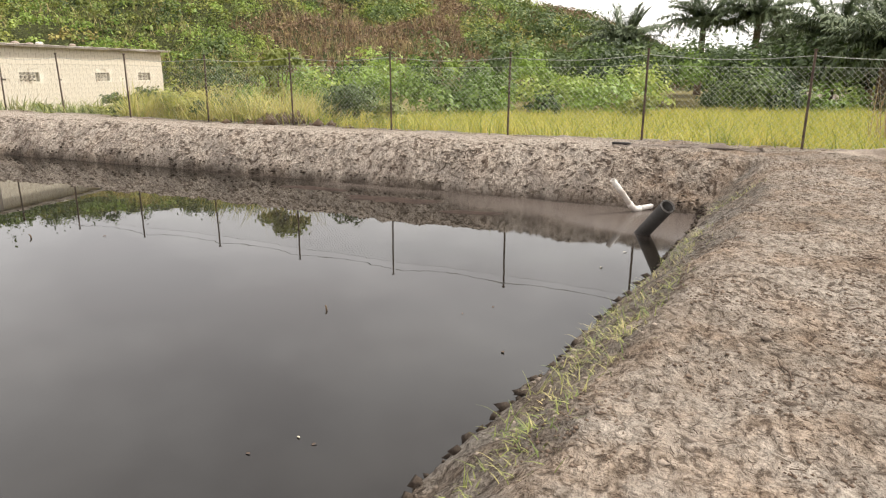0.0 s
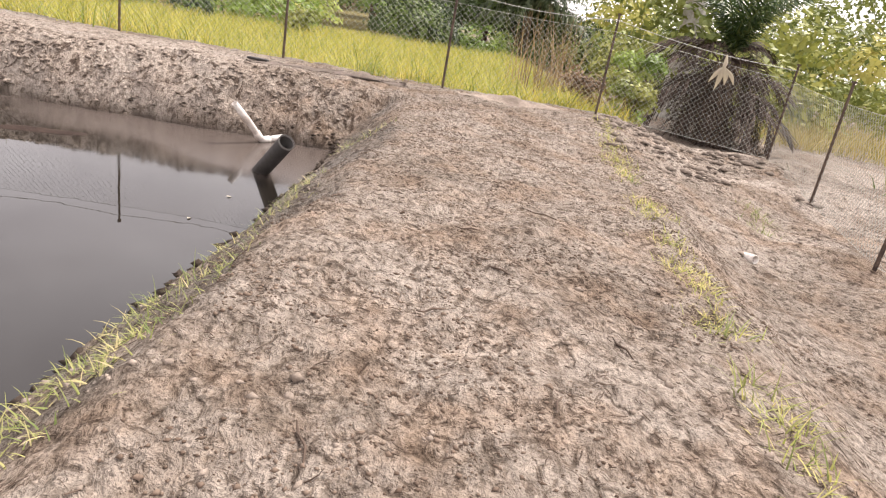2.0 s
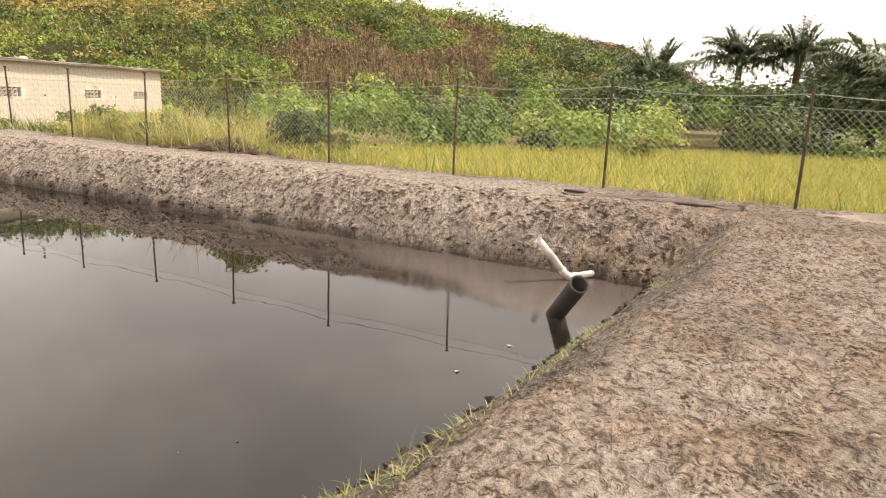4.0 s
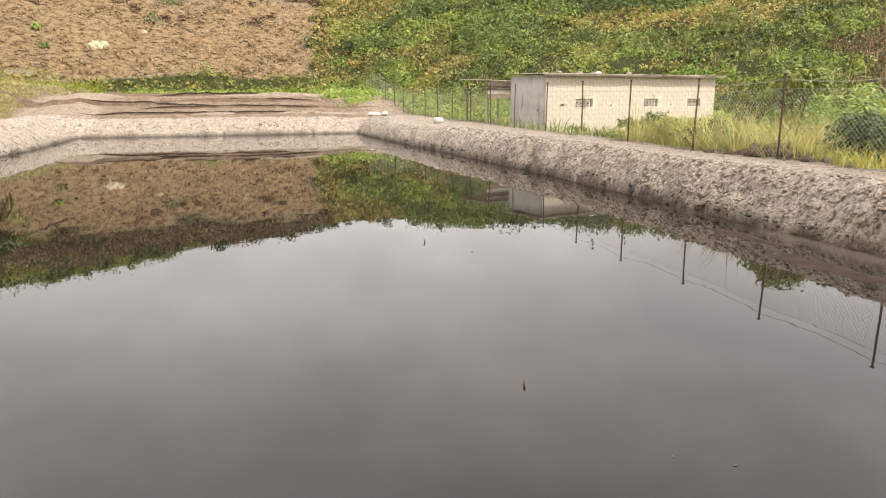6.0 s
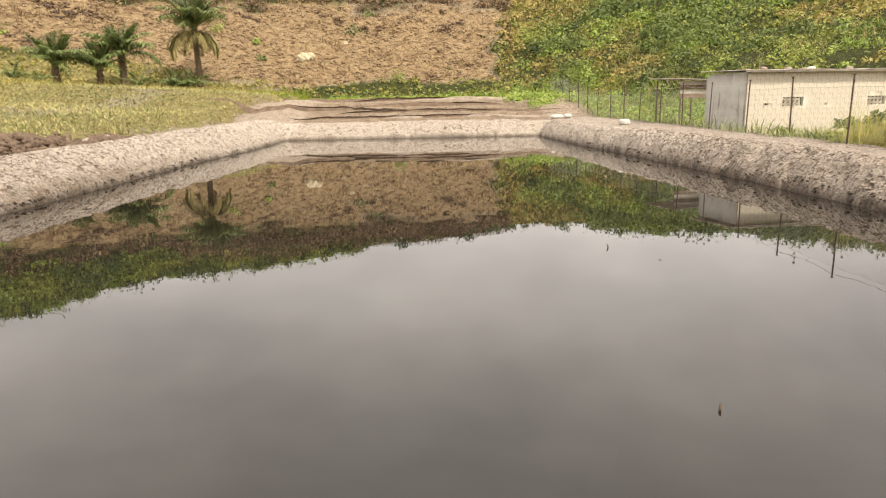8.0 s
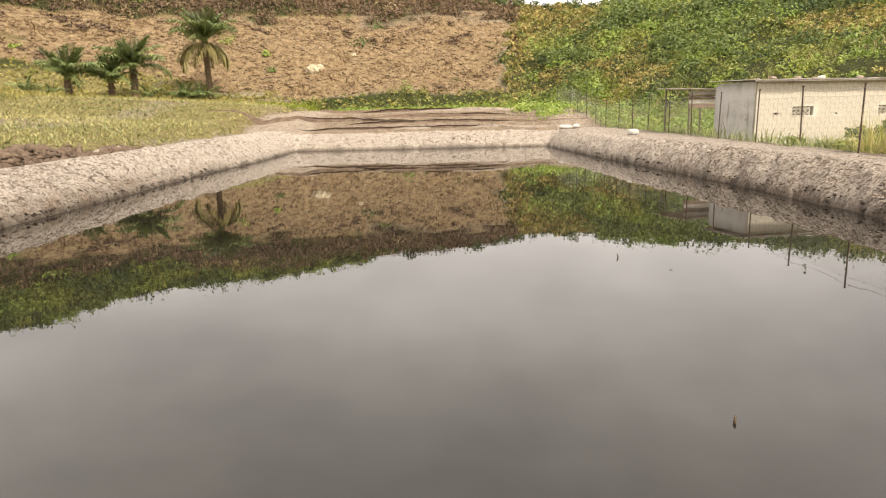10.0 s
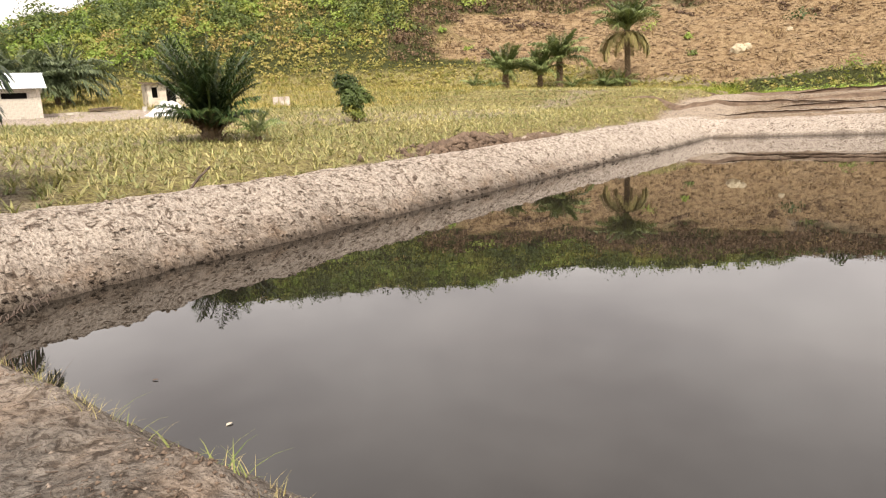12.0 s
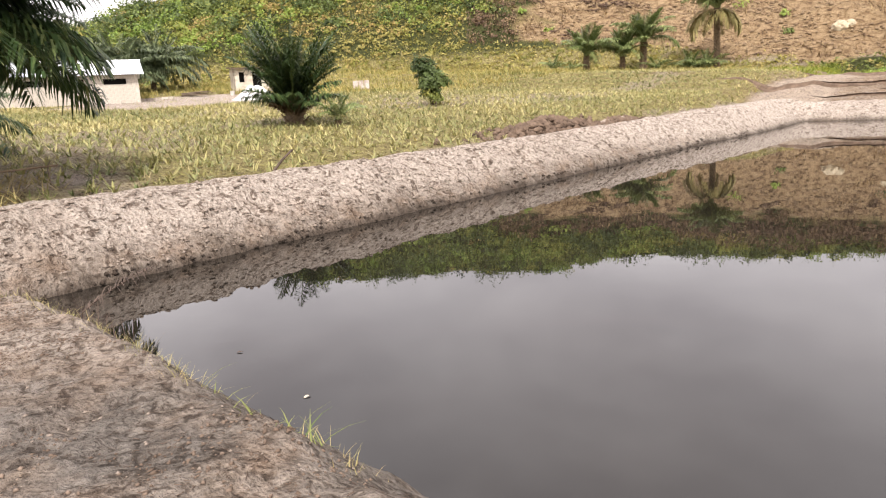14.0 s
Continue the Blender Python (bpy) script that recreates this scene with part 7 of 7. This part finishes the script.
float_stick(5.52, 3.81, 0.05, 1.0, "dark twig end sticking up out of the water")
float_stick(6.22, 9.63, 0.06, 2.0, "dark twig end sticking up out of the water")
for k, (x, y) in enumerate(((6.76, 8.73), (-2.44, 2.46), (-1.0, 2.18), (9.3, 1.35), (8.4, 1.5), (5.3, 1.75), (3.33, 2.55), (3.02, 2.73), (3.3, 2.4), (6.38, 2.25), (6.05, 2.47))):
    bm = bmesh.new()
    n = 9
    vs = [bm.verts.new((0.03 * math.cos(6.28 * i / n) * (1 + 0.3 * math.sin(i * 2.3 + k)), 0.015 * math.sin(6.28 * i / n), 0.004 + 0.006 * math.sin(i))) for i in range(n)]
    face = bm.faces.new(vs)
    bmesh.ops.solidify(bm, geom=[face], thickness=0.004)
    ob = part("floating_leaf", bm, MAT_PALELEAF if k in (2, 3, 4, 6) else MAT_TWIG)
    ob.matrix_basis = pose(x, y, WATER + 0.003, 0, 0, 40 * k) @ Matrix.Scale(0.6 if k > 5 else 1.0, 4)
    tagged(ob, "small dead leaf floating on the pond", "leaf", "floating leaves")


def mud_bar(x, y, rx, ry, seed, turn):
    bm = bmesh.new()
    rows, n = [], 26
    for i in range(6):
        q = i / 5
        row = []
        for k in range(n):
            a = 6.2832 * k / n
            wob = 1 + 0.6 * noise.noise(Vector((math.cos(a) * 1.8, math.sin(a) * 1.8, seed))) + 0.4 * noise.noise(Vector((math.cos(a) * 5, math.sin(a) * 5, seed)))
            row.append(bm.verts.new((rx * q * wob * math.cos(a), ry * q * wob * math.sin(a), 0.03 * (1 - q * q) - 0.006 + 0.008 * noise.noise(Vector((a * 3, q * 4, seed))))))
        rows.append(row)
    for a, b in zip(rows, rows[1:]):
        for k in range(n):
            bm.faces.new((a[k], b[k], b[(k + 1) % n], a[(k + 1) % n]))
    bmesh.ops.remove_doubles(bm, verts=bm.verts, dist=1e-4)
    ob = part("mud_bar", bm, MAT_BAR, None, "", True)
    ob.matrix_basis = pose(x, y, WATER, 0, 0, turn)
    return tagged(ob, "low dark mud bar just breaking the water's surface", "mud bar", "mud bars")


mud_bar(11.35, 6.2, 0.3, 1.1, 1, 8)
mud_bar(11.75, 8.4, 0.2, 0.9, 2, 4)
mud_bar(10.85, 4.4, 0.16, 0.6, 3, 15)
